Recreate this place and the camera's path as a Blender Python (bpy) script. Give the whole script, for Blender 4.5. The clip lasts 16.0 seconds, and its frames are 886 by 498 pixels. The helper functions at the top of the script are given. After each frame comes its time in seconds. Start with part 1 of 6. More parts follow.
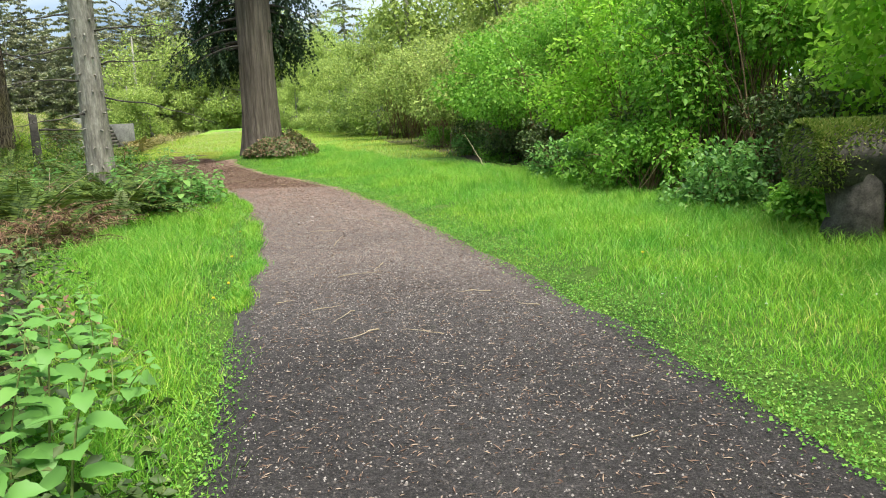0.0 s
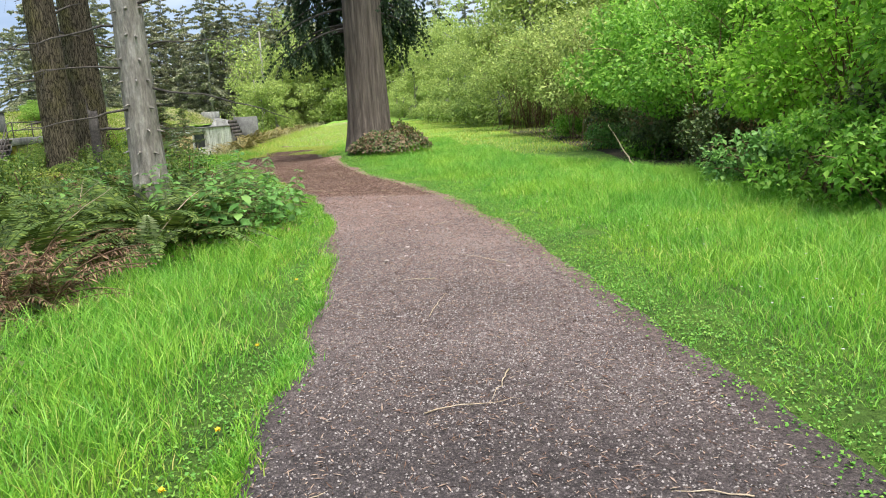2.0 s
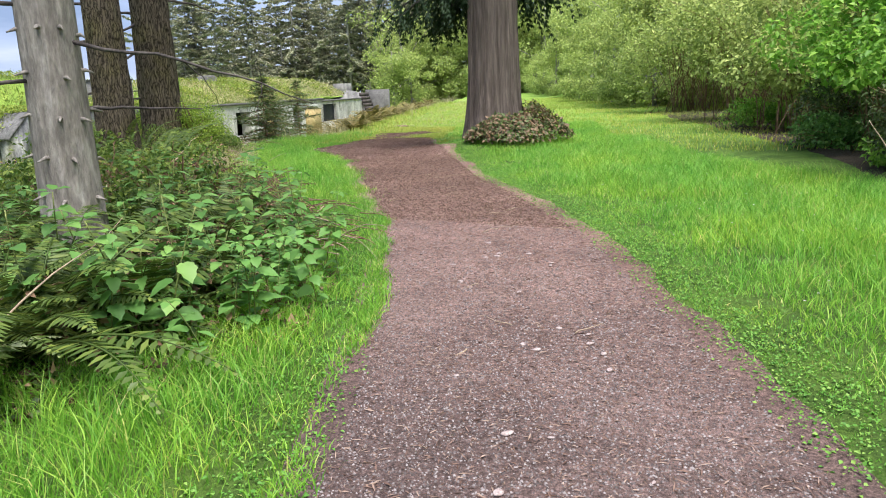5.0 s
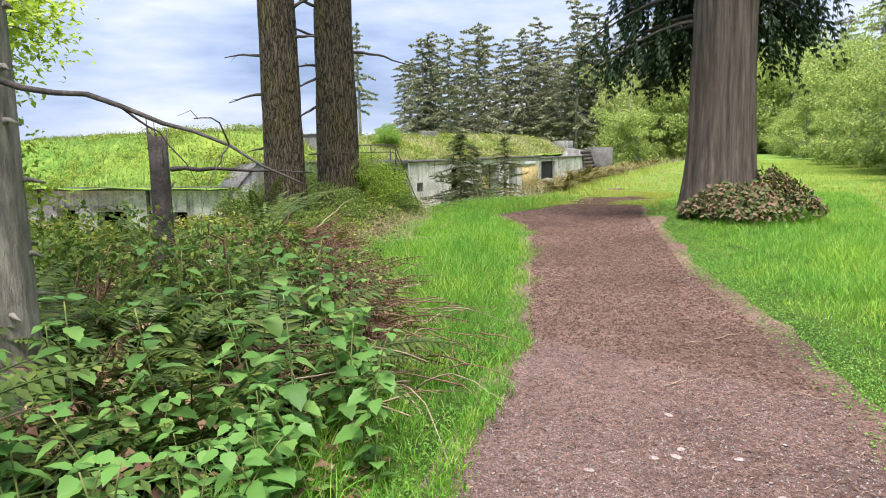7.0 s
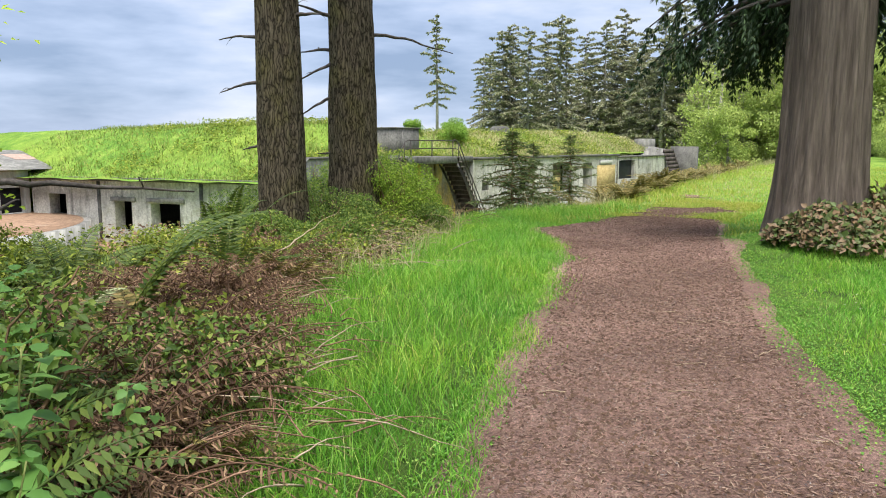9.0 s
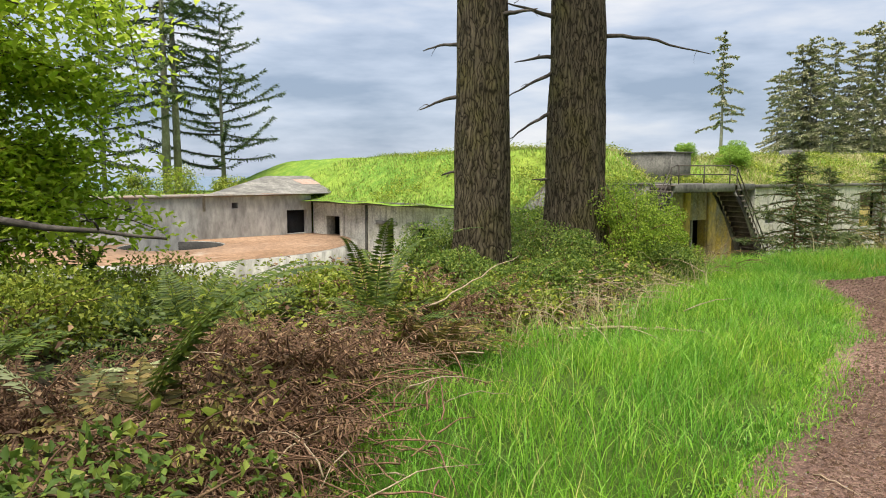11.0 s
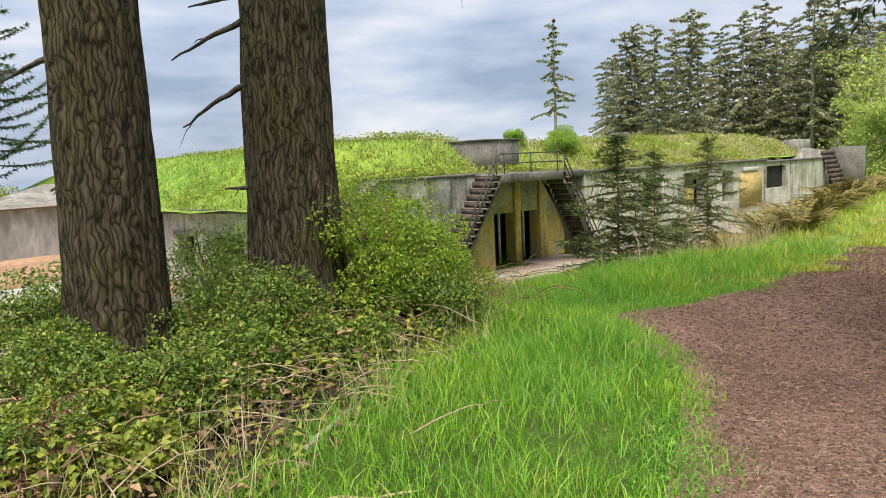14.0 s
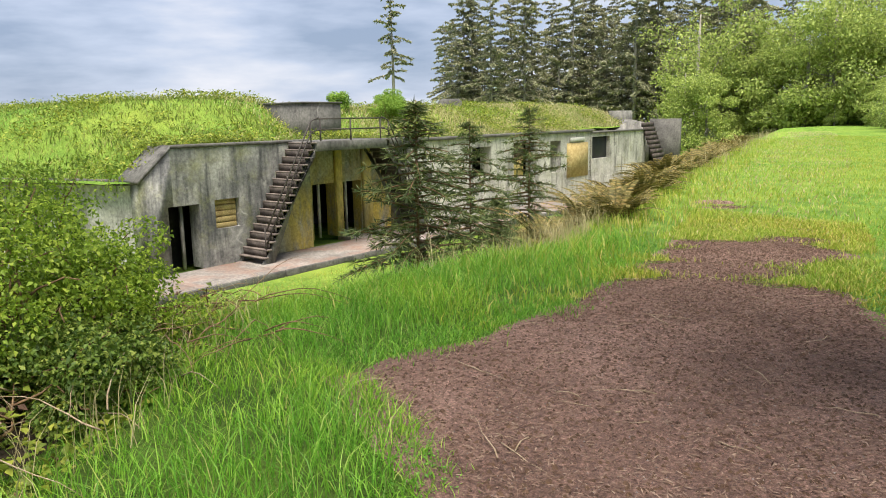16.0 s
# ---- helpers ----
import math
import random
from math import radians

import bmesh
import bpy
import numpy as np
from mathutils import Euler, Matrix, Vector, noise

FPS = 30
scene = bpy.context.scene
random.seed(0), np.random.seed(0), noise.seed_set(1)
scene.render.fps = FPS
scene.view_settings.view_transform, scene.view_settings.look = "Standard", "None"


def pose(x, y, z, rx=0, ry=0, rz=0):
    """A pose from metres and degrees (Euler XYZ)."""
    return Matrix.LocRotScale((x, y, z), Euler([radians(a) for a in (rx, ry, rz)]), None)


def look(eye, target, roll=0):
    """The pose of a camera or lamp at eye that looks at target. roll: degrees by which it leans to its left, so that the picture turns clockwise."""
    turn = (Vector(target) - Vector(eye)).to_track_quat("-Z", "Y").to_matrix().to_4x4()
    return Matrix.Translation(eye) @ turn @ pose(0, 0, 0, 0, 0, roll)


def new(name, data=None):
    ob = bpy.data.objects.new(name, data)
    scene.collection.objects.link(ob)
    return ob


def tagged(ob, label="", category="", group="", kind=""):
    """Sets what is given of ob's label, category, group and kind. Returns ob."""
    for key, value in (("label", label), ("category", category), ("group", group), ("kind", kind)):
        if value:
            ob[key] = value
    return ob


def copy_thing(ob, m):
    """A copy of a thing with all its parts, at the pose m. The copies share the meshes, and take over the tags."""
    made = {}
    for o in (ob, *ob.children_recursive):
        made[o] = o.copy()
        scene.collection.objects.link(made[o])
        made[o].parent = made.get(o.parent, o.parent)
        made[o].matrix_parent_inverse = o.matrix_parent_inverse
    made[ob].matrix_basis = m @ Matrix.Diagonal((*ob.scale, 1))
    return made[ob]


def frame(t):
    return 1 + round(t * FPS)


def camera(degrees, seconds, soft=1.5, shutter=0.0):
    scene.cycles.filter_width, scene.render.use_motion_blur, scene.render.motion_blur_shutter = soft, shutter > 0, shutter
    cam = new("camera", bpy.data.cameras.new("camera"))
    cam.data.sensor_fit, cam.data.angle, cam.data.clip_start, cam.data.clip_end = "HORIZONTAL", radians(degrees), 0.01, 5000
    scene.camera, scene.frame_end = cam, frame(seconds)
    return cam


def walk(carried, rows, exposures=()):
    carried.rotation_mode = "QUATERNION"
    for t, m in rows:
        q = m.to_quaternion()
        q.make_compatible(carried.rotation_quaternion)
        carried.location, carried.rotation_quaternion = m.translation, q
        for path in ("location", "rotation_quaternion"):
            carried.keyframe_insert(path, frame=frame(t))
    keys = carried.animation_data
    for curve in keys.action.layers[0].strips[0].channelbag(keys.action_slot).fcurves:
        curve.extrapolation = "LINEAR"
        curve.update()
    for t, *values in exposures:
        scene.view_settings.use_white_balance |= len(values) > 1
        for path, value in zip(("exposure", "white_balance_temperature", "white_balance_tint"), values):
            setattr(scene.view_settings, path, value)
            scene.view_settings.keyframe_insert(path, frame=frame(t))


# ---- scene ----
cam = camera(62.9, 16.0, soft=1.0)
PATH = [
    (0, (0.331, 0.117, 1.401), (0.065, 2.064, 1.028), -2.1),
    (0.5, (0.255, 0.921, 1.395), (0.017, 2.87, 1.016), -3.5),
    (1, (0.081, 1.671, 1.406), (-0.195, 3.616, 1.033), -2.3),
    (1.5, (-0.084, 2.416, 1.422), (-0.543, 4.327, 1.051), -3.7),
    (2, (-0.351, 3.11, 1.406), (-0.937, 4.982, 1.016), -3.3),
    (2.5, (-0.573, 3.815, 1.4), (-1.221, 5.655, 0.959), -3.2),
    (3, (-0.864, 4.496, 1.415), (-1.543, 6.313, 0.927), -3.7),
    (3.5, (-1.083, 5.198, 1.402), (-1.771, 7.006, 0.893), -2.9),
    (4, (-1.346, 5.905, 1.408), (-2.114, 7.689, 0.93), -2.5),
    (4.2, (-1.434, 6.194, 1.42), (-2.238, 7.964, 0.95), -2.8),
    (6.3, (-2.221, 8.938, 1.428), (-3.431, 10.491, 1.077), -2.6),
    (6.5, (-2.298, 9.173, 1.452), (-3.583, 10.668, 1.11), -3.6),
    (7, (-2.598, 9.715, 1.456), (-4.008, 11.107, 1.183), -1.1),
    (7.5, (-2.869, 10.308, 1.423), (-4.329, 11.646, 1.139), -1.2),
    (8, (-3.162, 10.84, 1.402), (-4.671, 12.114, 1.088), -1.7),
    (8.2, (-3.258, 11.067, 1.436), (-4.784, 12.324, 1.127), -1.1),
    (10.3, (-4.447, 13.109, 1.595), (-6.078, 14.247, 1.377), -0.7),
    (10.5, (-4.614, 13.281, 1.568), (-6.317, 14.307, 1.345), -0.6),
    (11, (-5.085, 13.688, 1.529), (-6.989, 14.264, 1.315), -0.1),
    (11.5, (-5.593, 14.059, 1.51), (-7.573, 14.244, 1.292), -0.4),
    (12, (-6.036, 14.456, 1.527), (-8.024, 14.443, 1.307), -1.2),
    (12.5, (-6.503, 14.862, 1.519), (-8.491, 14.879, 1.303), -1.4),
    (13, (-6.916, 15.395, 1.501), (-8.883, 15.674, 1.268), -2.7),
    (13.5, (-7.342, 15.894, 1.489), (-9.215, 16.55, 1.246), -3.7),
    (14, (-7.807, 16.458, 1.575), (-9.556, 17.398, 1.333), -2.5),
    (14.5, (-8.131, 16.907, 1.691), (-9.779, 18.012, 1.439), -2.3),
    (15, (-8.441, 17.523, 1.687), (-10.014, 18.727, 1.411), -1.5),
    (15.5, (-8.827, 18.037, 1.679), (-10.346, 19.299, 1.365), -1.1),
    (16, (-9.207, 18.52, 1.658), (-10.702, 19.801, 1.304), -1.1),
]
walk(cam, [(t, look(eye, target, roll)) for t, eye, target, roll in PATH],
     exposures=[(0.0, 0.82, 6300, 2), (2.5, 0.76, 5950, 12), (4.0, 0.74, 5850, 16), (7.0, 0.78, 6050, 17), (10.5, 0.58, 6500, 9), (12.5, 0.70, 7700, 16), (14.5, 0.56, 6550, 11), (16.0, 0.60, 6600, 13)])

# ---- sky, sun ----
world = bpy.data.worlds.new("overcast_sky")
scene.world = world
world.use_nodes = True
wt = world.node_tree
wt.nodes.clear()
w_out = wt.nodes.new("ShaderNodeOutputWorld")
w_bg = wt.nodes.new("ShaderNodeBackground")
w_sky = wt.nodes.new("ShaderNodeTexSky")
w_sky.sky_type, w_sky.sun_disc = "NISHITA", False
w_sky.sun_elevation, w_sky.sun_rotation = radians(52), radians(205)
w_dim = wt.nodes.new("ShaderNodeMix")
w_dim.data_type, w_dim.blend_type = "RGBA", "MULTIPLY"
w_dim.inputs[0].default_value = 1.0
w_dim.inputs[7].default_value = (0.085, 0.085, 0.085, 1)
w_co = wt.nodes.new("ShaderNodeTexCoord")
w_map = wt.nodes.new("ShaderNodeMapping")
w_map.inputs["Scale"].default_value = (1.6, 1.6, 7.0)
w_noise = wt.nodes.new("ShaderNodeTexNoise")
w_noise.inputs["Scale"].default_value, w_noise.inputs["Detail"].default_value = 2.1, 6.0
w_noise.inputs["Roughness"].default_value = 0.52
w_ramp = wt.nodes.new("ShaderNodeValToRGB")
w_ramp.color_ramp.elements[0].position, w_ramp.color_ramp.elements[0].color = 0.36, (0.225, 0.295, 0.415, 1)
w_ramp.color_ramp.elements[1].position, w_ramp.color_ramp.elements[1].color = 0.72, (0.66, 0.675, 0.715, 1)
w_mid = w_ramp.color_ramp.elements.new(0.52)
w_mid.color = (0.39, 0.46, 0.585, 1)
w_mix = wt.nodes.new("ShaderNodeMix")
w_mix.data_type = "RGBA"
w_mix.inputs[0].default_value = 0.86
L = wt.links.new
L(w_co.outputs["Generated"], w_map.inputs["Vector"])
L(w_map.outputs[0], w_noise.inputs["Vector"])
L(w_noise.outputs["Fac"], w_ramp.inputs[0])
L(w_sky.outputs[0], w_dim.inputs[6])
L(w_dim.outputs[2], w_mix.inputs[6])
L(w_ramp.outputs[0], w_mix.inputs[7])
L(w_mix.outputs[2], w_bg.inputs["Color"])
w_bg.inputs["Strength"].default_value = 1.0
L(w_bg.outputs[0], w_out.inputs[0])

sun_data = bpy.data.lights.new("sun", "SUN")
sun_data.energy, sun_data.angle, sun_data.color = 5.0, radians(38), (1.0, 0.94, 0.83)
sun = new("sun", sun_data)
sun.matrix_world = look((0, 0, 30), (-9, 7, 0))


# ---- materials ----
def node_mat(name):
    m = bpy.data.materials.new(name)
    m.use_nodes = True
    nt = m.node_tree
    return m, nt, nt.nodes["Principled BSDF"], nt.links.new


def noise_node(nt, link, vec, scale, detail=5.0, rough=0.6, stretch=None):
    n = nt.nodes.new("ShaderNodeTexNoise")
    n.inputs["Scale"].default_value, n.inputs["Detail"].default_value, n.inputs["Roughness"].default_value = scale, detail, rough
    if stretch:
        mp = nt.nodes.new("ShaderNodeMapping")
        mp.inputs["Scale"].default_value = stretch
        link(vec, mp.inputs["Vector"])
        vec = mp.outputs[0]
    link(vec, n.inputs["Vector"])
    return n.outputs["Fac"]


def ramp_node(nt, link, fac, stops):
    r = nt.nodes.new("ShaderNodeValToRGB")
    els = r.color_ramp.elements
    while len(els) < len(stops):
        els.new(0.5)
    for e, (p, c) in zip(els, stops):
        e.position, e.color = p, (*c, 1)
    link(fac, r.inputs[0])
    return r.outputs["Color"]


def mix_node(nt, link, fac, a, b, mode="MIX"):
    n = nt.nodes.new("ShaderNodeMix")
    n.data_type, n.blend_type = "RGBA", mode
    for sock, v in ((n.inputs[0], fac), (n.inputs[6], a), (n.inputs[7], b)):
        if isinstance(v, (int, float)):
            sock.default_value = v
        elif isinstance(v, tuple):
            sock.default_value = (*v, 1)
        else:
            link(v, sock)
    return n.outputs[2]


def bump_node(nt, link, bsdf, height, strength, dist):
    b = nt.nodes.new("ShaderNodeBump")
    b.inputs["Strength"].default_value, b.inputs["Distance"].default_value = strength, dist
    link(height, b.inputs["Height"])
    link(b.outputs[0], bsdf.inputs["Normal"])


def surface(name, stops, scale, fine, rough=0.9, bump=0.5, dist=0.02, stretch=None, stain=None, coords="Object", spec=0.3):
    """Noise at two scales: a colour ramp over a broad noise, fine grain over it, relief and optional stains."""
    m, nt, bsdf, link = node_mat(name)
    if coords == "World":
        vec = nt.nodes.new("ShaderNodeNewGeometry").outputs["Position"]
    else:
        vec = nt.nodes.new("ShaderNodeTexCoord").outputs["Object"]
    broad = noise_node(nt, link, vec, scale, 4, 0.6, stretch)
    grain = noise_node(nt, link, vec, fine, 6, 0.65, stretch)
    col = ramp_node(nt, link, broad, stops)
    dark = ramp_node(nt, link, grain, [(0.3, (0.55, 0.55, 0.55)), (0.7, (1.25, 1.25, 1.25))])
    col = mix_node(nt, link, 1.0, col, dark, "MULTIPLY")
    if stain:
        s = noise_node(nt, link, vec, stain[0], 5, 0.65, stain[3] if len(stain) > 3 else None)
        s = ramp_node(nt, link, s, [(stain[1], (0, 0, 0)), (stain[1] + 0.22, (0.9, 0.9, 0.9))])
        col = mix_node(nt, link, s, col, stain[2])
    link(col, bsdf.inputs["Base Color"])
    bsdf.inputs["Roughness"].default_value = rough
    bsdf.inputs["Specular IOR Level"].default_value = spec
    bump_node(nt, link, bsdf, grain, bump, dist)
    return m


def leafy(name, stops, trans=0.35, rough=0.55, patch=None):
    """Leaves and blades: colour varies from island to island, with light coming through."""
    m, nt, bsdf, link = node_mat(name)
    geo = nt.nodes.new("ShaderNodeNewGeometry")
    col = ramp_node(nt, link, geo.outputs["Random Per Island"], stops)
    if patch:
        p = noise_node(nt, link, geo.outputs["Position"], patch[0], 3, 0.6)
        p = ramp_node(nt, link, p, [(0.4, (0, 0, 0)), (0.65, (1, 1, 1))])
        col = mix_node(nt, link, p, col, mix_node(nt, link, 1.0, col, patch[1], "MULTIPLY"))
        if len(patch) > 2:
            p = ramp_node(nt, link, noise_node(nt, link, geo.outputs["Position"], patch[2], 4, 0.65), [(0.47, (0, 0, 0)), (0.66, (1, 1, 1))])
            col = mix_node(nt, link, p, col, mix_node(nt, link, 1.0, col, patch[3], "MULTIPLY"))
    link(col, bsdf.inputs["Base Color"])
    bsdf.inputs["Roughness"].default_value = rough
    bsdf.inputs["Specular IOR Level"].default_value = 0.35
    tr = nt.nodes.new("ShaderNodeBsdfTranslucent")
    link(col, tr.inputs["Color"])
    mx = nt.nodes.new("ShaderNodeMixShader")
    mx.inputs[0].default_value = trans
    link(bsdf.outputs[0], mx.inputs[1])
    link(tr.outputs[0], mx.inputs[2])
    link(mx.outputs[0], nt.nodes["Material Output"].inputs["Surface"])
    return m


M_grass = leafy("grass_blades", [(0.0, (0.10, 0.29, 0.03)), (0.5, (0.20, 0.47, 0.05)), (0.9, (0.34, 0.60, 0.085)), (1.0, (0.52, 0.54, 0.20))], 0.42, 0.5,
                patch=(0.7, (1.45, 1.15, 1.0), 3.2, (0.66, 0.79, 0.7)))
M_lawn = leafy("lawn_blades", [(0.0, (0.22, 0.38, 0.045)), (0.6, (0.40, 0.54, 0.07)), (1.0, (0.66, 0.60, 0.22))], 0.35, 0.55, (0.5, (1.12, 0.92, 0.9)))
M_roofgrass = leafy("roof_grass_blades", [(0.0, (0.10, 0.17, 0.025)), (0.6, (0.21, 0.29, 0.04)), (1.0, (0.38, 0.37, 0.12))], 0.32, 0.6)
M_drygrass = leafy("dry_grass_blades", [(0.0, (0.42, 0.36, 0.18)), (1.0, (0.62, 0.55, 0.32))], 0.25, 0.7)
M_weed = leafy("clover_leaves", [(0.0, (0.09, 0.24, 0.03)), (0.6, (0.15, 0.35, 0.045)), (1.0, (0.28, 0.44, 0.08))], 0.3)
M_nettle = leafy("nettle_leaves", [(0.0, (0.09, 0.21, 0.045)), (0.6, (0.17, 0.35, 0.075)), (1.0, (0.30, 0.48, 0.12))], 0.38, 0.5)
M_fern = leafy("fern_fronds", [(0.0, (0.05, 0.085, 0.018)), (0.6, (0.10, 0.155, 0.026)), (1.0, (0.21, 0.26, 0.048))], 0.25, 0.5)
M_palefern = leafy("pale_fern_frond", [(0.0, (0.42, 0.48, 0.24)), (1.0, (0.60, 0.64, 0.36))], 0.3)
M_brownfern = leafy("browning_fern_fronds", [(0.0, (0.09, 0.085, 0.025)), (0.55, (0.20, 0.175, 0.045)), (1.0, (0.36, 0.26, 0.09))], 0.25, 0.6)
M_deadfern = leafy("dead_fern_fronds", [(0.0, (0.07, 0.038, 0.024)), (0.5, (0.19, 0.108, 0.064)), (1.0, (0.41, 0.27, 0.155))], 0.14, 0.8)
M_bramble = leafy("bramble_leaves", [(0.0, (0.12, 0.17, 0.025)), (0.6, (0.25, 0.32, 0.04)), (1.0, (0.46, 0.48, 0.08))], 0.38)
M_thorn = leafy("thorny_bush_leaves", [(0.0, (0.065, 0.125, 0.024)), (0.6, (0.155, 0.25, 0.038)), (1.0, (0.35, 0.42, 0.085))], 0.35)
M_bush = leafy("fine_bush_leaves", [(0.0, (0.11, 0.19, 0.024)), (0.6, (0.29, 0.44, 0.046)), (1.0, (0.55, 0.67, 0.10))], 0.5)
M_maple = leafy("maple_leaves", [(0.0, (0.26, 0.38, 0.04)), (0.5, (0.43, 0.58, 0.06)), (1.0, (0.64, 0.74, 0.12))], 0.7, 0.5)
M_shrub = leafy("shrub_leaves", [(0.0, (0.19, 0.40, 0.035)), (0.5, (0.36, 0.62, 0.06)), (1.0, (0.56, 0.80, 0.12))], 0.64, 0.5)
M_shrubdark = leafy("shrub_leaves_deep_green", [(0.0, (0.12, 0.28, 0.03)), (0.6, (0.23, 0.46, 0.05)), (1.0, (0.40, 0.62, 0.10))], 0.5, 0.5)
# Dark leaf colour with the shade of hollows and low growth put in.
M_thicket = leafy("shade_dark_leaves", [(0.0, (0.04, 0.065, 0.02)), (0.6, (0.085, 0.13, 0.035)), (1.0, (0.16, 0.20, 0.06))], 0.25)
M_decid = leafy("broadleaf_leaves", [(0.0, (0.14, 0.28, 0.04)), (0.6, (0.26, 0.42, 0.06)), (1.0, (0.40, 0.54, 0.10))], 0.4, 0.6)
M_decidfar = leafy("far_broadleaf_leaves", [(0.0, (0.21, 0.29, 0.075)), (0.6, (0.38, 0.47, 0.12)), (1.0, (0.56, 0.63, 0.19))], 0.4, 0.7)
M_needle = leafy("fir_needles", [(0.0, (0.045, 0.085, 0.03)), (0.6, (0.08, 0.13, 0.045)), (1.0, (0.15, 0.20, 0.07))], 0.2, 0.6)
# Paler and greyer than fir_needles: distance haze put into the colour.
M_farneedle = leafy("far_fir_needles_hazed", [(0.0, (0.21, 0.225, 0.14)), (0.6, (0.36, 0.37, 0.23)), (1.0, (0.52, 0.49, 0.33))], 0.2, 0.7)
M_sapling = leafy("young_conifer_needles", [(0.0, (0.06, 0.09, 0.03)), (0.6, (0.12, 0.165, 0.055)), (1.0, (0.25, 0.29, 0.10))], 0.26, 0.6)
M_cedar = leafy("cedar_sprays", [(0.0, (0.014, 0.032, 0.012)), (0.7, (0.032, 0.066, 0.022)), (1.0, (0.085, 0.14, 0.05))], 0.1, 0.6)
M_ivy = leafy("ivy_leaves", [(0.0, (0.06, 0.075, 0.025)), (0.35, (0.10, 0.15, 0.035)), (0.55, (0.18, 0.125, 0.07)), (1.0, (0.26, 0.17, 0.09))], 0.2)
M_yellow = leafy("dandelion_petals", [(0.0, (0.85, 0.6, 0.02)), (1.0, (0.95, 0.75, 0.05))], 0.2)
M_chip = leafy("bark_chips", [(0.0, (0.08, 0.042, 0.028)), (0.5, (0.19, 0.118, 0.086)), (1.0, (0.34, 0.25, 0.19))], 0.0, 0.9)
M_stone = leafy("path_gravel", [(0.0, (0.045, 0.036, 0.034)), (0.5, (0.13, 0.107, 0.10)), (1.0, (0.30, 0.265, 0.25))], 0.0, 0.85)
M_pebble = surface("pale_pebble", [(0.3, (0.30, 0.23, 0.21)), (0.7, (0.50, 0.42, 0.39))], 20, 120, 0.8, 0.2, 0.002)
M_twig = surface("dry_twig", [(0.3, (0.30, 0.22, 0.14)), (0.7, (0.52, 0.42, 0.30))], 9, 60, 0.85, 0.4, 0.002)
M_cone = surface("fir_cone", [(0.3, (0.05, 0.03, 0.02)), (0.7, (0.13, 0.075, 0.045))], 30, 140, 0.9, 0.8, 0.004)
M_stem = surface("green_stem", [(0.3, (0.16, 0.22, 0.06)), (0.7, (0.28, 0.30, 0.10))], 6, 40, 0.7, 0.2, 0.002)
M_redstem = surface("dead_bracken_stem", [(0.3, (0.17, 0.085, 0.055)), (0.7, (0.38, 0.23, 0.15))], 5, 40, 0.85, 0.3, 0.003)
M_cane = surface("brown_cane", [(0.3, (0.14, 0.08, 0.045)), (0.7, (0.32, 0.21, 0.12))], 5, 40, 0.85, 0.3, 0.003)
def bark_mat(name, dark, mid, light, scale, stretch, moss=None):
    """Plated bark: cells drawn out along the trunk, dark in the cracks."""
    m, nt, bsdf, link = node_mat(name)
    vec = nt.nodes.new("ShaderNodeTexCoord").outputs["Object"]
    warp = nt.nodes.new("ShaderNodeTexNoise")
    warp.inputs["Scale"].default_value = 5.0
    link(vec, warp.inputs["Vector"])
    vec2 = mix_node(nt, link, 0.13, vec, warp.outputs["Color"], "ADD")
    mp = nt.nodes.new("ShaderNodeMapping")
    mp.inputs["Scale"].default_value = stretch
    link(vec2, mp.inputs["Vector"])
    vor = nt.nodes.new("ShaderNodeTexVoronoi")
    vor.feature = "DISTANCE_TO_EDGE"
    vor.inputs["Scale"].default_value = scale
    link(mp.outputs[0], vor.inputs["Vector"])
    grain = noise_node(nt, link, vec, scale * 3.5, 6, 0.7, stretch)
    broad = noise_node(nt, link, vec, 1.3, 4, 0.6)
    col = ramp_node(nt, link, vor.outputs["Distance"], [(0.0, dark), (0.02, dark), (0.12, mid), (0.5, light)])
    col = mix_node(nt, link, 1.0, col, ramp_node(nt, link, grain, [(0.3, (0.45, 0.45, 0.45)), (0.7, (1.3, 1.3, 1.3))]), "MULTIPLY")
    if moss:
        f = ramp_node(nt, link, broad, [(0.48, (0, 0, 0)), (0.66, (0.75, 0.75, 0.75))])
        col = mix_node(nt, link, f, col, mix_node(nt, link, 1.0, col, moss, "MULTIPLY"))
    link(col, bsdf.inputs["Base Color"])
    bsdf.inputs["Roughness"].default_value = 0.95
    bsdf.inputs["Specular IOR Level"].default_value = 0.15
    h = nt.nodes.new("ShaderNodeMath")
    h.operation = "ADD"
    link(vor.outputs["Distance"], h.inputs[0])
    link(grain, h.inputs[1])
    bump_node(nt, link, bsdf, h.outputs[0], 1.0, 0.04)
    return m


M_firbark = bark_mat("fir_bark", (0.035, 0.029, 0.021), (0.14, 0.114, 0.08), (0.25, 0.207, 0.148), 24, (1, 1, 0.10), (1.05, 1.15, 0.6))
M_sprucebark = surface("spruce_bark", [(0.3, (0.20, 0.175, 0.15)), (0.5, (0.33, 0.295, 0.255)), (0.7, (0.47, 0.43, 0.38))], 9, 34, 0.95, 1.0, 0.02, (1, 1, 0.28), stain=(2.2, 0.56, (0.17, 0.15, 0.12)))
M_cedarbark = surface("cedar_bark", [(0.3, (0.065, 0.05, 0.04)), (0.7, (0.21, 0.17, 0.14))], 8, 26, 0.95, 1.0, 0.03, (1, 1, 0.07))
M_deadwood = surface("dead_branch_wood", [(0.3, (0.05, 0.042, 0.038)), (0.7, (0.15, 0.13, 0.115))], 8, 50, 0.95, 0.5, 0.004)
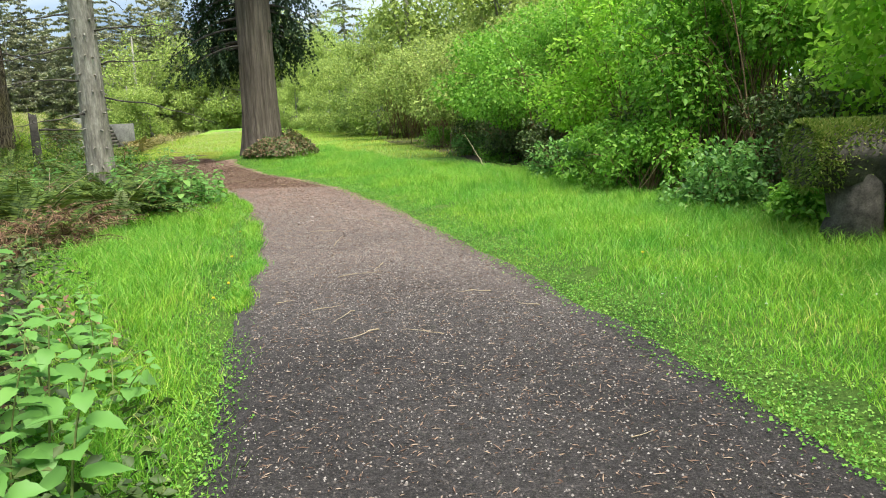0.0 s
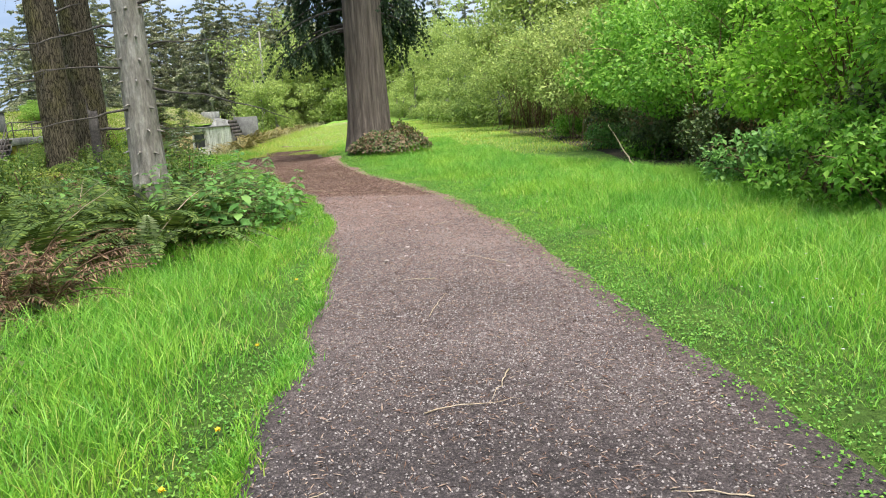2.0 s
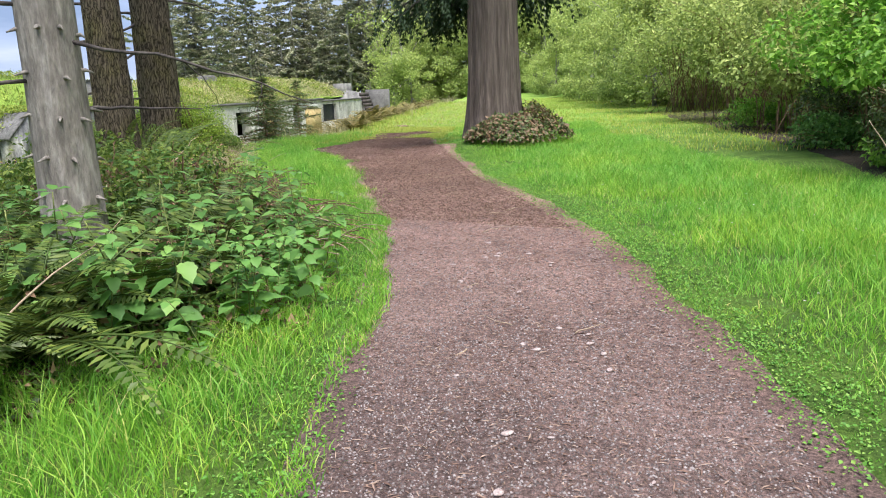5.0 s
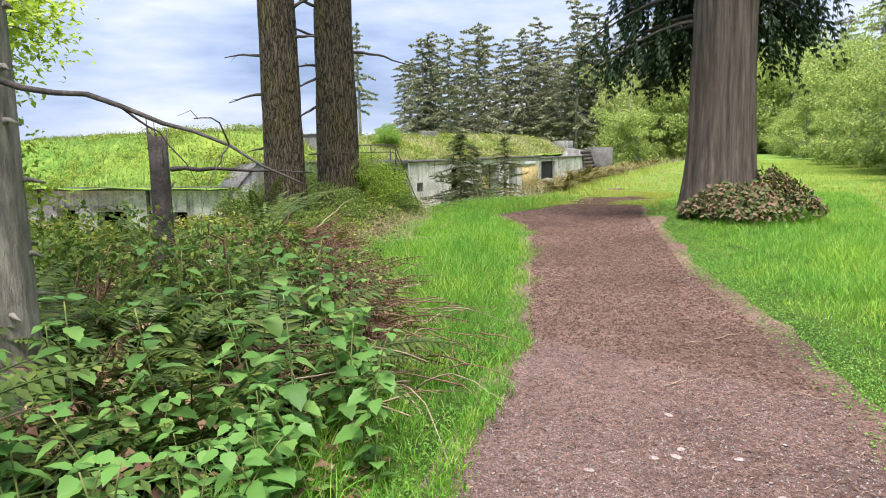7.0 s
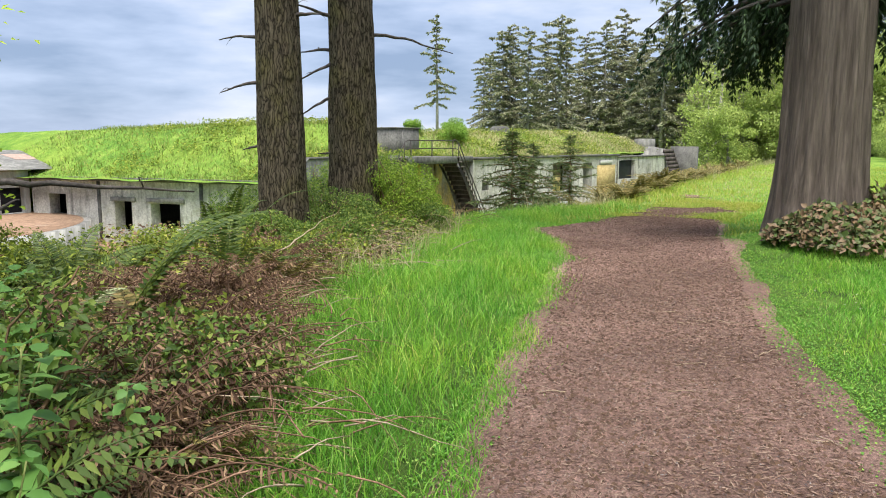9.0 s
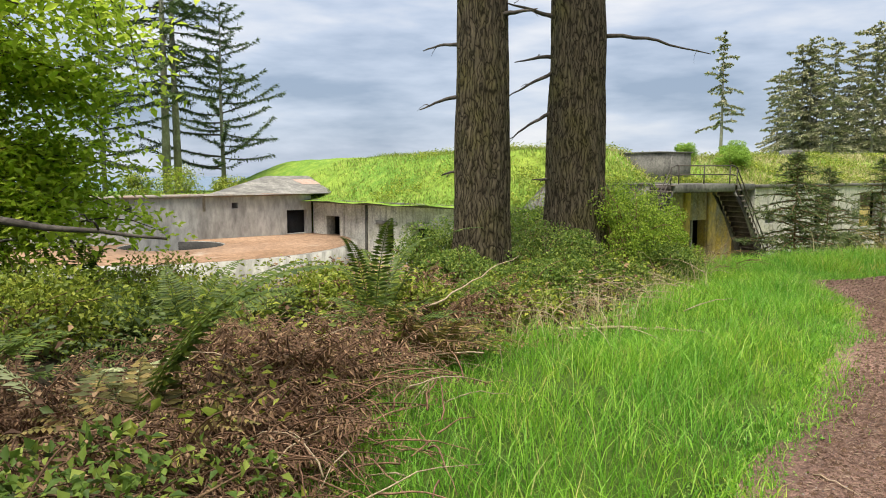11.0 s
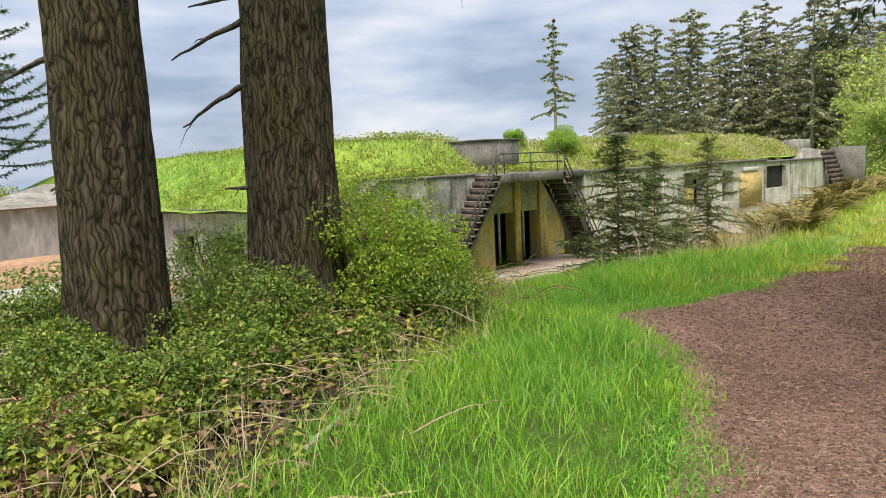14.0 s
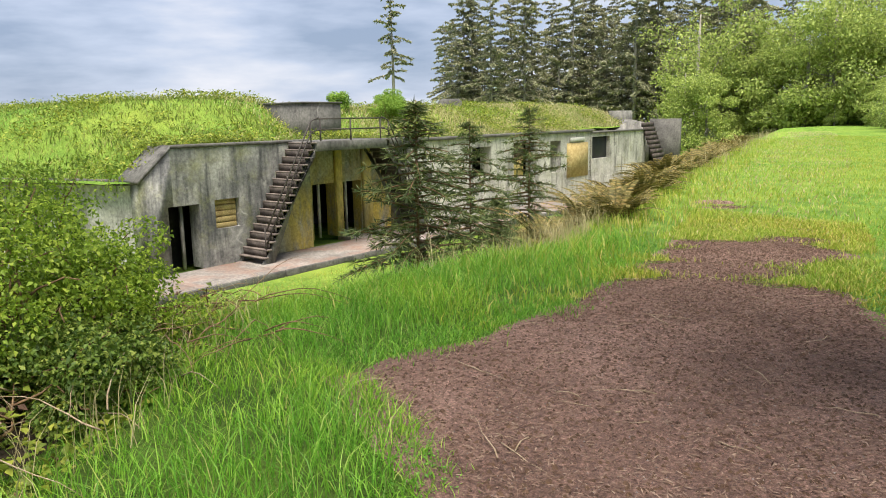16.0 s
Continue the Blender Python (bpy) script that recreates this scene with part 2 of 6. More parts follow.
M_alder = surface("pale_alder_bark", [(0.3, (0.20, 0.18, 0.15)), (0.7, (0.42, 0.40, 0.35))], 3, 20, 0.9, 0.5, 0.01, (1, 1, 0.5))
def concrete_mat(name, stops, grime, amount, lime, yellow=None, green=0.0):
    """Old formed concrete: grey patches, dark runs, white lime in cracks, form board lines and yellow staining."""
    m, nt, bsdf, link = node_mat(name)
    vec = nt.nodes.new("ShaderNodeTexCoord").outputs["Object"]
    broad = noise_node(nt, link, vec, 0.6, 5, 0.62, (1, 1, 1.3))
    grain = noise_node(nt, link, vec, 9, 6, 0.7)
    runs = noise_node(nt, link, vec, 2.6, 5, 0.65, (1, 1, 0.13))
    blot = noise_node(nt, link, vec, 1.3, 6, 0.7)
    col = ramp_node(nt, link, broad, stops)
    f = ramp_node(nt, link, runs, [(0.55 - amount, (0, 0, 0)), (0.72 - amount * 0.6, (0.85, 0.85, 0.85))])
    col = mix_node(nt, link, f, col, grime)
    f = ramp_node(nt, link, blot, [(0.56, (0, 0, 0)), (0.66, (0.75, 0.75, 0.75))])
    col = mix_node(nt, link, f, col, mix_node(nt, link, 1.0, col, (0.5, 0.5, 0.5), "MULTIPLY"))
    if green:
        f = ramp_node(nt, link, noise_node(nt, link, vec, 0.9, 5, 0.7), [(0.5, (0, 0, 0)), (0.68, (green, green, green))])
        col = mix_node(nt, link, f, col, (0.30, 0.31, 0.13))
    warp = nt.nodes.new("ShaderNodeTexNoise")
    warp.inputs["Scale"].default_value, warp.inputs["Detail"].default_value = 2.2, 4.0
    link(vec, warp.inputs["Vector"])
    bent = mix_node(nt, link, 0.35, vec, warp.outputs["Color"], "ADD")
    vor = nt.nodes.new("ShaderNodeTexVoronoi")
    vor.feature = "DISTANCE_TO_EDGE"
    vor.inputs["Scale"].default_value = 0.62
    link(bent, vor.inputs["Vector"])
    crack = ramp_node(nt, link, vor.outputs["Distance"], [(0.0, (1, 1, 1)), (0.008, (0.8, 0.8, 0.8)), (0.028, (0, 0, 0))])
    gate = ramp_node(nt, link, noise_node(nt, link, vec, 1.1, 3, 0.5), [(0.55, (0, 0, 0)), (0.65, (0.7, 0.7, 0.7))])
    f = mix_node(nt, link, 1.0, crack, gate, "MULTIPLY")
    col = mix_node(nt, link, f, col, lime)
    if yellow:
        sep = nt.nodes.new("ShaderNodeSeparateXYZ")
        link(vec, sep.inputs[0])
        fs = []
        for axis, lo, hi in yellow:
            r = nt.nodes.new("ShaderNodeMapRange")
            r.inputs["From Min"].default_value, r.inputs["From Max"].default_value = lo, hi
            link(sep.outputs[axis], r.inputs["Value"])
            fs.append(r.outputs[0])
        f = mix_node(nt, link, 1.0, fs[0], fs[1], "MULTIPLY") if len(fs) > 1 else fs[0]
        patch = ramp_node(nt, link, noise_node(nt, link, vec, 1.6, 6, 0.7, (1, 1, 0.4)), [(0.36, (0, 0, 0)), (0.56, (1, 1, 1))])
        col = mix_node(nt, link, mix_node(nt, link, 1.0, f, patch, "MULTIPLY"), col, (0.56, 0.42, 0.10))
    col = mix_node(nt, link, 1.0, col, ramp_node(nt, link, grain, [(0.3, (0.55, 0.55, 0.55)), (0.7, (1.25, 1.25, 1.25))]), "MULTIPLY")
    link(col, bsdf.inputs["Base Color"])
    bsdf.inputs["Roughness"].default_value = 0.93
    bsdf.inputs["Specular IOR Level"].default_value = 0.25
    bump_node(nt, link, bsdf, grain, 0.5, 0.02)
    return m


GREYS = [(0.3, (0.145, 0.15, 0.15)), (0.5, (0.285, 0.285, 0.27)), (0.68, (0.48, 0.475, 0.43))]
M_facade = concrete_mat("streaked_grey_facade", GREYS, (0.06, 0.064, 0.068), 0.10, (0.62, 0.61, 0.56), [("X", 4.6, 6.0), ("Z", -0.5, -1.5)], 0.5)
M_recess = concrete_mat("yellowed_recess_concrete", GREYS, (0.10, 0.10, 0.09), 0.03, (0.5, 0.5, 0.45), [("Z", 0.8, -1.8)], 0.5)
M_wing = concrete_mat("pale_peeling_concrete", [(0.3, (0.36, 0.35, 0.32)), (0.5, (0.56, 0.545, 0.50)), (0.7, (0.72, 0.70, 0.64))], (0.13, 0.128, 0.12), 0.045, (0.75, 0.74, 0.70), None, 0.35)
M_block = concrete_mat("dark_stained_concrete", [(0.3, (0.10, 0.10, 0.095)), (0.6, (0.20, 0.195, 0.18)), (0.75, (0.30, 0.29, 0.27))], (0.05, 0.05, 0.048), 0.05, (0.32, 0.31, 0.29))
M_breast = surface("pale_grey_breast_wall", [(0.3, (0.29, 0.29, 0.285)), (0.5, (0.42, 0.415, 0.40)), (0.7, (0.54, 0.53, 0.51))], 0.5, 3.0, 0.92, 0.15, 0.01, (1, 1, 0.4),
                   stain=(0.9, 0.54, (0.17, 0.168, 0.162), (1, 1, 0.22)))
M_drum = surface("grimy_pale_drum_wall", [(0.3, (0.24, 0.235, 0.22)), (0.5, (0.36, 0.35, 0.325)), (0.7, (0.50, 0.485, 0.45))], 0.6, 3.5, 0.92, 0.2, 0.01, (1, 1, 0.4),
                 stain=(0.8, 0.48, (0.10, 0.098, 0.09), (1, 1, 0.3)))
M_concrete = surface("weathered_concrete", [(0.3, (0.15, 0.147, 0.135)), (0.52, (0.30, 0.29, 0.265)), (0.75, (0.50, 0.485, 0.44))], 0.9, 7, 0.92, 0.4, 0.02, (1, 1, 0.75),
                     stain=(0.8, 0.47, (0.12, 0.117, 0.11), (1, 1, 0.55)))
M_concretelight = surface("pale_concrete", [(0.3, (0.36, 0.35, 0.32)), (0.7, (0.66, 0.645, 0.60))], 0.7, 6, 0.92, 0.3, 0.02, (1, 1, 0.5),
                          stain=(0.8, 0.56, (0.19, 0.185, 0.17), (1, 1, 0.5)))
M_ochre = surface("ochre_stained_concrete", [(0.3, (0.36, 0.32, 0.22)), (0.5, (0.60, 0.46, 0.15)), (0.7, (0.70, 0.55, 0.20))], 0.9, 8, 0.9, 0.3, 0.01, (1, 1, 0.4),
                  stain=(1.2, 0.56, (0.34, 0.33, 0.30)))
M_darkroof = surface("dark_wall_coping", [(0.3, (0.07, 0.068, 0.062)), (0.7, (0.17, 0.165, 0.15))], 1.4, 10, 0.95, 0.5, 0.02)
M_slab = surface("path_slab_concrete", [(0.3, (0.22, 0.20, 0.18)), (0.7, (0.35, 0.32, 0.29))], 0.8, 9, 0.9, 0.3, 0.01,
                 stain=(0.6, 0.45, (0.28, 0.165, 0.12)))
M_gundeck = surface("rust_orange_deck", [(0.3, (0.25, 0.15, 0.09)), (0.7, (0.38, 0.25, 0.165))], 0.35, 5, 0.9, 0.3, 0.01, coords="World",
                    stain=(0.5, 0.62, (0.5, 0.44, 0.36)))
M_step = surface("rusty_brown_step", [(0.3, (0.04, 0.033, 0.03)), (0.7, (0.12, 0.10, 0.09))], 3, 25, 0.9, 0.4, 0.01)
M_tread = surface("worn_brown_tread", [(0.3, (0.10, 0.082, 0.073)), (0.7, (0.25, 0.21, 0.185))], 3, 25, 0.9, 0.4, 0.01)
M_steel = surface("rusted_steel_rail", [(0.3, (0.035, 0.03, 0.028)), (0.7, (0.10, 0.085, 0.075))], 8, 60, 0.6, 0.2, 0.002)
# Near black: shade inside rooms, holes and pit put into the colour.
M_void = surface("shade_black_wall", [(0.3, (0.03, 0.03, 0.03)), (0.7, (0.06, 0.058, 0.055))], 1, 9, 0.95, 0.2, 0.01)
M_shutter = surface("black_steel_shutter", [(0.3, (0.014, 0.016, 0.022)), (0.7, (0.035, 0.037, 0.045))], 2, 20, 0.6, 0.2, 0.004)
M_board = surface("straw_coloured_boards", [(0.3, (0.34, 0.25, 0.10)), (0.7, (0.56, 0.44, 0.20))], 4, 30, 0.85, 0.3, 0.004)
M_brownpanel = surface("brown_panel", [(0.3, (0.12, 0.085, 0.06)), (0.7, (0.22, 0.17, 0.12))], 3, 20, 0.85, 0.3, 0.004)
M_sign = surface("pale_sign", [(0.3, (0.52, 0.52, 0.48)), (0.7, (0.64, 0.63, 0.58))], 3, 30, 0.7, 0.1, 0.002)
M_redpatch = surface("faded_red_marking", [(0.3, (0.36, 0.24, 0.19)), (0.7, (0.48, 0.36, 0.30))], 4, 30, 0.9, 0.2, 0.003)


def ground_mat():
    m, nt, bsdf, link = node_mat("grassy_ground")
    pos = nt.nodes.new("ShaderNodeNewGeometry").outputs["Position"]
    broad = noise_node(nt, link, pos, 0.16, 4, 0.6)
    mid = noise_node(nt, link, pos, 1.6, 5, 0.65)
    fine = noise_node(nt, link, pos, 28, 6, 0.75)
    col = ramp_node(nt, link, mid, [(0.3, (0.09, 0.19, 0.03)), (0.52, (0.17, 0.31, 0.045)), (0.72, (0.32, 0.42, 0.08))])
    col = mix_node(nt, link, ramp_node(nt, link, broad, [(0.45, (0, 0, 0)), (0.7, (0.7, 0.7, 0.7))]), col, (0.34, 0.42, 0.07))
    sep = nt.nodes.new("ShaderNodeSeparateXYZ")
    link(pos, sep.inputs[0])
    fs = []
    for axis, lo, hi in (("Y", 31.0, 23.0), ("X", -19.0, -15.0)):
        r = nt.nodes.new("ShaderNodeMapRange")
        r.inputs["From Min"].default_value, r.inputs["From Max"].default_value = lo, hi
        link(sep.outputs[axis], r.inputs["Value"])
        fs.append(r.outputs[0])
    # Darker green near the verge: shade between blades put into the ground colour.
    blade_shade = ramp_node(nt, link, mid, [(0.35, (0.06, 0.115, 0.022)), (0.65, (0.13, 0.22, 0.037))])
    col = mix_node(nt, link, mix_node(nt, link, 1.0, fs[0], fs[1], "MULTIPLY"), col, blade_shade)
    shade = ramp_node(nt, link, fine, [(0.3, (0.5, 0.5, 0.5)), (0.72, (1.35, 1.35, 1.35))])
    link(mix_node(nt, link, 1.0, col, shade, "MULTIPLY"), bsdf.inputs["Base Color"])
    bsdf.inputs["Roughness"].default_value = 0.95
    bsdf.inputs["Specular IOR Level"].default_value = 0.15
    bump_node(nt, link, bsdf, fine, 0.9, 0.06)
    return m


def path_mat():
    m, nt, bsdf, link = node_mat("cinder_and_bark_path")
    pos = nt.nodes.new("ShaderNodeNewGeometry").outputs["Position"]
    sep = nt.nodes.new("ShaderNodeSeparateXYZ")
    link(pos, sep.inputs[0])
    rng = nt.nodes.new("ShaderNodeMapRange")
    rng.inputs["From Min"].default_value, rng.inputs["From Max"].default_value = 5.0, 13.0
    link(sep.outputs["Y"], rng.inputs["Value"])
    broad = noise_node(nt, link, pos, 0.55, 4, 0.6)
    mid = noise_node(nt, link, pos, 26, 6, 0.75)
    fine = noise_node(nt, link, pos, 85, 8, 0.85)
    grey = ramp_node(nt, link, broad, [(0.3, (0.068, 0.057, 0.057)), (0.7, (0.14, 0.118, 0.117))])
    red = ramp_node(nt, link, broad, [(0.3, (0.13, 0.08, 0.065)), (0.5, (0.225, 0.138, 0.112)), (0.7, (0.33, 0.212, 0.176))])
    damp = nt.nodes.new("ShaderNodeMapRange")
    damp.inputs["From Min"].default_value, damp.inputs["From Max"].default_value = 7.5, 3.5
    link(sep.outputs["Y"], damp.inputs["Value"])
    wet = ramp_node(nt, link, broad, [(0.3, (0.034, 0.029, 0.031)), (0.7, (0.078, 0.067, 0.068))])
    grey = mix_node(nt, link, damp.outputs[0], grey, wet)
    col = mix_node(nt, link, rng.outputs[0], grey, red)
    col = mix_node(nt, link, 1.0, col, ramp_node(nt, link, mid, [(0.34, (0.5, 0.5, 0.5)), (0.66, (1.4, 1.4, 1.4))]), "MULTIPLY")
    col = mix_node(nt, link, 1.0, col, ramp_node(nt, link, fine, [(0.34, (0.28, 0.28, 0.28)), (0.5, (0.95, 0.95, 0.95)), (0.64, (2.2, 2.15, 2.1))]), "MULTIPLY")
    link(col, bsdf.inputs["Base Color"])
    bsdf.inputs["Roughness"].default_value = 0.9
    bsdf.inputs["Specular IOR Level"].default_value = 0.25
    bump_node(nt, link, bsdf, fine, 1.0, 0.02)
    return m


M_ground, M_path = ground_mat(), path_mat()
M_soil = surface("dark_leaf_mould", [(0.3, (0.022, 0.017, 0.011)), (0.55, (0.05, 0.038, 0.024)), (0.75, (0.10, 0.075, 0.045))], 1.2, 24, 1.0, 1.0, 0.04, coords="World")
M_sea = surface("grey_blue_sea", [(0.3, (0.10, 0.17, 0.25)), (0.7, (0.14, 0.22, 0.31))], 0.01, 0.08, 0.25, 0.2, 0.3, coords="World")


# ---- mesh helpers ----
RNG = np.random.default_rng(7)


def mesh(name, verts, faces, material, parent=None, smooth=False, label=""):
    """verts (n, 3); faces: an (m, k) array, or a list of such arrays. One mesh object."""
    me = bpy.data.meshes.new(name)
    groups = [np.asarray(f, np.int32) for f in (faces if isinstance(faces, list) else [faces])]
    groups = [g for g in groups if len(g)]
    flat = np.concatenate([g.ravel() for g in groups])
    sizes = np.concatenate([np.full(len(g), g.shape[1], np.int32) for g in groups])
    verts = np.asarray(verts, np.float32)
    me.vertices.add(len(verts))
    me.vertices.foreach_set("co", verts.ravel())
    me.loops.add(len(flat))
    me.loops.foreach_set("vertex_index", flat)
    me.polygons.add(len(sizes))
    me.polygons.foreach_set("loop_start", np.concatenate([[0], np.cumsum(sizes)[:-1]]).astype(np.int32))
    if smooth:
        me.polygons.foreach_set("use_smooth", np.ones(len(sizes), bool))
    me.update(calc_edges=True)
    me.validate()
    me.materials.append(material)
    ob = new(name, me)
    if parent:
        ob.parent = parent
    if label:
        ob["label"] = label
    return ob


def base(name, x, y, z, label, category, group="", rz=0.0, s=1.0):
    e = new(name)
    e.empty_display_size = 0.2
    e.matrix_basis = pose(x, y, z, 0, 0, rz) @ Matrix.Diagonal((s, s, s, 1))
    return tagged(e, label, category, group)


def join(pieces):
    """Joins (verts, list of face arrays) pairs into one."""
    vs, fs, n = [], [], 0
    for v, f in pieces:
        vs.append(np.asarray(v, float))
        fs += [np.asarray(g) + n for g in (f if isinstance(f, list) else [f])]
        n += len(v)
    return np.concatenate(vs), fs


def box(x0, x1, y0, y1, z0, z1, bev=0.0):
    """A box with chamfered upright and level edges when bev > 0."""
    bm = bmesh.new()
    bmesh.ops.create_cube(bm, size=1)
    for v in bm.verts:
        v.co = ((x0 + x1) / 2 + v.co.x * (x1 - x0), (y0 + y1) / 2 + v.co.y * (y1 - y0), (z0 + z1) / 2 + v.co.z * (z1 - z0))
    if bev:
        bmesh.ops.bevel(bm, geom=bm.edges[:], offset=bev, segments=1, affect="EDGES")
    bm.verts.index_update()
    v = np.array([p.co[:] for p in bm.verts])
    by = {}
    for f in bm.faces:
        by.setdefault(len(f.verts), []).append([p.index for p in f.verts])
    bm.free()
    return v, [np.array(g) for g in by.values()]


def tube(points, radii, sides=7):
    """A tapered tube along points."""
    p = np.asarray(points, float)
    n = len(p)
    r = np.interp(np.linspace(0, 1, n), np.linspace(0, 1, len(radii)), radii) if len(radii) != n else np.asarray(radii)
    d = np.gradient(p, axis=0)
    d /= np.linalg.norm(d, axis=1, keepdims=True) + 1e-9
    ref = np.where(np.abs(d[:, 2:3]) > 0.9, [[1.0, 0, 0]], [[0, 0, 1.0]])
    a = np.cross(d, ref)
    a /= np.linalg.norm(a, axis=1, keepdims=True) + 1e-9
    b = np.cross(d, a)
    ang = np.linspace(0, 2 * np.pi, sides, endpoint=False)
    v = p[:, None] + r[:, None, None] * (np.cos(ang)[None, :, None] * a[:, None] + np.sin(ang)[None, :, None] * b[:, None])
    i, k = np.meshgrid(np.arange(n - 1), np.arange(sides), indexing="ij")
    k2 = (k + 1) % sides
    f = np.stack([i * sides + k, i * sides + k2, (i + 1) * sides + k2, (i + 1) * sides + k], -1).reshape(-1, 4)
    caps = np.array([list(range(sides))[::-1], [(n - 1) * sides + q for q in range(sides)]])
    return v.reshape(-1, 3), [f, caps]


def wave(x, y, seed=0, scale=1.0):
    """A cheap smooth noise from -1 to 1 for arrays."""
    g = np.random.default_rng(seed)
    out = np.zeros(np.broadcast(x, y).shape)
    for k in range(6):
        a, ph, f = g.uniform(0, 6.28), g.uniform(0, 6.28), scale * g.uniform(0.6, 1.8)
        out = out + np.sin(f * (x * np.cos(a) + y * np.sin(a)) + ph)
    return out / 6


def leaves(p, d, up, length, width, fold=0.25):
    """Folded diamond leaves: foot p, way d, up, per-leaf length and width. Two triangles each."""
    d = d / (np.linalg.norm(d, axis=1, keepdims=True) + 1e-9)
    s = np.cross(d, up)
    s /= np.linalg.norm(s, axis=1, keepdims=True) + 1e-9
    n = np.cross(s, d)
    l, w = np.asarray(length)[:, None], np.asarray(width)[:, None]
    mid = p + d * l * 0.45 + n * w * fold
    v = np.stack([p, mid + s * w / 2, p + d * l - n * w * 0.15, mid - s * w / 2], 1).reshape(-1, 3)
    q = np.arange(len(p))[:, None] * 4
    return v, [np.concatenate([q + [0, 1, 2], q + [0, 2, 3]])]


def blades(p, height, width, lean, rng):
    """Bent grass blades of three triangles each."""
    n = len(p)
    a, turn = rng.uniform(0, 6.283, n), rng.uniform(0, 6.283, n)
    s = np.stack([np.cos(a), np.sin(a), 0 * a], 1) * (np.asarray(width) / 2)[:, None]
    out = np.stack([np.cos(turn), np.sin(turn), 0 * a], 1) * (np.asarray(height) * lean * rng.uniform(0.2, 1.3, n))[:, None]
    up = np.zeros((n, 3))
    up[:, 2] = height
    m = p + up * 0.55 + out * 0.3
    t = p + up * rng.uniform(0.8, 1.0, (n, 1)) + out
    v = np.stack([p - s, p + s, m - s * 0.8, m + s * 0.8, t], 1).reshape(-1, 3)
    q = np.arange(n)[:, None] * 5
    return v, [q + [0, 1, 3, 2], q + [2, 3, 4]]


def unit(v):
    return v / (np.linalg.norm(v, axis=-1, keepdims=True) + 1e-9)


# ---- lie of the land ----
CREST_Y = [-40, 0, 8, 15, 20, 26, 33.8, 48.8, 75, 130, 200]
CREST_X = [-7.5, -9, -11, -14.6, -14.5, -14.6, -18.5, -24.9, -35.5, -58, -88]
LEFT_Y = [-30, -8, 3.4, 5.3, 6.8, 8.4, 9.5, 10.4, 11.4, 12.6, 13.7, 15.1, 17.5, 19.4, 20.6, 21.1, 21.8, 23.1, 25.5, 29, 36]
LEFT_X = [9, 2.6, -1.2, -1.96, -2.4, -3.08, -3.5, -3.95, -4.45, -5.2, -5.85, -6.95, -8.8, -10.4, -11.6, -13.1, -13.1, -13.2, -13.9, -15.0, -19.2]
RIGHT_Y = [-30, -8, 2.0, 3.45, 4.5, 5.6, 7.1, 9.1, 10.6, 12.2, 13.8, 15.5, 17.9, 20.2, 22.6, 25.5, 29, 36]
RIGHT_X = [13, 6.0, 1.8, 1.25, 0.84, 0.38, -0.28, -1.18, -1.88, -2.75, -3.62, -4.85, -6.7, -8.2, -9.9, -11.6, -13.0, -16.0]


def smooth(t):
    t = np.clip(t, 0, 1)
    return t * t * (3 - 2 * t)


def height(x, y):
    x, y = np.asarray(x, float), np.asarray(y, float)
    e = (np.interp(y, CREST_Y, CREST_X) - x) * 0.92
    deep = 3.25 + 0.85 * smooth((24 - y) / 6)
    z = -deep * smooth(e / np.interp(y, [20, 45, 70], [6.0, 5.2, 4.5]))
    z = z - 29 * smooth((np.interp(y, [50, 60, 200], [-80, -90, -330]) - x) / 45)
    back = (x + 46.25) * -0.931 + (y - 18.4) * -0.365
    z = np.where(y < 19.5, z + (0.1 - z) * smooth((back - 0.7) / 0.4) * smooth((x + 85) / 12), z)
    off = np.maximum(np.interp(y, LEFT_Y, LEFT_X) - x, x - np.interp(y, RIGHT_Y, RIGHT_X))
    rough = smooth(off / 1.5)
    z = z + 0.36 * np.exp(-((x + 8.2) ** 2 + (y - 22.4) ** 2) / 1.8)
    return z + rough * (0.05 * wave(x, y, 3, 1.1) + 0.03) + 0.008 * wave(x, y, 5, 3.0)


def worn(x, y):
    """Above nought where the track is bare dirt: solid near the trees, then ragged patches and a wheel rut."""
    far = np.clip((y - 18) / 5, 0, 1)
    ragged = 0.9 * wave(x, y, 27, 1.6) + 0.7 * wave(x, y, 28, 4.4)
    side = np.minimum(x - np.interp(y, LEFT_Y, LEFT_X), np.interp(y, RIGHT_Y, RIGHT_X) - x)
    rut = 0.75 * np.exp(-((x + 14.9 + 0.365 * (y - 27)) / 0.45) ** 2) * smooth((y - 25) / 3) * smooth((37 - y) / 3) * (0.9 + 1.2 * wave(x, y, 29, 1.3))
    return (26.6 - y) * 0.2 + 0.3 + rut - 0.95 * ragged * far - np.clip((y - 20) / 4, 0, 1) * np.clip(0.5 - side, 0, 0.5)


def axis_steps(lo, hi, step, far):
    return np.concatenate([[-v for v in far[::-1] if -v < lo], np.arange(lo, hi + step / 2, step), [v for v in far if v > hi]])


FAR = [40, 50, 62, 78, 95, 120, 160, 220, 320, 500, 900, 1600]
gx, gy = axis_steps(-56, 16, 0.45, FAR + [2400]), axis_steps(-10, 62, 0.45, FAR)
GX, GY = np.meshgrid(gx, gy, indexing="ij")
gi, gj = np.meshgrid(np.arange(len(gx) - 1), np.arange(len(gy) - 1), indexing="ij")
quad = np.stack([gi * len(gy) + gj, (gi + 1) * len(gy) + gj, (gi + 1) * len(gy) + gj + 1, gi * len(gy) + gj + 1], -1).reshape(-1, 4)
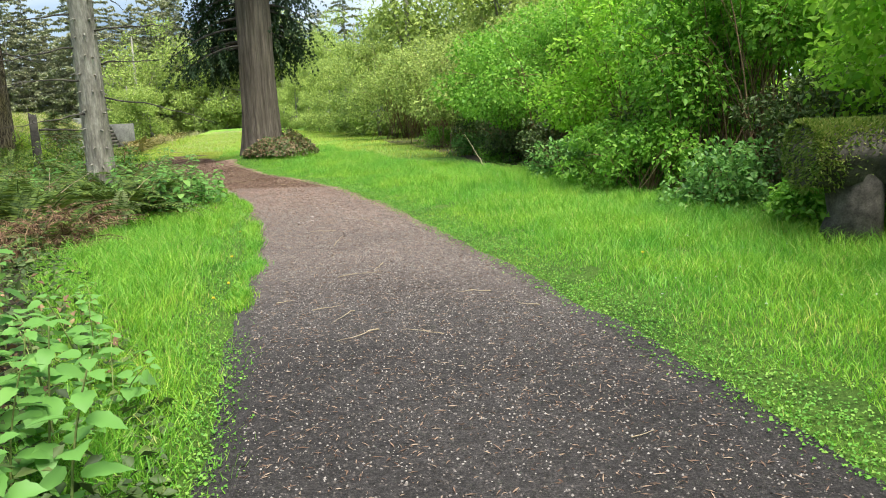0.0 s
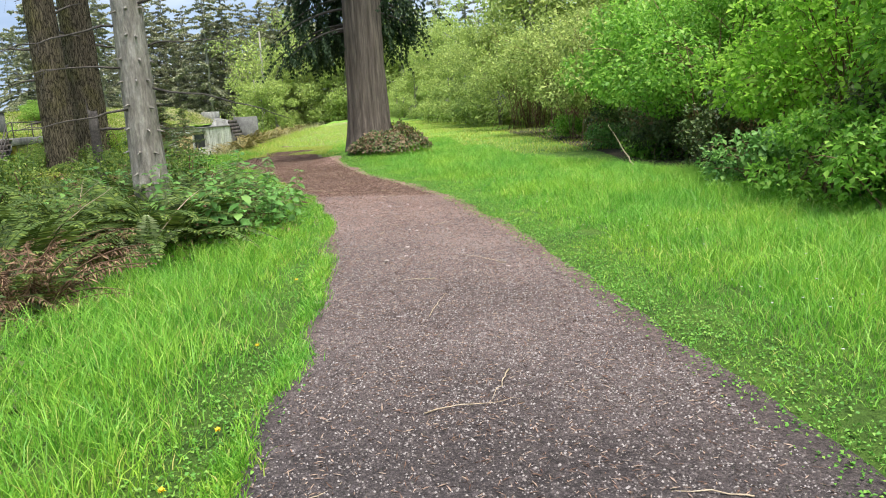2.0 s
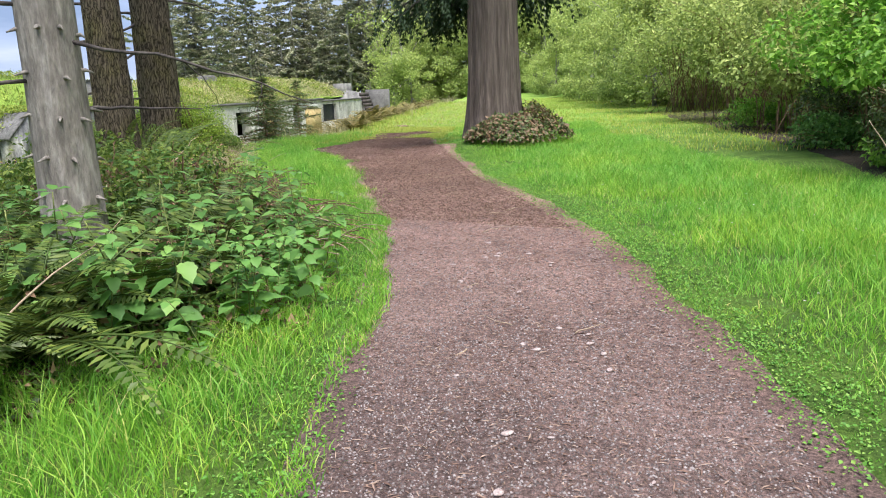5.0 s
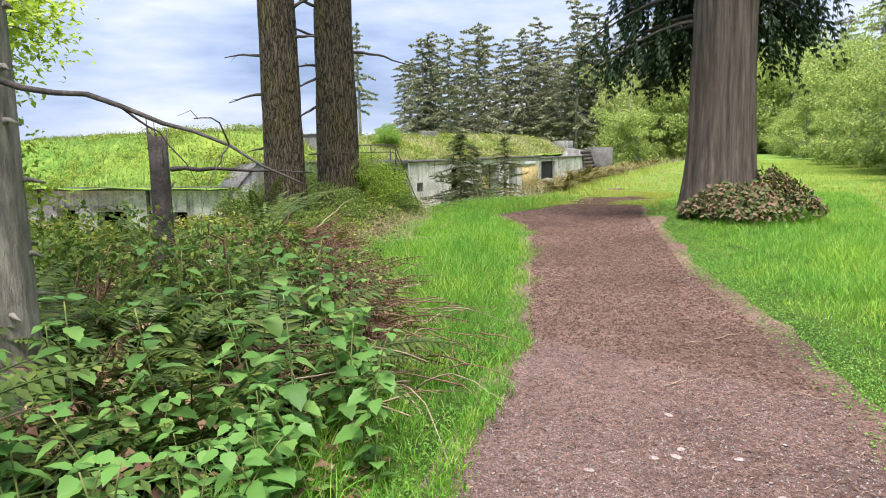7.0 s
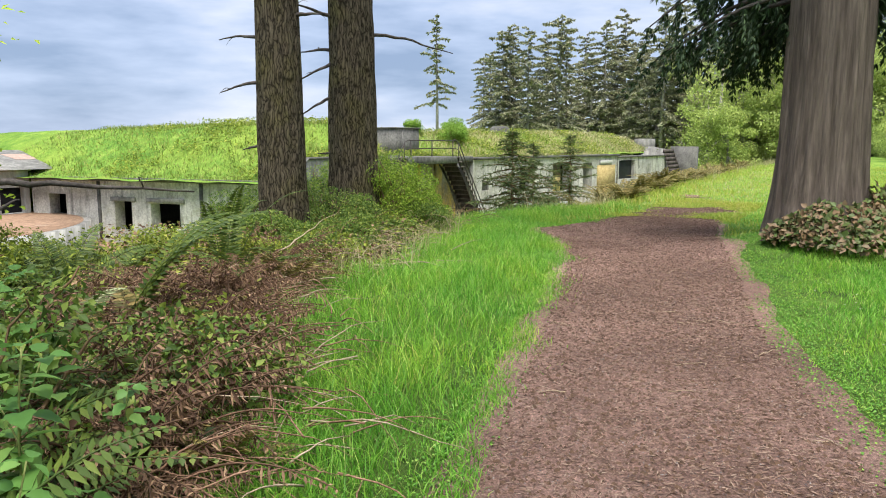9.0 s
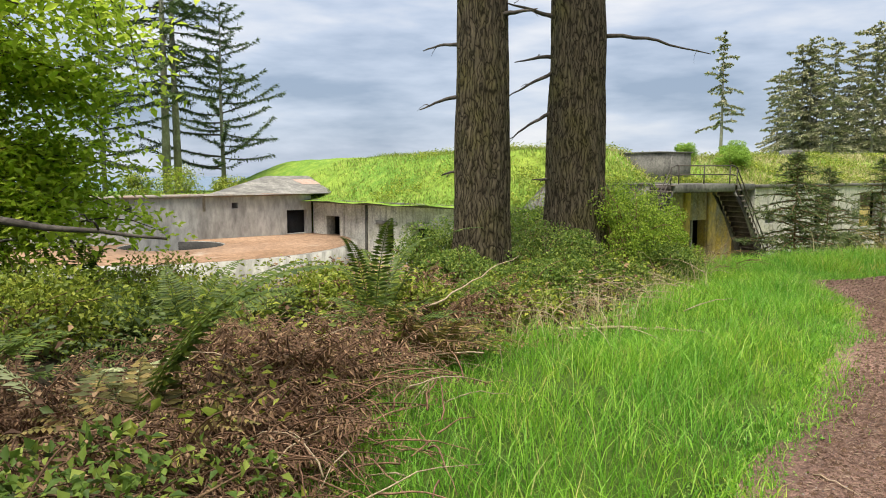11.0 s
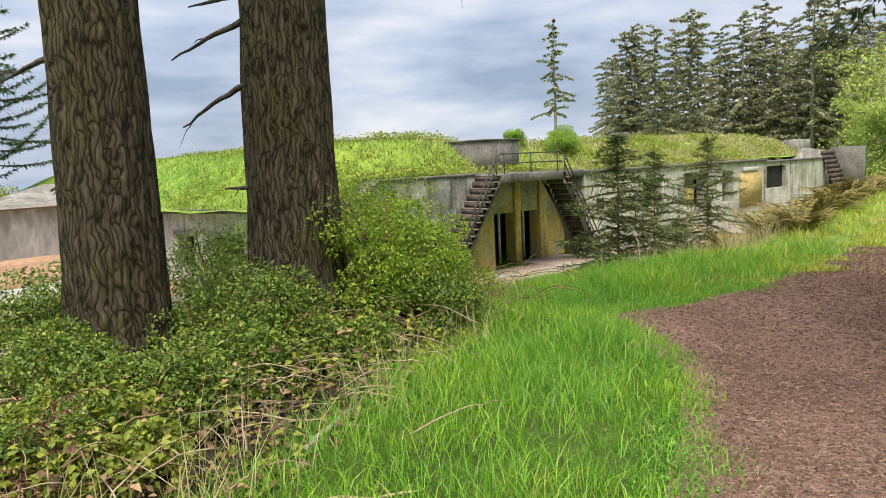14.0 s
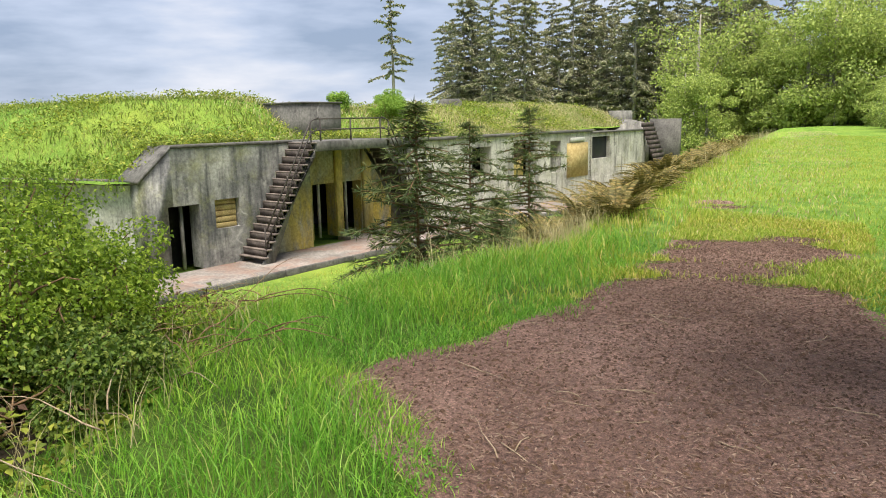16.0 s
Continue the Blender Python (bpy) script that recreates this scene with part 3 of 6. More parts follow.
ground = mesh("ground", np.stack([GX, GY, height(GX, GY)], -1).reshape(-1, 3), quad, M_ground, smooth=True)
tagged(ground, "bright green grassy ground falling away towards the bunker", "ground", kind="structure")

sea_v = np.array([[-4500, -4500, -27.5], [-100, -4500, -27.5], [-100, 4500, -27.5], [-4500, 4500, -27.5]])
tagged(mesh("water", sea_v, np.array([[0, 1, 2, 3]]), M_sea), "grey blue sea far below the bluff", "sea", kind="structure")


def path_sheet():
    ys = np.arange(-9, 34.6, 0.12)
    rows = []
    cols = np.linspace(0, 1, 44)
    l = np.interp(ys, LEFT_Y, LEFT_X) - 0.07 + 0.06 * wave(ys, ys * 0, 11, 2.4) + 0.05 * wave(ys, 0 * ys, 12, 9)
    r = np.interp(ys, RIGHT_Y, RIGHT_X) + 0.10 + 0.06 * wave(ys, ys * 0, 13, 2.1) + 0.06 * wave(ys, 0 * ys, 14, 8)
    X = l[:, None] + (r - l)[:, None] * cols[None]
    Y = np.repeat(ys[:, None], len(cols), 1) + 0.3 * (cols[None] - 0.5) * 2
    lip = np.minimum(cols, 1 - cols)[None]
    X = X + 0.28 * wave(Y, X * 0.5, 15, 4.0) * np.clip((Y - 15) / 4, 0, 1) * (1 - smooth(lip / 0.2)) * np.where(cols[None] < 0.5, 1, 0.6)
    Z = height(X, Y) + 0.03 * smooth(lip / 0.08) - 0.012 + 0.010 * wave(X, Y, 21, 3) + 0.004 * wave(X, Y, 22, 14)
    Z = Z - 0.09 * smooth(0.5 - worn(X, Y) / 0.3)
    n = len(cols)
    i, k = np.meshgrid(np.arange(len(ys) - 1), np.arange(n - 1), indexing="ij")
    f = np.stack([i * n + k, i * n + k + 1, (i + 1) * n + k + 1, (i + 1) * n + k], -1).reshape(-1, 4)
    p = mesh("path", np.stack([X, Y, Z], -1).reshape(-1, 3), f, M_path, smooth=True)
    tagged(p, "reddish brown cinder and bark walking path", "path", kind="structure")


path_sheet()


# ---- bunker ----
BX, BY, BR = -31.8, 26.0, 100.95


def grid_wall(a0, a1, z0, z1, b0, b1, holes):
    """A wall from a0 to a1 and z0 to z1, between depths b0 and b1, with real openings (a0, a1, z0, z1)."""
    A = sorted({a0, a1, *[h[0] for h in holes], *[h[1] for h in holes]})
    Z = sorted({z0, z1, *[h[2] for h in holes], *[h[3] for h in holes]})

    def solid(i, k):
        if not (0 <= i < len(A) - 1 and 0 <= k < len(Z) - 1):
            return False
        a, z = (A[i] + A[i + 1]) / 2, (Z[k] + Z[k + 1]) / 2
        return not any(h[0] < a < h[1] and h[2] < z < h[3] for h in holes)

    v, f = [], []

    def face(*pts):
        f.append([len(v) + q for q in range(4)])
        v.extend(pts)

    for i in range(len(A) - 1):
        for k in range(len(Z) - 1):
            if not solid(i, k):
                continue
            p, q, s, t = A[i], A[i + 1], Z[k], Z[k + 1]
            face((p, b0, s), (q, b0, s), (q, b0, t), (p, b0, t))
            face((q, b1, s), (p, b1, s), (p, b1, t), (q, b1, t))
            if not solid(i - 1, k):
                face((p, b1, s), (p, b0, s), (p, b0, t), (p, b1, t))
            if not solid(i + 1, k):
                face((q, b0, s), (q, b1, s), (q, b1, t), (q, b0, t))
            if not solid(i, k - 1):
                face((p, b1, s), (q, b1, s), (q, b0, s), (p, b0, s))
            if not solid(i, k + 1):
                face((p, b0, t), (q, b0, t), (q, b1, t), (p, b1, t))
    return np.array(v), np.array(f)


def prism(profile, axis, lo, hi):
    """A flat profile of (p, q) pairs pushed along an axis: 'a' gives (axis, p, q); 'b' gives (p, axis, q)."""
    n = len(profile)
    v = [((e, p, q) if axis == "a" else (p, e, q)) for e in (lo, hi) for p, q in profile]
    side = np.array([[i, (i + 1) % n, n + (i + 1) % n, n + i] for i in range(n)])
    caps = np.array([list(range(n))[::-1], list(range(n, 2 * n))])
    return np.array(v), [side, caps]


FLOOR = -3.05


def bunker():
    B = base("bunker", BX, BY, 0, "long weathered concrete bunker with a grass covered roof", "bunker", rz=BR)
    # main block with a sloping shoulder at its near end
    mesh("wall", *grid_wall(0.9, 6.6, FLOOR, 0.9, 0.0, 0.6, [(0.9, 1.82, FLOOR, -0.92), (2.4, 3.38, -1.83, -0.85)]), M_facade, B)
    mesh("wall", *prism([(0.9, 0.9), (0.9, -0.92), (0.7, -0.92), (0.7, FLOOR), (-0.15, FLOOR), (-0.15, 0.05)], "b", 0.0, 0.6), M_facade, B)
    mesh("coping", *prism([(-0.25, -0.02), (0.9, 0.98), (0.9, 0.86), (-0.25, -0.14)], "b", -0.06, 1.2), M_block, B, label="sloping coping dark with moss")
    mesh("coping", *box(0.9, 6.6, -0.05, 0.7, 0.902, 1.0, 0.02), M_darkroof, B)
    # recess beneath the landing
    mesh("wall", *grid_wall(6.6, 12.4, FLOOR, 0.6, 1.2, 1.7, [(7.72, 8.9, FLOOR, -0.84), (9.29, 10.45, FLOOR, -0.84)]), M_recess, B, label="yellow stained recess wall")
    mesh("wall", *box(6.5, 6.75, 0.6, 1.2, FLOOR, 0.9), M_facade, B)
    mesh("wall", *box(12.3, 12.55, 0.6, 1.2, FLOOR, 0.9), M_concrete, B)
    for a, w in ((7.3, 0.22), (9.09, 0.18), (10.75, 0.26)):
        mesh("pillar", *box(a - w, a + w, 1.05, 1.2, FLOOR, 0.58, 0.02), M_ochre, B)
    # long right wing
    holes = [(13.2, 13.85, -1.05, -0.5), (16.9, 18.55, -1.25, 0.25), (20.6, 22.9, -1.5, 0.35), (24.4, 25.6, -1.5, 0.3)]
    mesh("wall", *grid_wall(12.4, 29.4, FLOOR, 0.7, 0.0, 0.7, holes), M_wing, B, label="pale peeling concrete front wall")
    mesh("coping", *box(12.4, 29.4, -0.12, 0.8, 0.702, 0.84, 0.02), M_darkroof, B)
    mesh("panel", *box(20.7, 21.9, 0.25, 0.32, -0.4, 0.33), M_brownpanel, B, label="brown wooden panel")
    mesh("panel", *box(20.7, 22.0, 0.3, 0.36, -1.48, -0.42), M_ochre, B, label="yellow painted panel")
    mesh("render_patch", *box(26.3, 28.9, -0.05, -0.003, -1.9, 0.1), M_board, B, label="yellow weathered render")
    mesh("sign", *box(26.6, 28.4, -0.1, -0.06, 0.18, 0.42, 0.01), M_sign, B, label="long pale sign")
    mesh("wall", *grid_wall(29.4, 40.0, FLOOR, 0.55, 1.0, 1.6, [(31.5, 34.1, -1.1, 0.32)]), M_wing, B)
    mesh("wall", *box(29.15, 29.4, 0.0, 1.6, FLOOR, 0.75), M_brownpanel, B)
    mesh("shutter", *box(31.5, 34.1, 1.25, 1.33, -1.1, 0.32, 0.02), M_shutter, B, label="black steel window shutter")
    mesh("coping", *box(29.4, 40.0, 0.9, 1.8, 0.552, 0.66, 0.02), M_darkroof, B)
    # far end with its own stair
    mesh("wall", *prism([(36.4, FLOOR), (42.6, FLOOR), (42.6, 1.0), (39.0, 1.35), (36.4, 0.6)], "b", 1.7, 2.4), M_concrete, B)
    mesh("roof_block", *box(39.2, 40.9, 2.45, 3.6, 0.5, 2.0, 0.03), M_concrete, B)
    mesh("wall", *box(42.4, 42.9, -0.6, 1.7, FLOOR, 1.35), M_darkroof, B)
    for k in range(13):
        mesh("step", *box(39.4 + 0.02 * k, 41.2 + 0.02 * k, 0.0 + 0.13 * k - 0.6, 0.22 + 0.13 * k - 0.6, FLOOR + 0.32 * k, FLOOR + 0.32 * (k + 1)), M_step, B)
    # rooms behind the openings; their shade is put into near-black wall colour
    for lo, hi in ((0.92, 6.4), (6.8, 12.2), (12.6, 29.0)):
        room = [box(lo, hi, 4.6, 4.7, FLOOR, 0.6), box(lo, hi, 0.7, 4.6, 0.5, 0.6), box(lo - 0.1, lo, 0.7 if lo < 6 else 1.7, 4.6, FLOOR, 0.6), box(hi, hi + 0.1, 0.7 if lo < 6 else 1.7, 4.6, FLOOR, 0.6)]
        mesh("room_wall", *join(room), M_void, B, label="room behind openings, walls coloured near black for shade")
    mesh("board", *box(2.4, 3.35, 0.22, 0.27, -1.85, -0.85), M_board, B, label="straw coloured boards in the window")
    for k in range(5):
        mesh("board", *box(2.42, 3.33, 0.17, 0.218, -1.83 + 0.2 * k, -1.66 + 0.2 * k, 0.008), M_board, B, label="straw coloured board")
    mesh("doorpost", *box(1.3, 1.38, 0.3, 0.42, FLOOR, -0.92), M_concrete, B)
    for a in (8.2, 9.72):
        mesh("doorpost", *box(a, a + 0.09, 1.4, 1.5, FLOOR, -0.85), M_concretelight, B)
    # concrete block on the roof
    mesh("roof_block", *box(8.57, 10.7, 2.5, 5.5, 0.6, 2.38), M_block, B, label="grey concrete block on the roof")
    mesh("roof_block", *box(8.5, 10.77, 2.43, 5.57, 2.382, 2.46, 0.015), M_darkroof, B, label="thin weathered cap slab")
    for a, b, z, r in ((8.0, 10.0, 2.62, 1.0), (23.0, 6.0, 2.55, 0.7)):
        ang = np.linspace(0, 2 * np.pi, 20, endpoint=False)
        ring = np.stack([a + r * np.cos(ang), b + r * np.sin(ang)], 1)
        v = np.concatenate([np.c_[ring, np.full(20, z - 0.9)], np.c_[ring, np.full(20, z + 0.12)], np.c_[(ring - [a, b]) * 0.7 + [a, b], np.full(20, z + 0.25)]])
        k = np.arange(20)
        side = np.concatenate([np.stack([k, (k + 1) % 20, 20 + (k + 1) % 20, 20 + k], 1), np.stack([20 + k, 20 + (k + 1) % 20, 40 + (k + 1) % 20, 40 + k], 1)])
        mesh("vent_cap", v, [side, np.arange(40, 60)[None]], M_darkroof, B, label="round dark concrete vent cap")
    return B


bunker_thing = bunker()
FM = bunker_thing.matrix_basis.copy()


def stair(name, a_top, a_foot, label):
    """Steep concrete stair against the wall, with brown treads and a pipe handrail."""
    S = base(name, BX, BY, 0, label, "stairs", rz=BR)
    top, n = 0.93, 16
    sign = 1 if a_foot > a_top else -1
    run, rise = abs(a_foot - a_top) / n, (top - FLOOR) / n
    for k in range(n):
        a0 = a_foot - sign * run * k
        a1 = a0 - sign * (run + 0.06)
        z = FLOOR + rise * (k + 1)
        mesh("step", *box(min(a0, a1), max(a0, a1), -1.36, -0.02, z - 0.05, z, 0.01), M_tread, S)
        if k:
            mesh("riser", *box(min(a0, a0 - sign * 0.05), max(a0, a0 - sign * 0.05), -1.27, -0.06, z - rise, z - 0.05), M_step, S)
    d = 0.5
    prof = [(a_foot, FLOOR), (a_foot - sign * 0.5, FLOOR), (a_top + sign * 0.35, top - d - 0.12), (a_top, top - d), (a_top, top - 0.28), (a_foot - sign * 0.02, FLOOR + 0.02)]
    for b0, b1 in ((-1.28, -1.18), (-0.05, -0.002)):
        mesh("stringer", *prism(prof, "b", b0, b1), M_block, S)
    for up in (0.42, 0.85):
        pts = [(a_foot - sign * 0.25, -1.25, FLOOR + 0.25 + up), (a_top + sign * 0.1, -1.25, top + up * 0.86), (a_top - sign * 0.25, -1.25, top + up)]
        mesh("handrail", *tube(pts, [0.028] * 3, 6), M_steel, S, smooth=True)
    for q in (0.08, 0.5, 0.95):
        a, z = a_foot + (a_top - a_foot) * q, FLOOR + (top - FLOOR) * q
        mesh("post", *tube([(a, -1.25, z), (a, -1.25, z + 0.9)], [0.025, 0.025], 6), M_steel, S)
    return S


stair("staircase", 5.75, 3.2, "steep concrete staircase with brown treads beside the bunker")
stair("staircase", 9.5, 12.05, "steep concrete staircase half hidden by young conifers")


def landing():
    P = base("landing", BX, BY, 0, "concrete landing with steel railing above the bunker doors", "landing", rz=BR)
    mesh("deck", *box(5.75, 9.5, -1.3, 1.19, 0.60, 0.95, 0.02), M_block, P)
    mesh("deck", *box(9.5, 12.4, 0.0, 1.19, 0.62, 0.9, 0.02), M_block, P)
    for a in (6.1, 7.6, 9.2):
        mesh("post", *tube([(a, -1.22, 0.62), (a, -1.22, 1.74)], [0.03, 0.03], 6), M_steel, P)
    for z in (1.36, 1.74):
        mesh("rail", *tube([(5.95, -1.22, z), (7.6, -1.22, z), (9.45, -1.22, z)], [0.03] * 3, 6), M_steel, P, smooth=True)


landing()


def slab():
    S = base("bunker_walkway", BX, BY, 0, "rust stained concrete walkway along the bunker doors", "walkway", rz=BR)
    for k in range(15):
        a = -3.0 + 3.0 * k
        mesh("kerb", *box(a + 0.02, a + 2.98, -2.72, -2.6, FLOOR - 0.3, FLOOR + 0.03, 0.02), M_darkroof, S)
        mesh("slab", *box(a + 0.015, a + 2.985, -2.597, 1.25 if 6 < a < 12 else (-0.004 if a < 28 else 0.99), FLOOR - 0.25, FLOOR + 0.004 * (k % 3), 0.02), M_slab, S)


slab()


def flank():
    """The lower wall that runs back from the block to the gun emplacement."""
    p, q = Vector((-32.6, 25.8)), Vector((-46.2, 18.5))
    d = (q - p).normalized()
    W = base("flank_wall", p.x, p.y, 0, "low pale concrete wall with dark door openings", "wall", rz=math.degrees(math.atan2(d.y, d.x)))
    ln = (q - p).length
    mesh("wall", *grid_wall(0, ln, -4.0, -0.2, -0.6, 0.0, [(8.6, 9.7, -2.6, -1.15), (5.6, 7.4, -2.4, -1.2), (13.0, 14.2, -2.4, -0.9), (2.2, 3.2, -3.0, -1.2)]), M_wing, W)
    mesh("coping", *box(0, ln, -0.7, 0.14, -0.198, -0.02, 0.02), M_darkroof, W)
    for a0, a1 in ((8.3, 9.9), (5.3, 7.6)):
        mesh("lintel", *box(a0, a1, 0.002, 0.08, -1.15, -0.95, 0.01), M_concrete, W)
    # near-black walls stand for the shade behind the doorways
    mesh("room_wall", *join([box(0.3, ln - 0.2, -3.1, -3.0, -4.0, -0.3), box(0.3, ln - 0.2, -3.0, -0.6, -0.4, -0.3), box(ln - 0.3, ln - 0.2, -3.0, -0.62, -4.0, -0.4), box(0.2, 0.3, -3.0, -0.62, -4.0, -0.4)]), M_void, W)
    for a in (4.2, 10.6):
        mesh("pilaster", *box(a, a + 0.16, 0.002, 0.07, -4.0, -0.2), M_darkroof, W)
    return W


flank()


def ring(cx, cy, r0, r1, z0, z1, a0, a1, n=64):
    """An arc of wall or deck between two radii, closed all round."""
    t = np.radians(np.linspace(a0, a1, n))
    prof = [(r0, z0), (r1, z0), (r1, z1), (r0, z1)]
    v = np.stack([np.stack([cx + r * np.cos(t), cy + r * np.sin(t), np.full(n, z)], 1) for r, z in prof], 1).reshape(-1, 3)
    i = np.arange(n - 1)
    f = [np.stack([i * 4 + k, (i + 1) * 4 + k, (i + 1) * 4 + (k + 1) % 4, i * 4 + (k + 1) % 4], 1) for k in range(4)]
    return v, [np.concatenate(f), np.array([[0, 1, 2, 3], [n * 4 - 1, n * 4 - 2, n * 4 - 3, n * 4 - 4]])]


def gun_platform():
    cx, cy = -42.6, 11.3
    G = base("gun_platform", cx, cy, 0, "round concrete gun platform with an orange rusty deck", "gun platform")
    drum, drum_f = ring(0, 0, 2.35, 8.9, -4.0, -1.95, -180, 180, 120)
    deck, deck_f = ring(0, 0, 2.4, 8.6, -1.96, -1.93, -180, 180, 120)
    for v in (drum, deck):
        v.reshape(-1, 4, 3)[:, [0, 3], 0] += 1.35
    mesh("drum", drum, drum_f, M_drum, G)
    mesh("deck", deck, deck_f, M_gundeck, G, label="orange rust stained deck")
    # added lining whose near-black colour stands for shade in the pit
    mesh("pit_wall", *ring(1.35, 0, 2.28, 2.345, -2.9, -1.97, -180, 180, 60), M_void, G, label="gun pit lining coloured near black for shade")
    mesh("ledge", *ring(0, 0, 8.85, 10.4, -4.3, -3.2, -180, 180, 120), M_gundeck, G)
    mesh("ledge", *ring(0, 0, 8.88, 10.5, -4.6, -3.24, -180, 180, 120), M_concrete, G)
    mesh("gun_pit", *ring(1.35, 0, 0.02, 2.34, -2.9, -2.6, -180, 180, 60), M_darkroof, G, label="dark circular gun pit")
    for k in range(7):
        mesh("step", *box(9.6 - 0.3 * k, 10.4 - 0.3 * k, -7.0, -5.4, -4.4, -3.75 + 0.26 * k, 0.02), M_step, G)
    # breast wall behind the deck
    p, q = Vector((-46.25, 18.4)), Vector((-40.6, 4.0))
    d = (q - p).normalized()
    W = base("breast_wall", p.x, p.y, 0, "tall grey concrete breast wall with small square holes", "wall", rz=math.degrees(math.atan2(d.y, d.x)))
    ln = (q - p).length
    mesh("wall", *grid_wall(0, ln, -4.0, 0.22, -1.1, 0.0, [(4.3, 4.62, -0.4, -0.1), (9.6, 9.92, -0.4, -0.1), (0.25, 1.5, -1.9, -0.6), (13.0, 13.3, -0.4, -0.1)]), M_breast, W)
    mesh("coping", *box(-0.1, ln + 0.05, -1.2, 0.16, 0.222, 0.36, 0.03), M_slab, W)
    mesh("door", *box(0.25, 1.5, -0.5, -0.42, -1.9, -0.6), M_shutter, W, label="black steel door")
    # near-black backing stands for shade in the square holes
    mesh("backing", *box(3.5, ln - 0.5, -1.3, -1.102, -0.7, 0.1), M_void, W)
    # sloping concrete apron above the wall
    R = base("sloped_apron", -49.5, 17.9, 0, "sloping grey concrete apron with a faded red mark", "concrete apron", rz=math.degrees(math.atan2(d.y, d.x)))
    v = np.array([(-2.0, 3.6, 0.3), (7.0, 3.5, 0.3), (1.2, -1.6, 1.25), (-1.6, -1.6, 1.25), (-2.0, 3.6, -0.5), (7.0, 3.5, -0.5), (1.2, -3.0, -0.5), (-1.6, -3.0, -0.5)])
    mesh("slope", v, np.array([[0, 1, 2, 3], [1, 5, 6, 2], [2, 6, 7, 3], [0, 3, 7, 4]]), M_concrete, R)
    mark = np.array([(-1.2, 1.1, 0.763), (0.1, 1.1, 0.763), (0.1, -0.4, 1.04), (-1.2, -0.4, 1.04)]) + [0, 0, 0.006]
    mesh("mark", mark, np.array([[0, 1, 2, 3]]), M_redpatch, R)


gun_platform()


# ---- grass mound on the roof ----
def roof_height(a, b):
    edge = np.maximum(-0.33 * b - 0.2, -9)
    rise = smooth((b - np.interp(a, [5.0, 8.3, 11.0, 12.5], [0.5, 2.0, 3.0, 0.5])) / np.interp(a, [-8, 3, 7, 8.3, 12, 40], [12, 7.5, 4.6, 4.0, 5.5, 5.0]))
    crest = np.interp(a, [-8, -2, 4, 9, 13, 22, 36, 40, 43], [1.5, 2.25, 2.6, 2.65, 2.1, 2.3, 2.35, 2.0, 0.6])
    low = np.interp(a, [-6, 0, 1, 12, 13, 30, 43], [-0.1, 0.1, 0.9, 0.85, 0.75, 0.6, 0.5])
    inward = smooth((a - edge) / 7.0)
    z = low + (crest - low) * rise * np.where(a < 3, inward, 1)
    z = np.where(a < 0.5, -0.1 + (z + 0.1) * smooth((a - edge + 0.2) / 2.0), z)
    back = smooth((b - np.interp(a, [-6, 9, 14], [30, 24, 14])) / 8)
    return z * (1 - back) - 3.5 * back + 0.10 * wave(a, b, 31, 0.9) + 0.05 * wave(a, b, 32, 2.5)


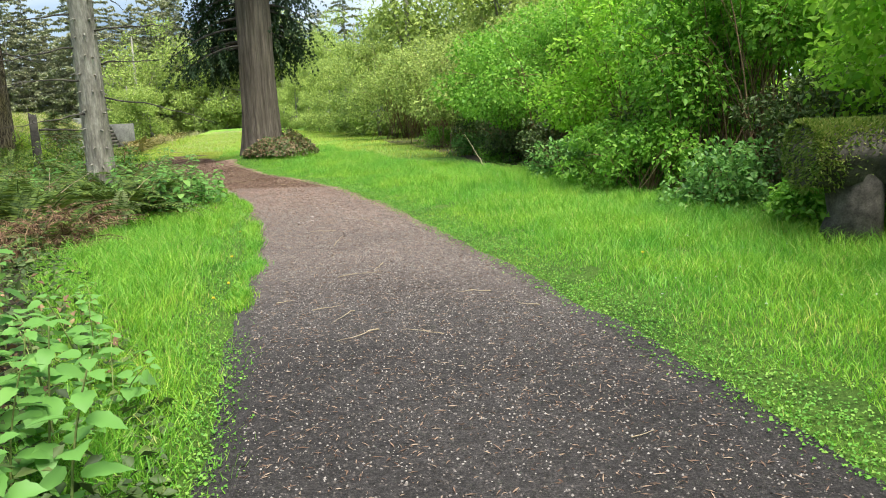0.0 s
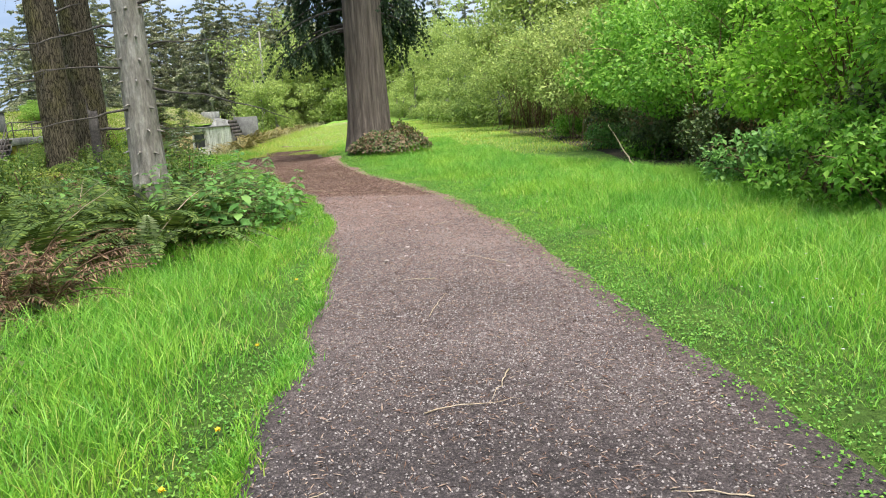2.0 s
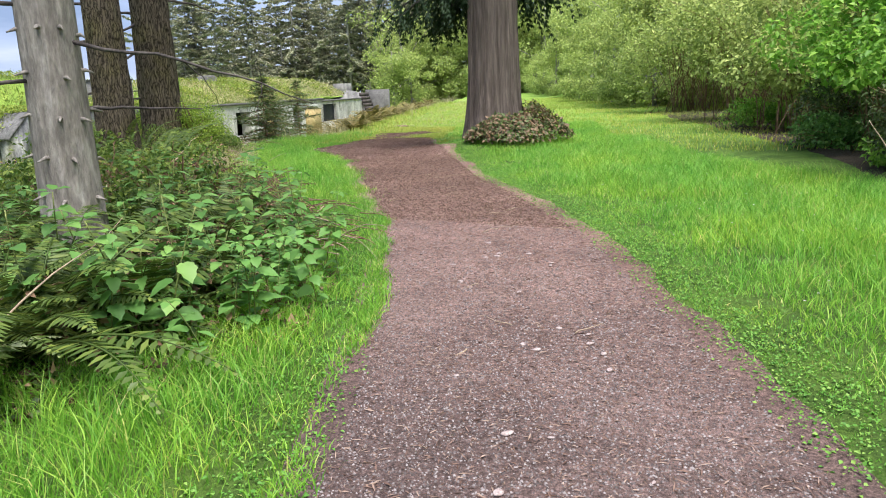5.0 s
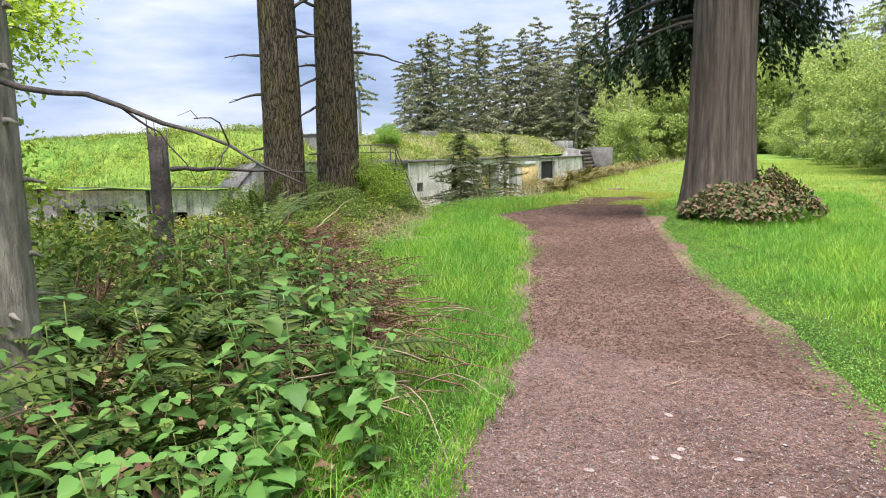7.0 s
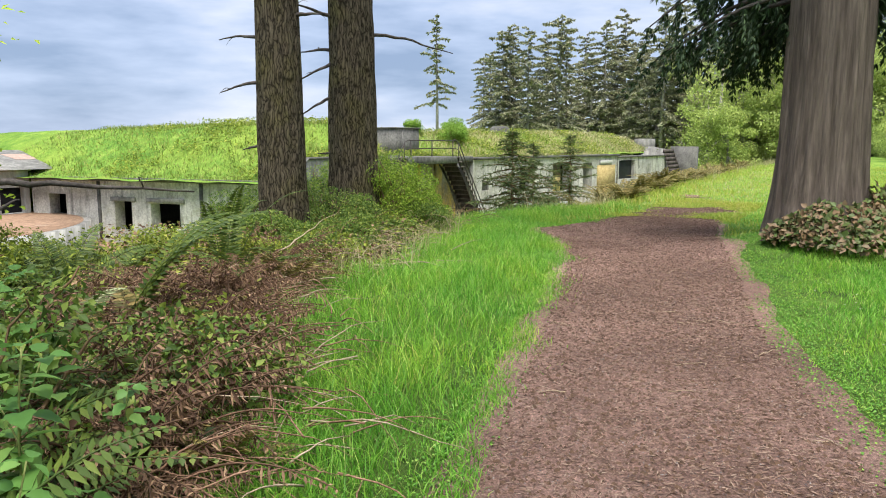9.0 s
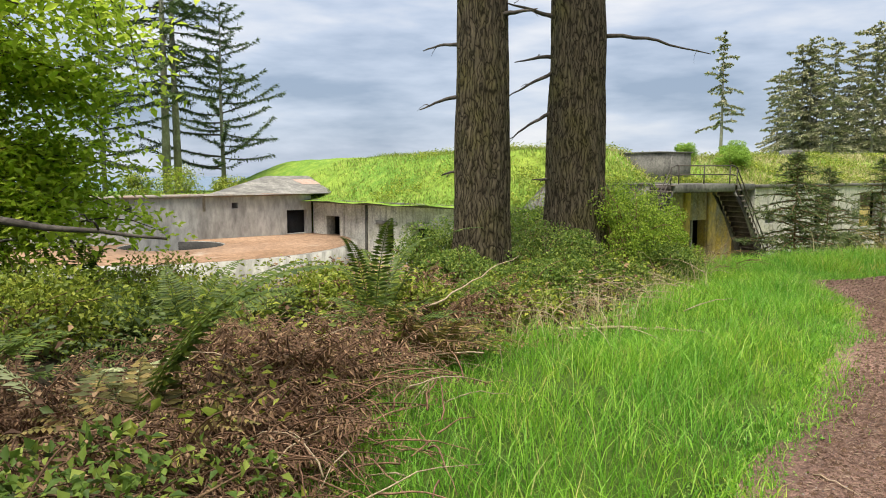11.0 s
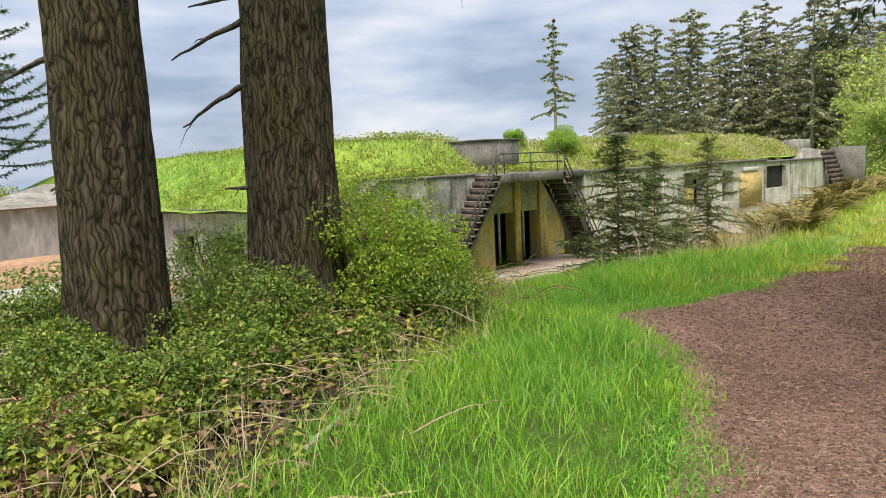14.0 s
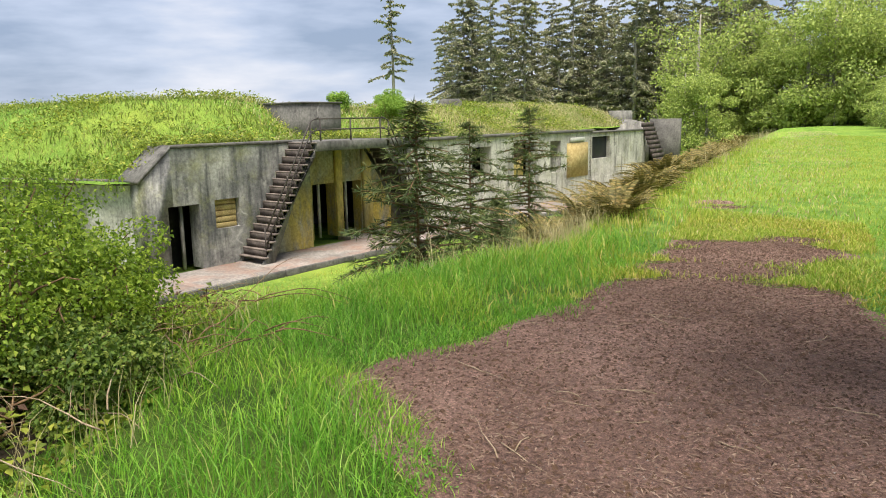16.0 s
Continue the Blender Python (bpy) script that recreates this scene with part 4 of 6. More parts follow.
def roof():
    na, nb = 150, 80
    t, s = np.meshgrid(np.linspace(0, 1, na), np.linspace(0, 1, nb) ** 1.4, indexing="ij")
    b = 0.35 + s * 32
    b = np.where(t * 52 - 9 > 29.5, np.maximum(b, 1.7), b)
    a = np.maximum(-9 + t * 52, -0.33 * b - 0.3)
    z = roof_height(a, b)
    loc = np.stack([a, b, z], -1).reshape(-1, 3)
    i, k = np.meshgrid(np.arange(na - 1), np.arange(nb - 1), indexing="ij")
    f = np.stack([i * nb + k, (i + 1) * nb + k, (i + 1) * nb + k + 1, i * nb + k + 1], -1).reshape(-1, 4)
    top = mesh("roof_mound", loc, f, M_ground, smooth=True)
    top.matrix_basis = FM
    tagged(top, "bright green grass mound covering the bunker roof", "grass mound", kind="structure")
    rng = np.random.default_rng(41)
    n = 70000
    b = 0.45 + 20 * rng.random(n) ** 1.6
    a = -8 + 50 * rng.random(n)
    ok = (a > -0.33 * b) & ((a < 29.5) | (b > 1.8)) & ~((a > 8.5) & (a < 10.8) & (b > 2.4) & (b < 5.6))
    a, b = a[ok], b[ok]
    p = np.stack([a, b, roof_height(a, b) - 0.02], 1)
    v, f = blades(p, rng.uniform(0.10, 0.30, len(a)) * (1 + 0.7 * wave(a, b, 44, 1.4)), np.full(len(a), 0.03), 0.9, rng)
    g = mesh("roof_grass", v, f, M_roofgrass)
    g.matrix_basis = FM
    tagged(g, "long yellow green grass on the bunker roof", "grass", kind="stuff")
    n = 9000
    b = 0.5 + 13 * rng.random(n) ** 1.4
    a = -6 + 46 * rng.random(n) ** 1.3
    ok = (a > -0.33 * b + 0.4) & ((a < 29.5) | (b > 1.9)) & ~((a > 8.5) & (a < 10.8) & (b > 2.4) & (b < 5.6)) & (wave(a, b, 48, 1.1) + rng.normal(0, 0.2, n) > 0.12)
    a, b = a[ok], b[ok]
    p = np.repeat(np.stack([a, b, roof_height(a, b)], 1), 9, 0)
    m = len(p)
    p = p + rng.normal(0, 0.16, (m, 3)) * [1, 1, 0] + np.stack([0 * p[:, 0], 0 * p[:, 0], rng.uniform(0.05, 0.4, m)], 1)
    ln = rng.uniform(0.07, 0.16, m)
    w = mesh("roof_weeds", *leaves(p, rng.normal(0, 1, (m, 3)) * [1, 1, 0.5], rng.normal(0, 0.4, (m, 3)) + [0, 0, 1], ln, ln * 0.6), M_bramble)
    w.matrix_basis = FM
    tagged(w, "low leafy weeds among the roof grass", "weeds", kind="stuff")
    n = 42000
    a, b = 4 + 38 * rng.random(n) ** 0.7, 0.5 + 12 * rng.random(n) ** 1.3
    ok = ((a < 29.5) | (b > 1.8)) & ~((a > 8.5) & (a < 10.8) & (b > 2.4) & (b < 5.6)) & (wave(a, b, 47, 0.8) + rng.normal(0, 0.25, n) + (a - 14) * 0.02 > 0.0)
    a, b = a[ok], b[ok]
    v, f = blades(np.stack([a, b, roof_height(a, b) - 0.02], 1), rng.uniform(0.12, 0.38, len(a)), np.full(len(a), 0.03), 0.9, rng)
    g = mesh("roof_dry_grass", v, f, M_drygrass)
    g.matrix_basis = FM
    tagged(g, "dry straw coloured grass on the bunker roof", "grass", kind="stuff")


roof()


# ---- trees ----
def trunk(name, h, r0, r1, material, parent, ridge=0.06, flutes=0, lean=(0, 0), sides=56, rows=130, low=-0.4, flare=0.35, seed=1):
    """A tapering trunk with furrowed bark, flared at its foot."""
    z = low + (h - low) * np.linspace(0, 1, rows) ** 1.5
    t = np.linspace(0, 2 * np.pi, sides, endpoint=False)
    T, Z = np.meshgrid(t, z)
    r = r0 + (r1 - r0) * np.clip(Z / h, 0, 1)
    r = r * (1 + flare * np.exp(-np.clip(Z + 0.1, 0, None) * 2.0) * (1 + 0.3 * np.sin(5 * T + seed)))
    g = np.random.default_rng(seed)
    bark = np.zeros_like(r)
    for k in range(7):
        m, f, ph = g.integers(7, 26), g.uniform(0.8, 3.2), g.uniform(0, 6.28)
        bark += np.abs(np.sin(0.5 * m * T + 0.9 * np.sin(f * Z + ph) + ph)) - 0.6
    r = r * (1 + ridge * bark / 3 + flutes * 0.05 * np.sin(7 * T + 0.4 * np.sin(Z)) + 0.012 * np.sin(3 * T + 1.7 * Z))
    v = np.stack([r * np.cos(T) + lean[0] * np.clip(Z, 0, None), r * np.sin(T) + lean[1] * np.clip(Z, 0, None), Z], -1).reshape(-1, 3)
    i, k = np.meshgrid(np.arange(rows - 1), np.arange(sides), indexing="ij")
    k2 = (k + 1) % sides
    f = np.stack([i * sides + k, i * sides + k2, (i + 1) * sides + k2, (i + 1) * sides + k], -1).reshape(-1, 4)
    return mesh(name, v, [f, np.arange((rows - 1) * sides, rows * sides)[None]], material, parent, smooth=True)


def limb(start, way, length, r, droop=0.0, wig=0.06, n=9, seed=0):
    """Points and radii of a crooked bough."""
    g = np.random.default_rng(seed)
    way = np.asarray(way, float) / np.linalg.norm(way)
    s = np.linspace(0, 1, n)[:, None]
    p = np.asarray(start, float) + way * s * length + np.array([0, 0, -droop]) * s ** 2 * length
    p = p + np.cumsum(g.normal(0, wig * length / n, (n, 3)), 0) * (s > 0)
    return p, np.linspace(r, r * 0.2, n)


def dead_branch(parent, z, yaw, length, r, rise=0.0, seed=0, forks=2, droop=0.15, r_trunk=0.3):
    d = np.array([math.cos(yaw), math.sin(yaw), rise])
    p, rad = limb(np.array([d[0] * r_trunk * 0.8, d[1] * r_trunk * 0.8, z]), d, length, r, droop, 0.10, 10, seed)
    b = mesh("dead_branch", *tube(p, rad, 6), M_deadwood, parent, smooth=True)
    g = np.random.default_rng(seed + 99)
    for k in range(forks):
        i = int(g.integers(4, 9))
        q, qr = limb(p[i], d * 0.6 + g.normal(0, 0.6, 3), min(length, 1.1) * g.uniform(0.15, 0.35), rad[i] * 0.55, 0.5, 0.3, 8, seed + k)
        mesh("twig", *tube(q, qr, 5), M_deadwood, b, smooth=True)
    return b


def tangle(wood, material, parent):
    return tagged(mesh("branchwork", *wood, material, parent), kind="stuff")


def needles(p, d, size, rng, spread=0.9, per=26, wide=0.3):
    """Sprays of narrow leaves along points p with ways d."""
    n = len(p)
    P = np.repeat(p, per, 0) + rng.normal(0, 0.05, (n * per, 3)) * size
    D = np.repeat(unit(d), per, 0) + rng.normal(0, spread, (n * per, 3)) * [1, 1, 0.45]
    D[:, 2] -= 0.25
    up = np.zeros_like(P)
    up[:, 2] = 1
    up += rng.normal(0, 0.4, up.shape)
    ln = size * rng.uniform(0.6, 1.3, n * per)
    return leaves(P, D, up, ln, ln * wide)


def crown_conifer(h, c0, radius, count, size, rng, per=22, droop=0.35, top=0.06, wide=0.3, span=(0.55, 1.15)):
    """Boughs round a stem: wood tubes and needle sprays."""
    P, D, wood = [], [], []
    for k in range(count):
        f = (k + rng.random()) / count
        z = c0 + (h - c0) * f
        L = radius * ((1 - f) ** 0.8 + top) * rng.uniform(*span)
        a = k * 2.4 + rng.uniform(-0.5, 0.5)
        w = np.array([math.cos(a), math.sin(a), 0.25 - 0.3 * (1 - f) + rng.normal(0, 0.16)])
        n = max(3, int(L / (size * 0.75)))
        s = np.linspace(0.15, 1, n)[:, None]
        pts = np.array([0, 0, z]) + w * s * L + np.array([0, 0, -droop]) * s ** 2 * L
        P.append(pts)
        D.append(np.repeat(w[None], n, 0))
        wood.append(tube(np.vstack([[[0, 0, z]], pts]), [0.012 * L + 0.012, 0.008], 3))
    return needles(np.concatenate(P), np.concatenate(D), size, rng, per=per, wide=wide), join(wood)


def place(x, y, dz=0.0):
    return x, y, float(height(x, y)) + dz


def fir(x, y, r, lean, label, seed, yaws):
    T = base("fir_tree", *place(x, y), label, "fir tree", "pair of firs beside the path")
    trunk("trunk", 21, r, 0.10, M_firbark, T, 0.11, lean=lean, seed=seed, sides=72, rows=200, flare=0.22)
    rng = np.random.default_rng(seed)
    crown, wood = crown_conifer(22, 11, 3.6, 60, 0.45, rng, per=14)
    mesh("crown", *crown, M_needle, T)
    tangle(wood, M_deadwood, T)
    for k, (z, yaw, ln, rise) in enumerate(yaws):
        dead_branch(T, z, yaw, ln, 0.035, rise, seed * 10 + k, 1, 0.1, r * 0.9)
    return T


fir(-13.78, 16.85, 0.355, (-0.012, 0.0), "tall fir with deeply furrowed grey brown bark", 3,
    [(3.1, 3.6, 0.9, 0.1), (2.45, 3.9, 0.7, -0.1), (1.55, 3.7, 0.45, -0.1), (3.9, 0.9, 0.7, 0.5), (4.3, 3.9, 1.2, 0.2), (3.4, 0.7, 0.5, 0.1), (5.2, 0.8, 1.2, 0.4)])
fir(-14.34, 18.43, 0.415, (-0.006, 0.006), "thick fir with mossy furrowed bark", 8,
    [(3.35, 1.45, 1.7, 0.0), (2.9, 4.4, 0.75, -0.45), (2.35, 4.3, 0.7, -0.5), (3.6, 4.5, 0.8, 0.35), (4.2, 4.3, 0.9, 0.5), (1.4, 4.4, 0.3, 0.1), (4.9, 1.2, 1.2, 0.2), (3.1, 4.0, 0.6, 0.05)])


def spruce():
    T = base("spruce_tree", *place(-6.34, 10.51), "slim spruce with scaly grey bark and dead twigs", "spruce tree")
    trunk("trunk", 15, 0.195, 0.06, M_sprucebark, T, 0.07, lean=(-0.004, 0.0), seed=5, sides=48, rows=220, flare=0.25)
    rng = np.random.default_rng(12)
    knots = []
    for k in range(17):
        for q in range(6):
            z, a = 0.45 + 0.27 * k + rng.uniform(-0.035, 0.035), q * 1.047 + 0.4 * k + rng.uniform(-0.3, 0.3)
            rr, out = 0.205 - 0.0097 * z, rng.uniform(1.15, 1.5)
            knots.append(tube([(rr * 0.8 * math.cos(a), rr * 0.8 * math.sin(a), z), (rr * 1.04 * math.cos(a), rr * 1.04 * math.sin(a), z + 0.01), (rr * out * math.cos(a), rr * out * math.sin(a), z - 0.01)], [0.022, 0.014, 0.005], 6))
    for piece in knots:
        mesh("branch_stub", *piece, M_sprucebark, T)
    dead_branch(T, 3.8, 1.45, 1.6, 0.02, -0.22, 281, 5, 0.05, 0.18)
    dead_branch(T, 3.45, 1.5, 0.9, 0.016, -0.30, 283, 3, 0.1, 0.18)
    dead_branch(T, 4.2, 1.2, 1.6, 0.018, -0.1, 285, 4, 0.1, 0.18)
    for k in range(16):
        dead_branch(T, 1.5 + 0.24 * k, rng.uniform(2.2, 7.0), rng.uniform(0.6, 1.7), 0.016, rng.uniform(-0.15, 0.2), 200 + k, 3, 0.12, 0.2)
    crown, wood = crown_conifer(15.5, 6.5, 2.4, 45, 0.35, rng, per=14)
    mesh("crown", *crown, M_needle, T)
    tangle(wood, M_deadwood, T)


spruce()


def cedar():
    T = base("cedar_tree", *place(-8.35, 22.4), "massive red cedar with stringy bark and drooping dark sprays", "cedar tree")
    trunk("trunk", 24, 0.56, 0.2, M_cedarbark, T, 0.08, flutes=0.45, seed=9, sides=96, rows=160, flare=0.26)
    rng = np.random.default_rng(19)
    P, D, wood = [], [], []
    for k in range(120):
        z = 2.5 + 8.0 * (k / 120) ** 1.25
        a = rng.uniform(0, 6.283)
        if z < 5.5 and math.cos(a + 1.13) > 0.25:
            a += 3.1416
        L = rng.uniform(1.2, 2.2) + (0.4 if math.cos(a - 3.6) > 0.3 else 0.0)
        w = np.array([math.cos(a), math.sin(a), 0.12])
        s = np.linspace(0.2, 1, 10)[:, None]
        pts = np.array([0, 0, z + 0.5]) + w * s * L + np.array([0, 0, -0.45]) * s ** 2 * L
        wood.append(tube(np.vstack([[[0, 0, z + 0.5]], pts]), [0.045, 0.010], 5))
        for q in pts[2:]:
            for _ in range(2):
                drop = min(rng.uniform(0.25, 0.95), max(q[2] - rng.uniform(1.9, 2.5), 0.12))
                m = int(3 + drop * 7)
                hang = np.linspace(0, 1, m)[:, None]
                side = rng.normal(0, 0.26, 3) * [1, 1, 0]
                P.append(q + side * hang + np.array([0, 0, -drop]) * hang)
                D.append(np.repeat((w * 0.5 + side + [0, 0, -0.8])[None], m, 0))
    P, D = np.concatenate(P), np.concatenate(D)
    mesh("crown", *needles(P, D, 0.115, rng, 0.55, 9, 0.22), M_cedar, T)
    tangle(join(wood), M_deadwood, T)
    # ivy and litter at the foot
    n = 5200
    a, q = rng.uniform(0, 6.283, n), rng.random(n)
    rad = 0.5 + (0.3 + 0.6 * (0.5 + 0.5 * np.cos(a - 0.3))) * q ** 0.8 + 0.08 * np.sin(5 * a)
    p = np.stack([rad * np.cos(a) + 0.35, rad * np.sin(a) - 0.3, (1 - q) * (0.24 + 0.2 * np.cos(a - 0.3) + 0.1 * np.sin(3 * a)) - 0.16 * q ** 1.5 + rng.uniform(0, 0.12, n)], 1)
    mesh("ivy", *leaves(p, rng.normal(0, 1, (n, 3)), np.c_[np.cos(a), np.sin(a), np.full(n, 1.2)], rng.uniform(0.05, 0.12, n), rng.uniform(0.04, 0.09, n)), M_ivy, T, label="ivy and dead leaves round the foot")


cedar()


def snag():
    T = base("broken_snag", *place(-8.77, 12.4), "dark broken dead tree stump with one bare branch", "tree stump", s=0.92)
    rng = np.random.default_rng(4)
    t = np.linspace(0, 2 * np.pi, 18, endpoint=False)
    rows = []
    for k, z in enumerate(np.linspace(-0.3, 1.55, 12)):
        r = 0.095 - 0.015 * z / 1.5 + 0.01 * np.sin(4 * t + k * 0.2)
        rows.append(np.stack([r * np.cos(t), r * np.sin(t), np.full(18, z) + (0 if k < 11 else 1) * rng.uniform(-0.1, 0.24, 18)], 1))
    v = np.concatenate(rows)
    i, k = np.meshgrid(np.arange(11), np.arange(18), indexing="ij")
    k2 = (k + 1) % 18
    f = np.stack([i * 18 + k, i * 18 + k2, (i + 1) * 18 + k2, (i + 1) * 18 + k], -1).reshape(-1, 4)
    mesh("trunk", v, [f, np.arange(198, 216)[None]], M_deadwood, T)
    for q in range(4):
        a = q * 1.5
        mesh("splinter", *tube([(0.07 * math.cos(a), 0.07 * math.sin(a), 1.4), (0.09 * math.cos(a), 0.09 * math.sin(a), 1.72 + 0.07 * q)], [0.02, 0.003], 4), M_deadwood, T)
    dead_branch(T, 1.42, 1.0, 1.3, 0.028, -0.02, 41, 1, 0.02, 0.12)
    dead_branch(T, 1.2, 2.4, 0.4, 0.02, 0.3, 43, 0, 0.1, 0.12)


snag()


def leaf_cloud(centres, radii, n, size, rng, flat=0.7, shell=0.35, wide=0.62):
    """Leaves in the outer part of clumps, tilted outwards."""
    c = rng.integers(0, len(centres), n)
    d = unit(rng.normal(0, 1, (n, 3)))
    rad = radii[c] * (1 - shell * rng.random(n) ** 1.5)[:, None]
    p = centres[c] + d * rad * [1, 1, flat]
    way = unit(rng.normal(0, 1, (n, 3)) + d * 0.7 - [0, 0, 0.35])
    up = unit(d * 0.6 + [0, 0, 1] + rng.normal(0, 0.45, (n, 3)))
    ln = size * rng.uniform(0.55, 1.3, n)
    return leaves(p, way, up, ln, ln * wide)


def shrub(name, x, y, r, h, n, size, material, seed, label, category, group="", canes=26, low=0.28, caneside=0.8, dz=0.0):
    """Arching canes with lumpy leaf masses above."""
    S = base(name, *place(x, y, dz), label, category, group)
    rng = np.random.default_rng(seed)
    m = 26
    a, q = rng.uniform(0, 6.283, m), rng.random(m)
    rad = r * np.sqrt(rng.random(m)) * 0.85
    zz = h * (low + (0.95 - low) * q)
    shrinkage = np.sqrt(np.clip(1 - ((q - 0.35) / 0.75) ** 2, 0.05, 1))
    centres = np.stack([rad * np.cos(a) * shrinkage, rad * np.sin(a) * shrinkage, zz], 1)
    radii = rng.uniform(0.24, 0.42, (m, 1)) * r * np.ones((1, 3))
    mesh("foliage", *leaf_cloud(centres, radii, n, size, rng), material, S)
    wood = []
    for k in range(canes):
        c = centres[rng.integers(0, m)]
        foot = np.array([rng.normal(0, 0.22 * r), rng.normal(0, 0.22 * r), -0.1])
        tip = c * [1.15, 1.15, 1.0] + rng.normal(0, 0.15 * r, 3) + [0, 0, 0.05 * h]
        s = np.linspace(0, 1, 8)[:, None]
        pts = foot + (tip - foot) * s + np.array([0, 0, 0.22 * h]) * np.sin(np.pi * s) + rng.normal(0, 0.02, (8, 3))
        wood.append(tube(pts, [0.012 * caneside + 0.004, 0.004], 5))
    tangle(join(wood), M_cane, S)
    return S


# big shrubs along the far side of the grass verge
for k, (x, y, r, h) in enumerate([(5.6, 1.6, 2.0, 3.9), (5.4, 4.9, 2.0, 4.0), (4.9, 8.4, 2.0, 4.0), (3.5, 11.5, 2.0, 3.9), (2.4, 14.9, 2.1, 3.7), (0.9, 18.2, 2.3, 3.6),
                                  (-0.5, 22.1, 2.3, 3.5), (-2.2, 27.0, 2.4, 3.7), (-3.9, 32.0, 2.7, 4.1), (-6.6, 39.0, 3.0, 4.4)]):
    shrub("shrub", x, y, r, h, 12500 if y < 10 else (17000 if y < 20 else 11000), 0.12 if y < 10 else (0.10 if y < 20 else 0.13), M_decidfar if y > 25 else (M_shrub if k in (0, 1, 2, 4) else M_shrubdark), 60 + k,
          "tall bright green leafy shrub over bare brown canes", "shrub", "shrubs beside the verge", 64, 0.28 if y < 10 else 0.36)
for k, (x, y, r, h) in enumerate([(7.6, 3.0, 2.4, 4.1), (7.3, 6.7, 2.4, 4.3), (6.4, 10.5, 2.4, 4.4), (4.9, 14.4, 2.4, 4.4), (3.3, 17.7, 2.5, 4.4), (2.3, 21.7, 2.6, 4.6), (1.0, 27.0, 2.8, 4.8), (-0.8, 33, 2.8, 5)]):
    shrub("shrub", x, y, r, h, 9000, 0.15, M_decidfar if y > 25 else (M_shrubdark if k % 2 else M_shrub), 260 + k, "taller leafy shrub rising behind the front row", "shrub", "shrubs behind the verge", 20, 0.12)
for k, (x, y, r, h) in enumerate([(2.7, 9.6, 0.8, 0.75), (2.0, 11.2, 0.9, 1.05), (1.5, 12.5, 0.9, 1.0), (0.9, 13.7, 0.8, 0.85), (3.3, 8.1, 0.6, 0.5), (-0.5, 19.6, 0.8, 0.5), (-1.6, 22.5, 0.8, 0.5), (-3.4, 28.2, 0.9, 0.7), (3.9, 5.7, 0.5, 0.45), (4.1, 3.9, 0.6, 0.5)]):
    shrub("undergrowth_bush", x, y, r, h, 2600, 0.085, M_shrubdark if k % 3 else M_nettle, 90 + k, "low leafy bush at the edge of the verge", "bush", "low bushes beside the verge", 18, 0.15)


# Added dark leaf masses that stand for the shaded hollow under the hedge.
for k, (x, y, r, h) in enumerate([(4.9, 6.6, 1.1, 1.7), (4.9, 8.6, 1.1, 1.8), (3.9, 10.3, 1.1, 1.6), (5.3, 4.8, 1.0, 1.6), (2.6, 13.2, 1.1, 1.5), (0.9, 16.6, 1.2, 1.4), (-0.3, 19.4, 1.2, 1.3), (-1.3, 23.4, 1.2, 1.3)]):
    shrub("shade_fill_bush", x, y, r, h, 5200, 0.08, M_thicket, 330 + k, "shaded dark green thicket beneath the tall shrubs", "bush", "thicket beneath the shrubs", 40, 0.1)


def mossy_log():
    G = base("mossy_log", *place(3.6, 7.5), "rotting fallen log capped with yellow green moss", "log", rz=8, s=0.9)
    rng = np.random.default_rng(2)
    t = np.linspace(0, 2 * np.pi, 26, endpoint=False)
    xs = np.linspace(-0.9, 2.2, 24)
    rows = [np.stack([np.full(26, x), (0.36 + 0.03 * np.sin(5 * t + x)) * np.cos(t), 0.92 + (0.34 + 0.03 * np.sin(4 * t + 2 * x)) * np.sin(t)], 1) + rng.normal(0, 0.008, (26, 3)) for x in xs]
    v = np.concatenate(rows)
    i, k = np.meshgrid(np.arange(23), np.arange(26), indexing="ij")
    k2 = (k + 1) % 26
    f = np.stack([i * 26 + k, i * 26 + k2, (i + 1) * 26 + k2, (i + 1) * 26 + k], -1).reshape(-1, 4)
    mesh("log", v, [f, np.arange(26)[None][:, ::-1], np.arange(23 * 26, 24 * 26)[None]], M_deadwood, G, smooth=True)
    for x in (-0.35, 1.5):
        mesh("root", *tube([(x, 0.05, -0.2), (x + 0.05, 0, 0.3), (x, 0, 0.75)], [0.36, 0.27, 0.3], 14), M_deadwood, G, smooth=True)
    m = 900
    q, t2 = 0.35 * np.sqrt(rng.random(m)), rng.uniform(0, 6.283, m)
    p = np.stack([np.full(m, -0.905) + rng.normal(0, 0.012, m), q * np.cos(t2), 0.92 + q * np.sin(t2)], 1)
    mesh("moss", *leaves(p, np.repeat([[-0.6, 0, -0.6]], m, 0) + rng.normal(0, 0.5, (m, 3)), rng.normal(0, 1, (m, 3)), rng.uniform(0.03, 0.08, m), rng.uniform(0.012, 0.025, m)), M_roofgrass, G, label="thick yellow green moss")
    n = 11000
    x = -0.92 + 3.0 * rng.random(n) ** 2.2
    a = 1.571 + rng.normal(0, 0.55, n) * (1 - 0.15 * x) + np.where(x < -0.6, rng.normal(0, 0.9, n), 0)
    p = np.stack([x, 0.37 * np.cos(a), 0.92 + 0.36 * np.sin(a)], 1)
    out = np.stack([0 * a, np.cos(a), np.sin(a)], 1)
    mesh("moss", *leaves(p, out + rng.normal(0, 0.7, (n, 3)), rng.normal(0, 1, (n, 3)), rng.uniform(0.03, 0.07, n), rng.uniform(0.012, 0.025, n)), M_roofgrass, G, label="thick yellow green moss")


mossy_log()


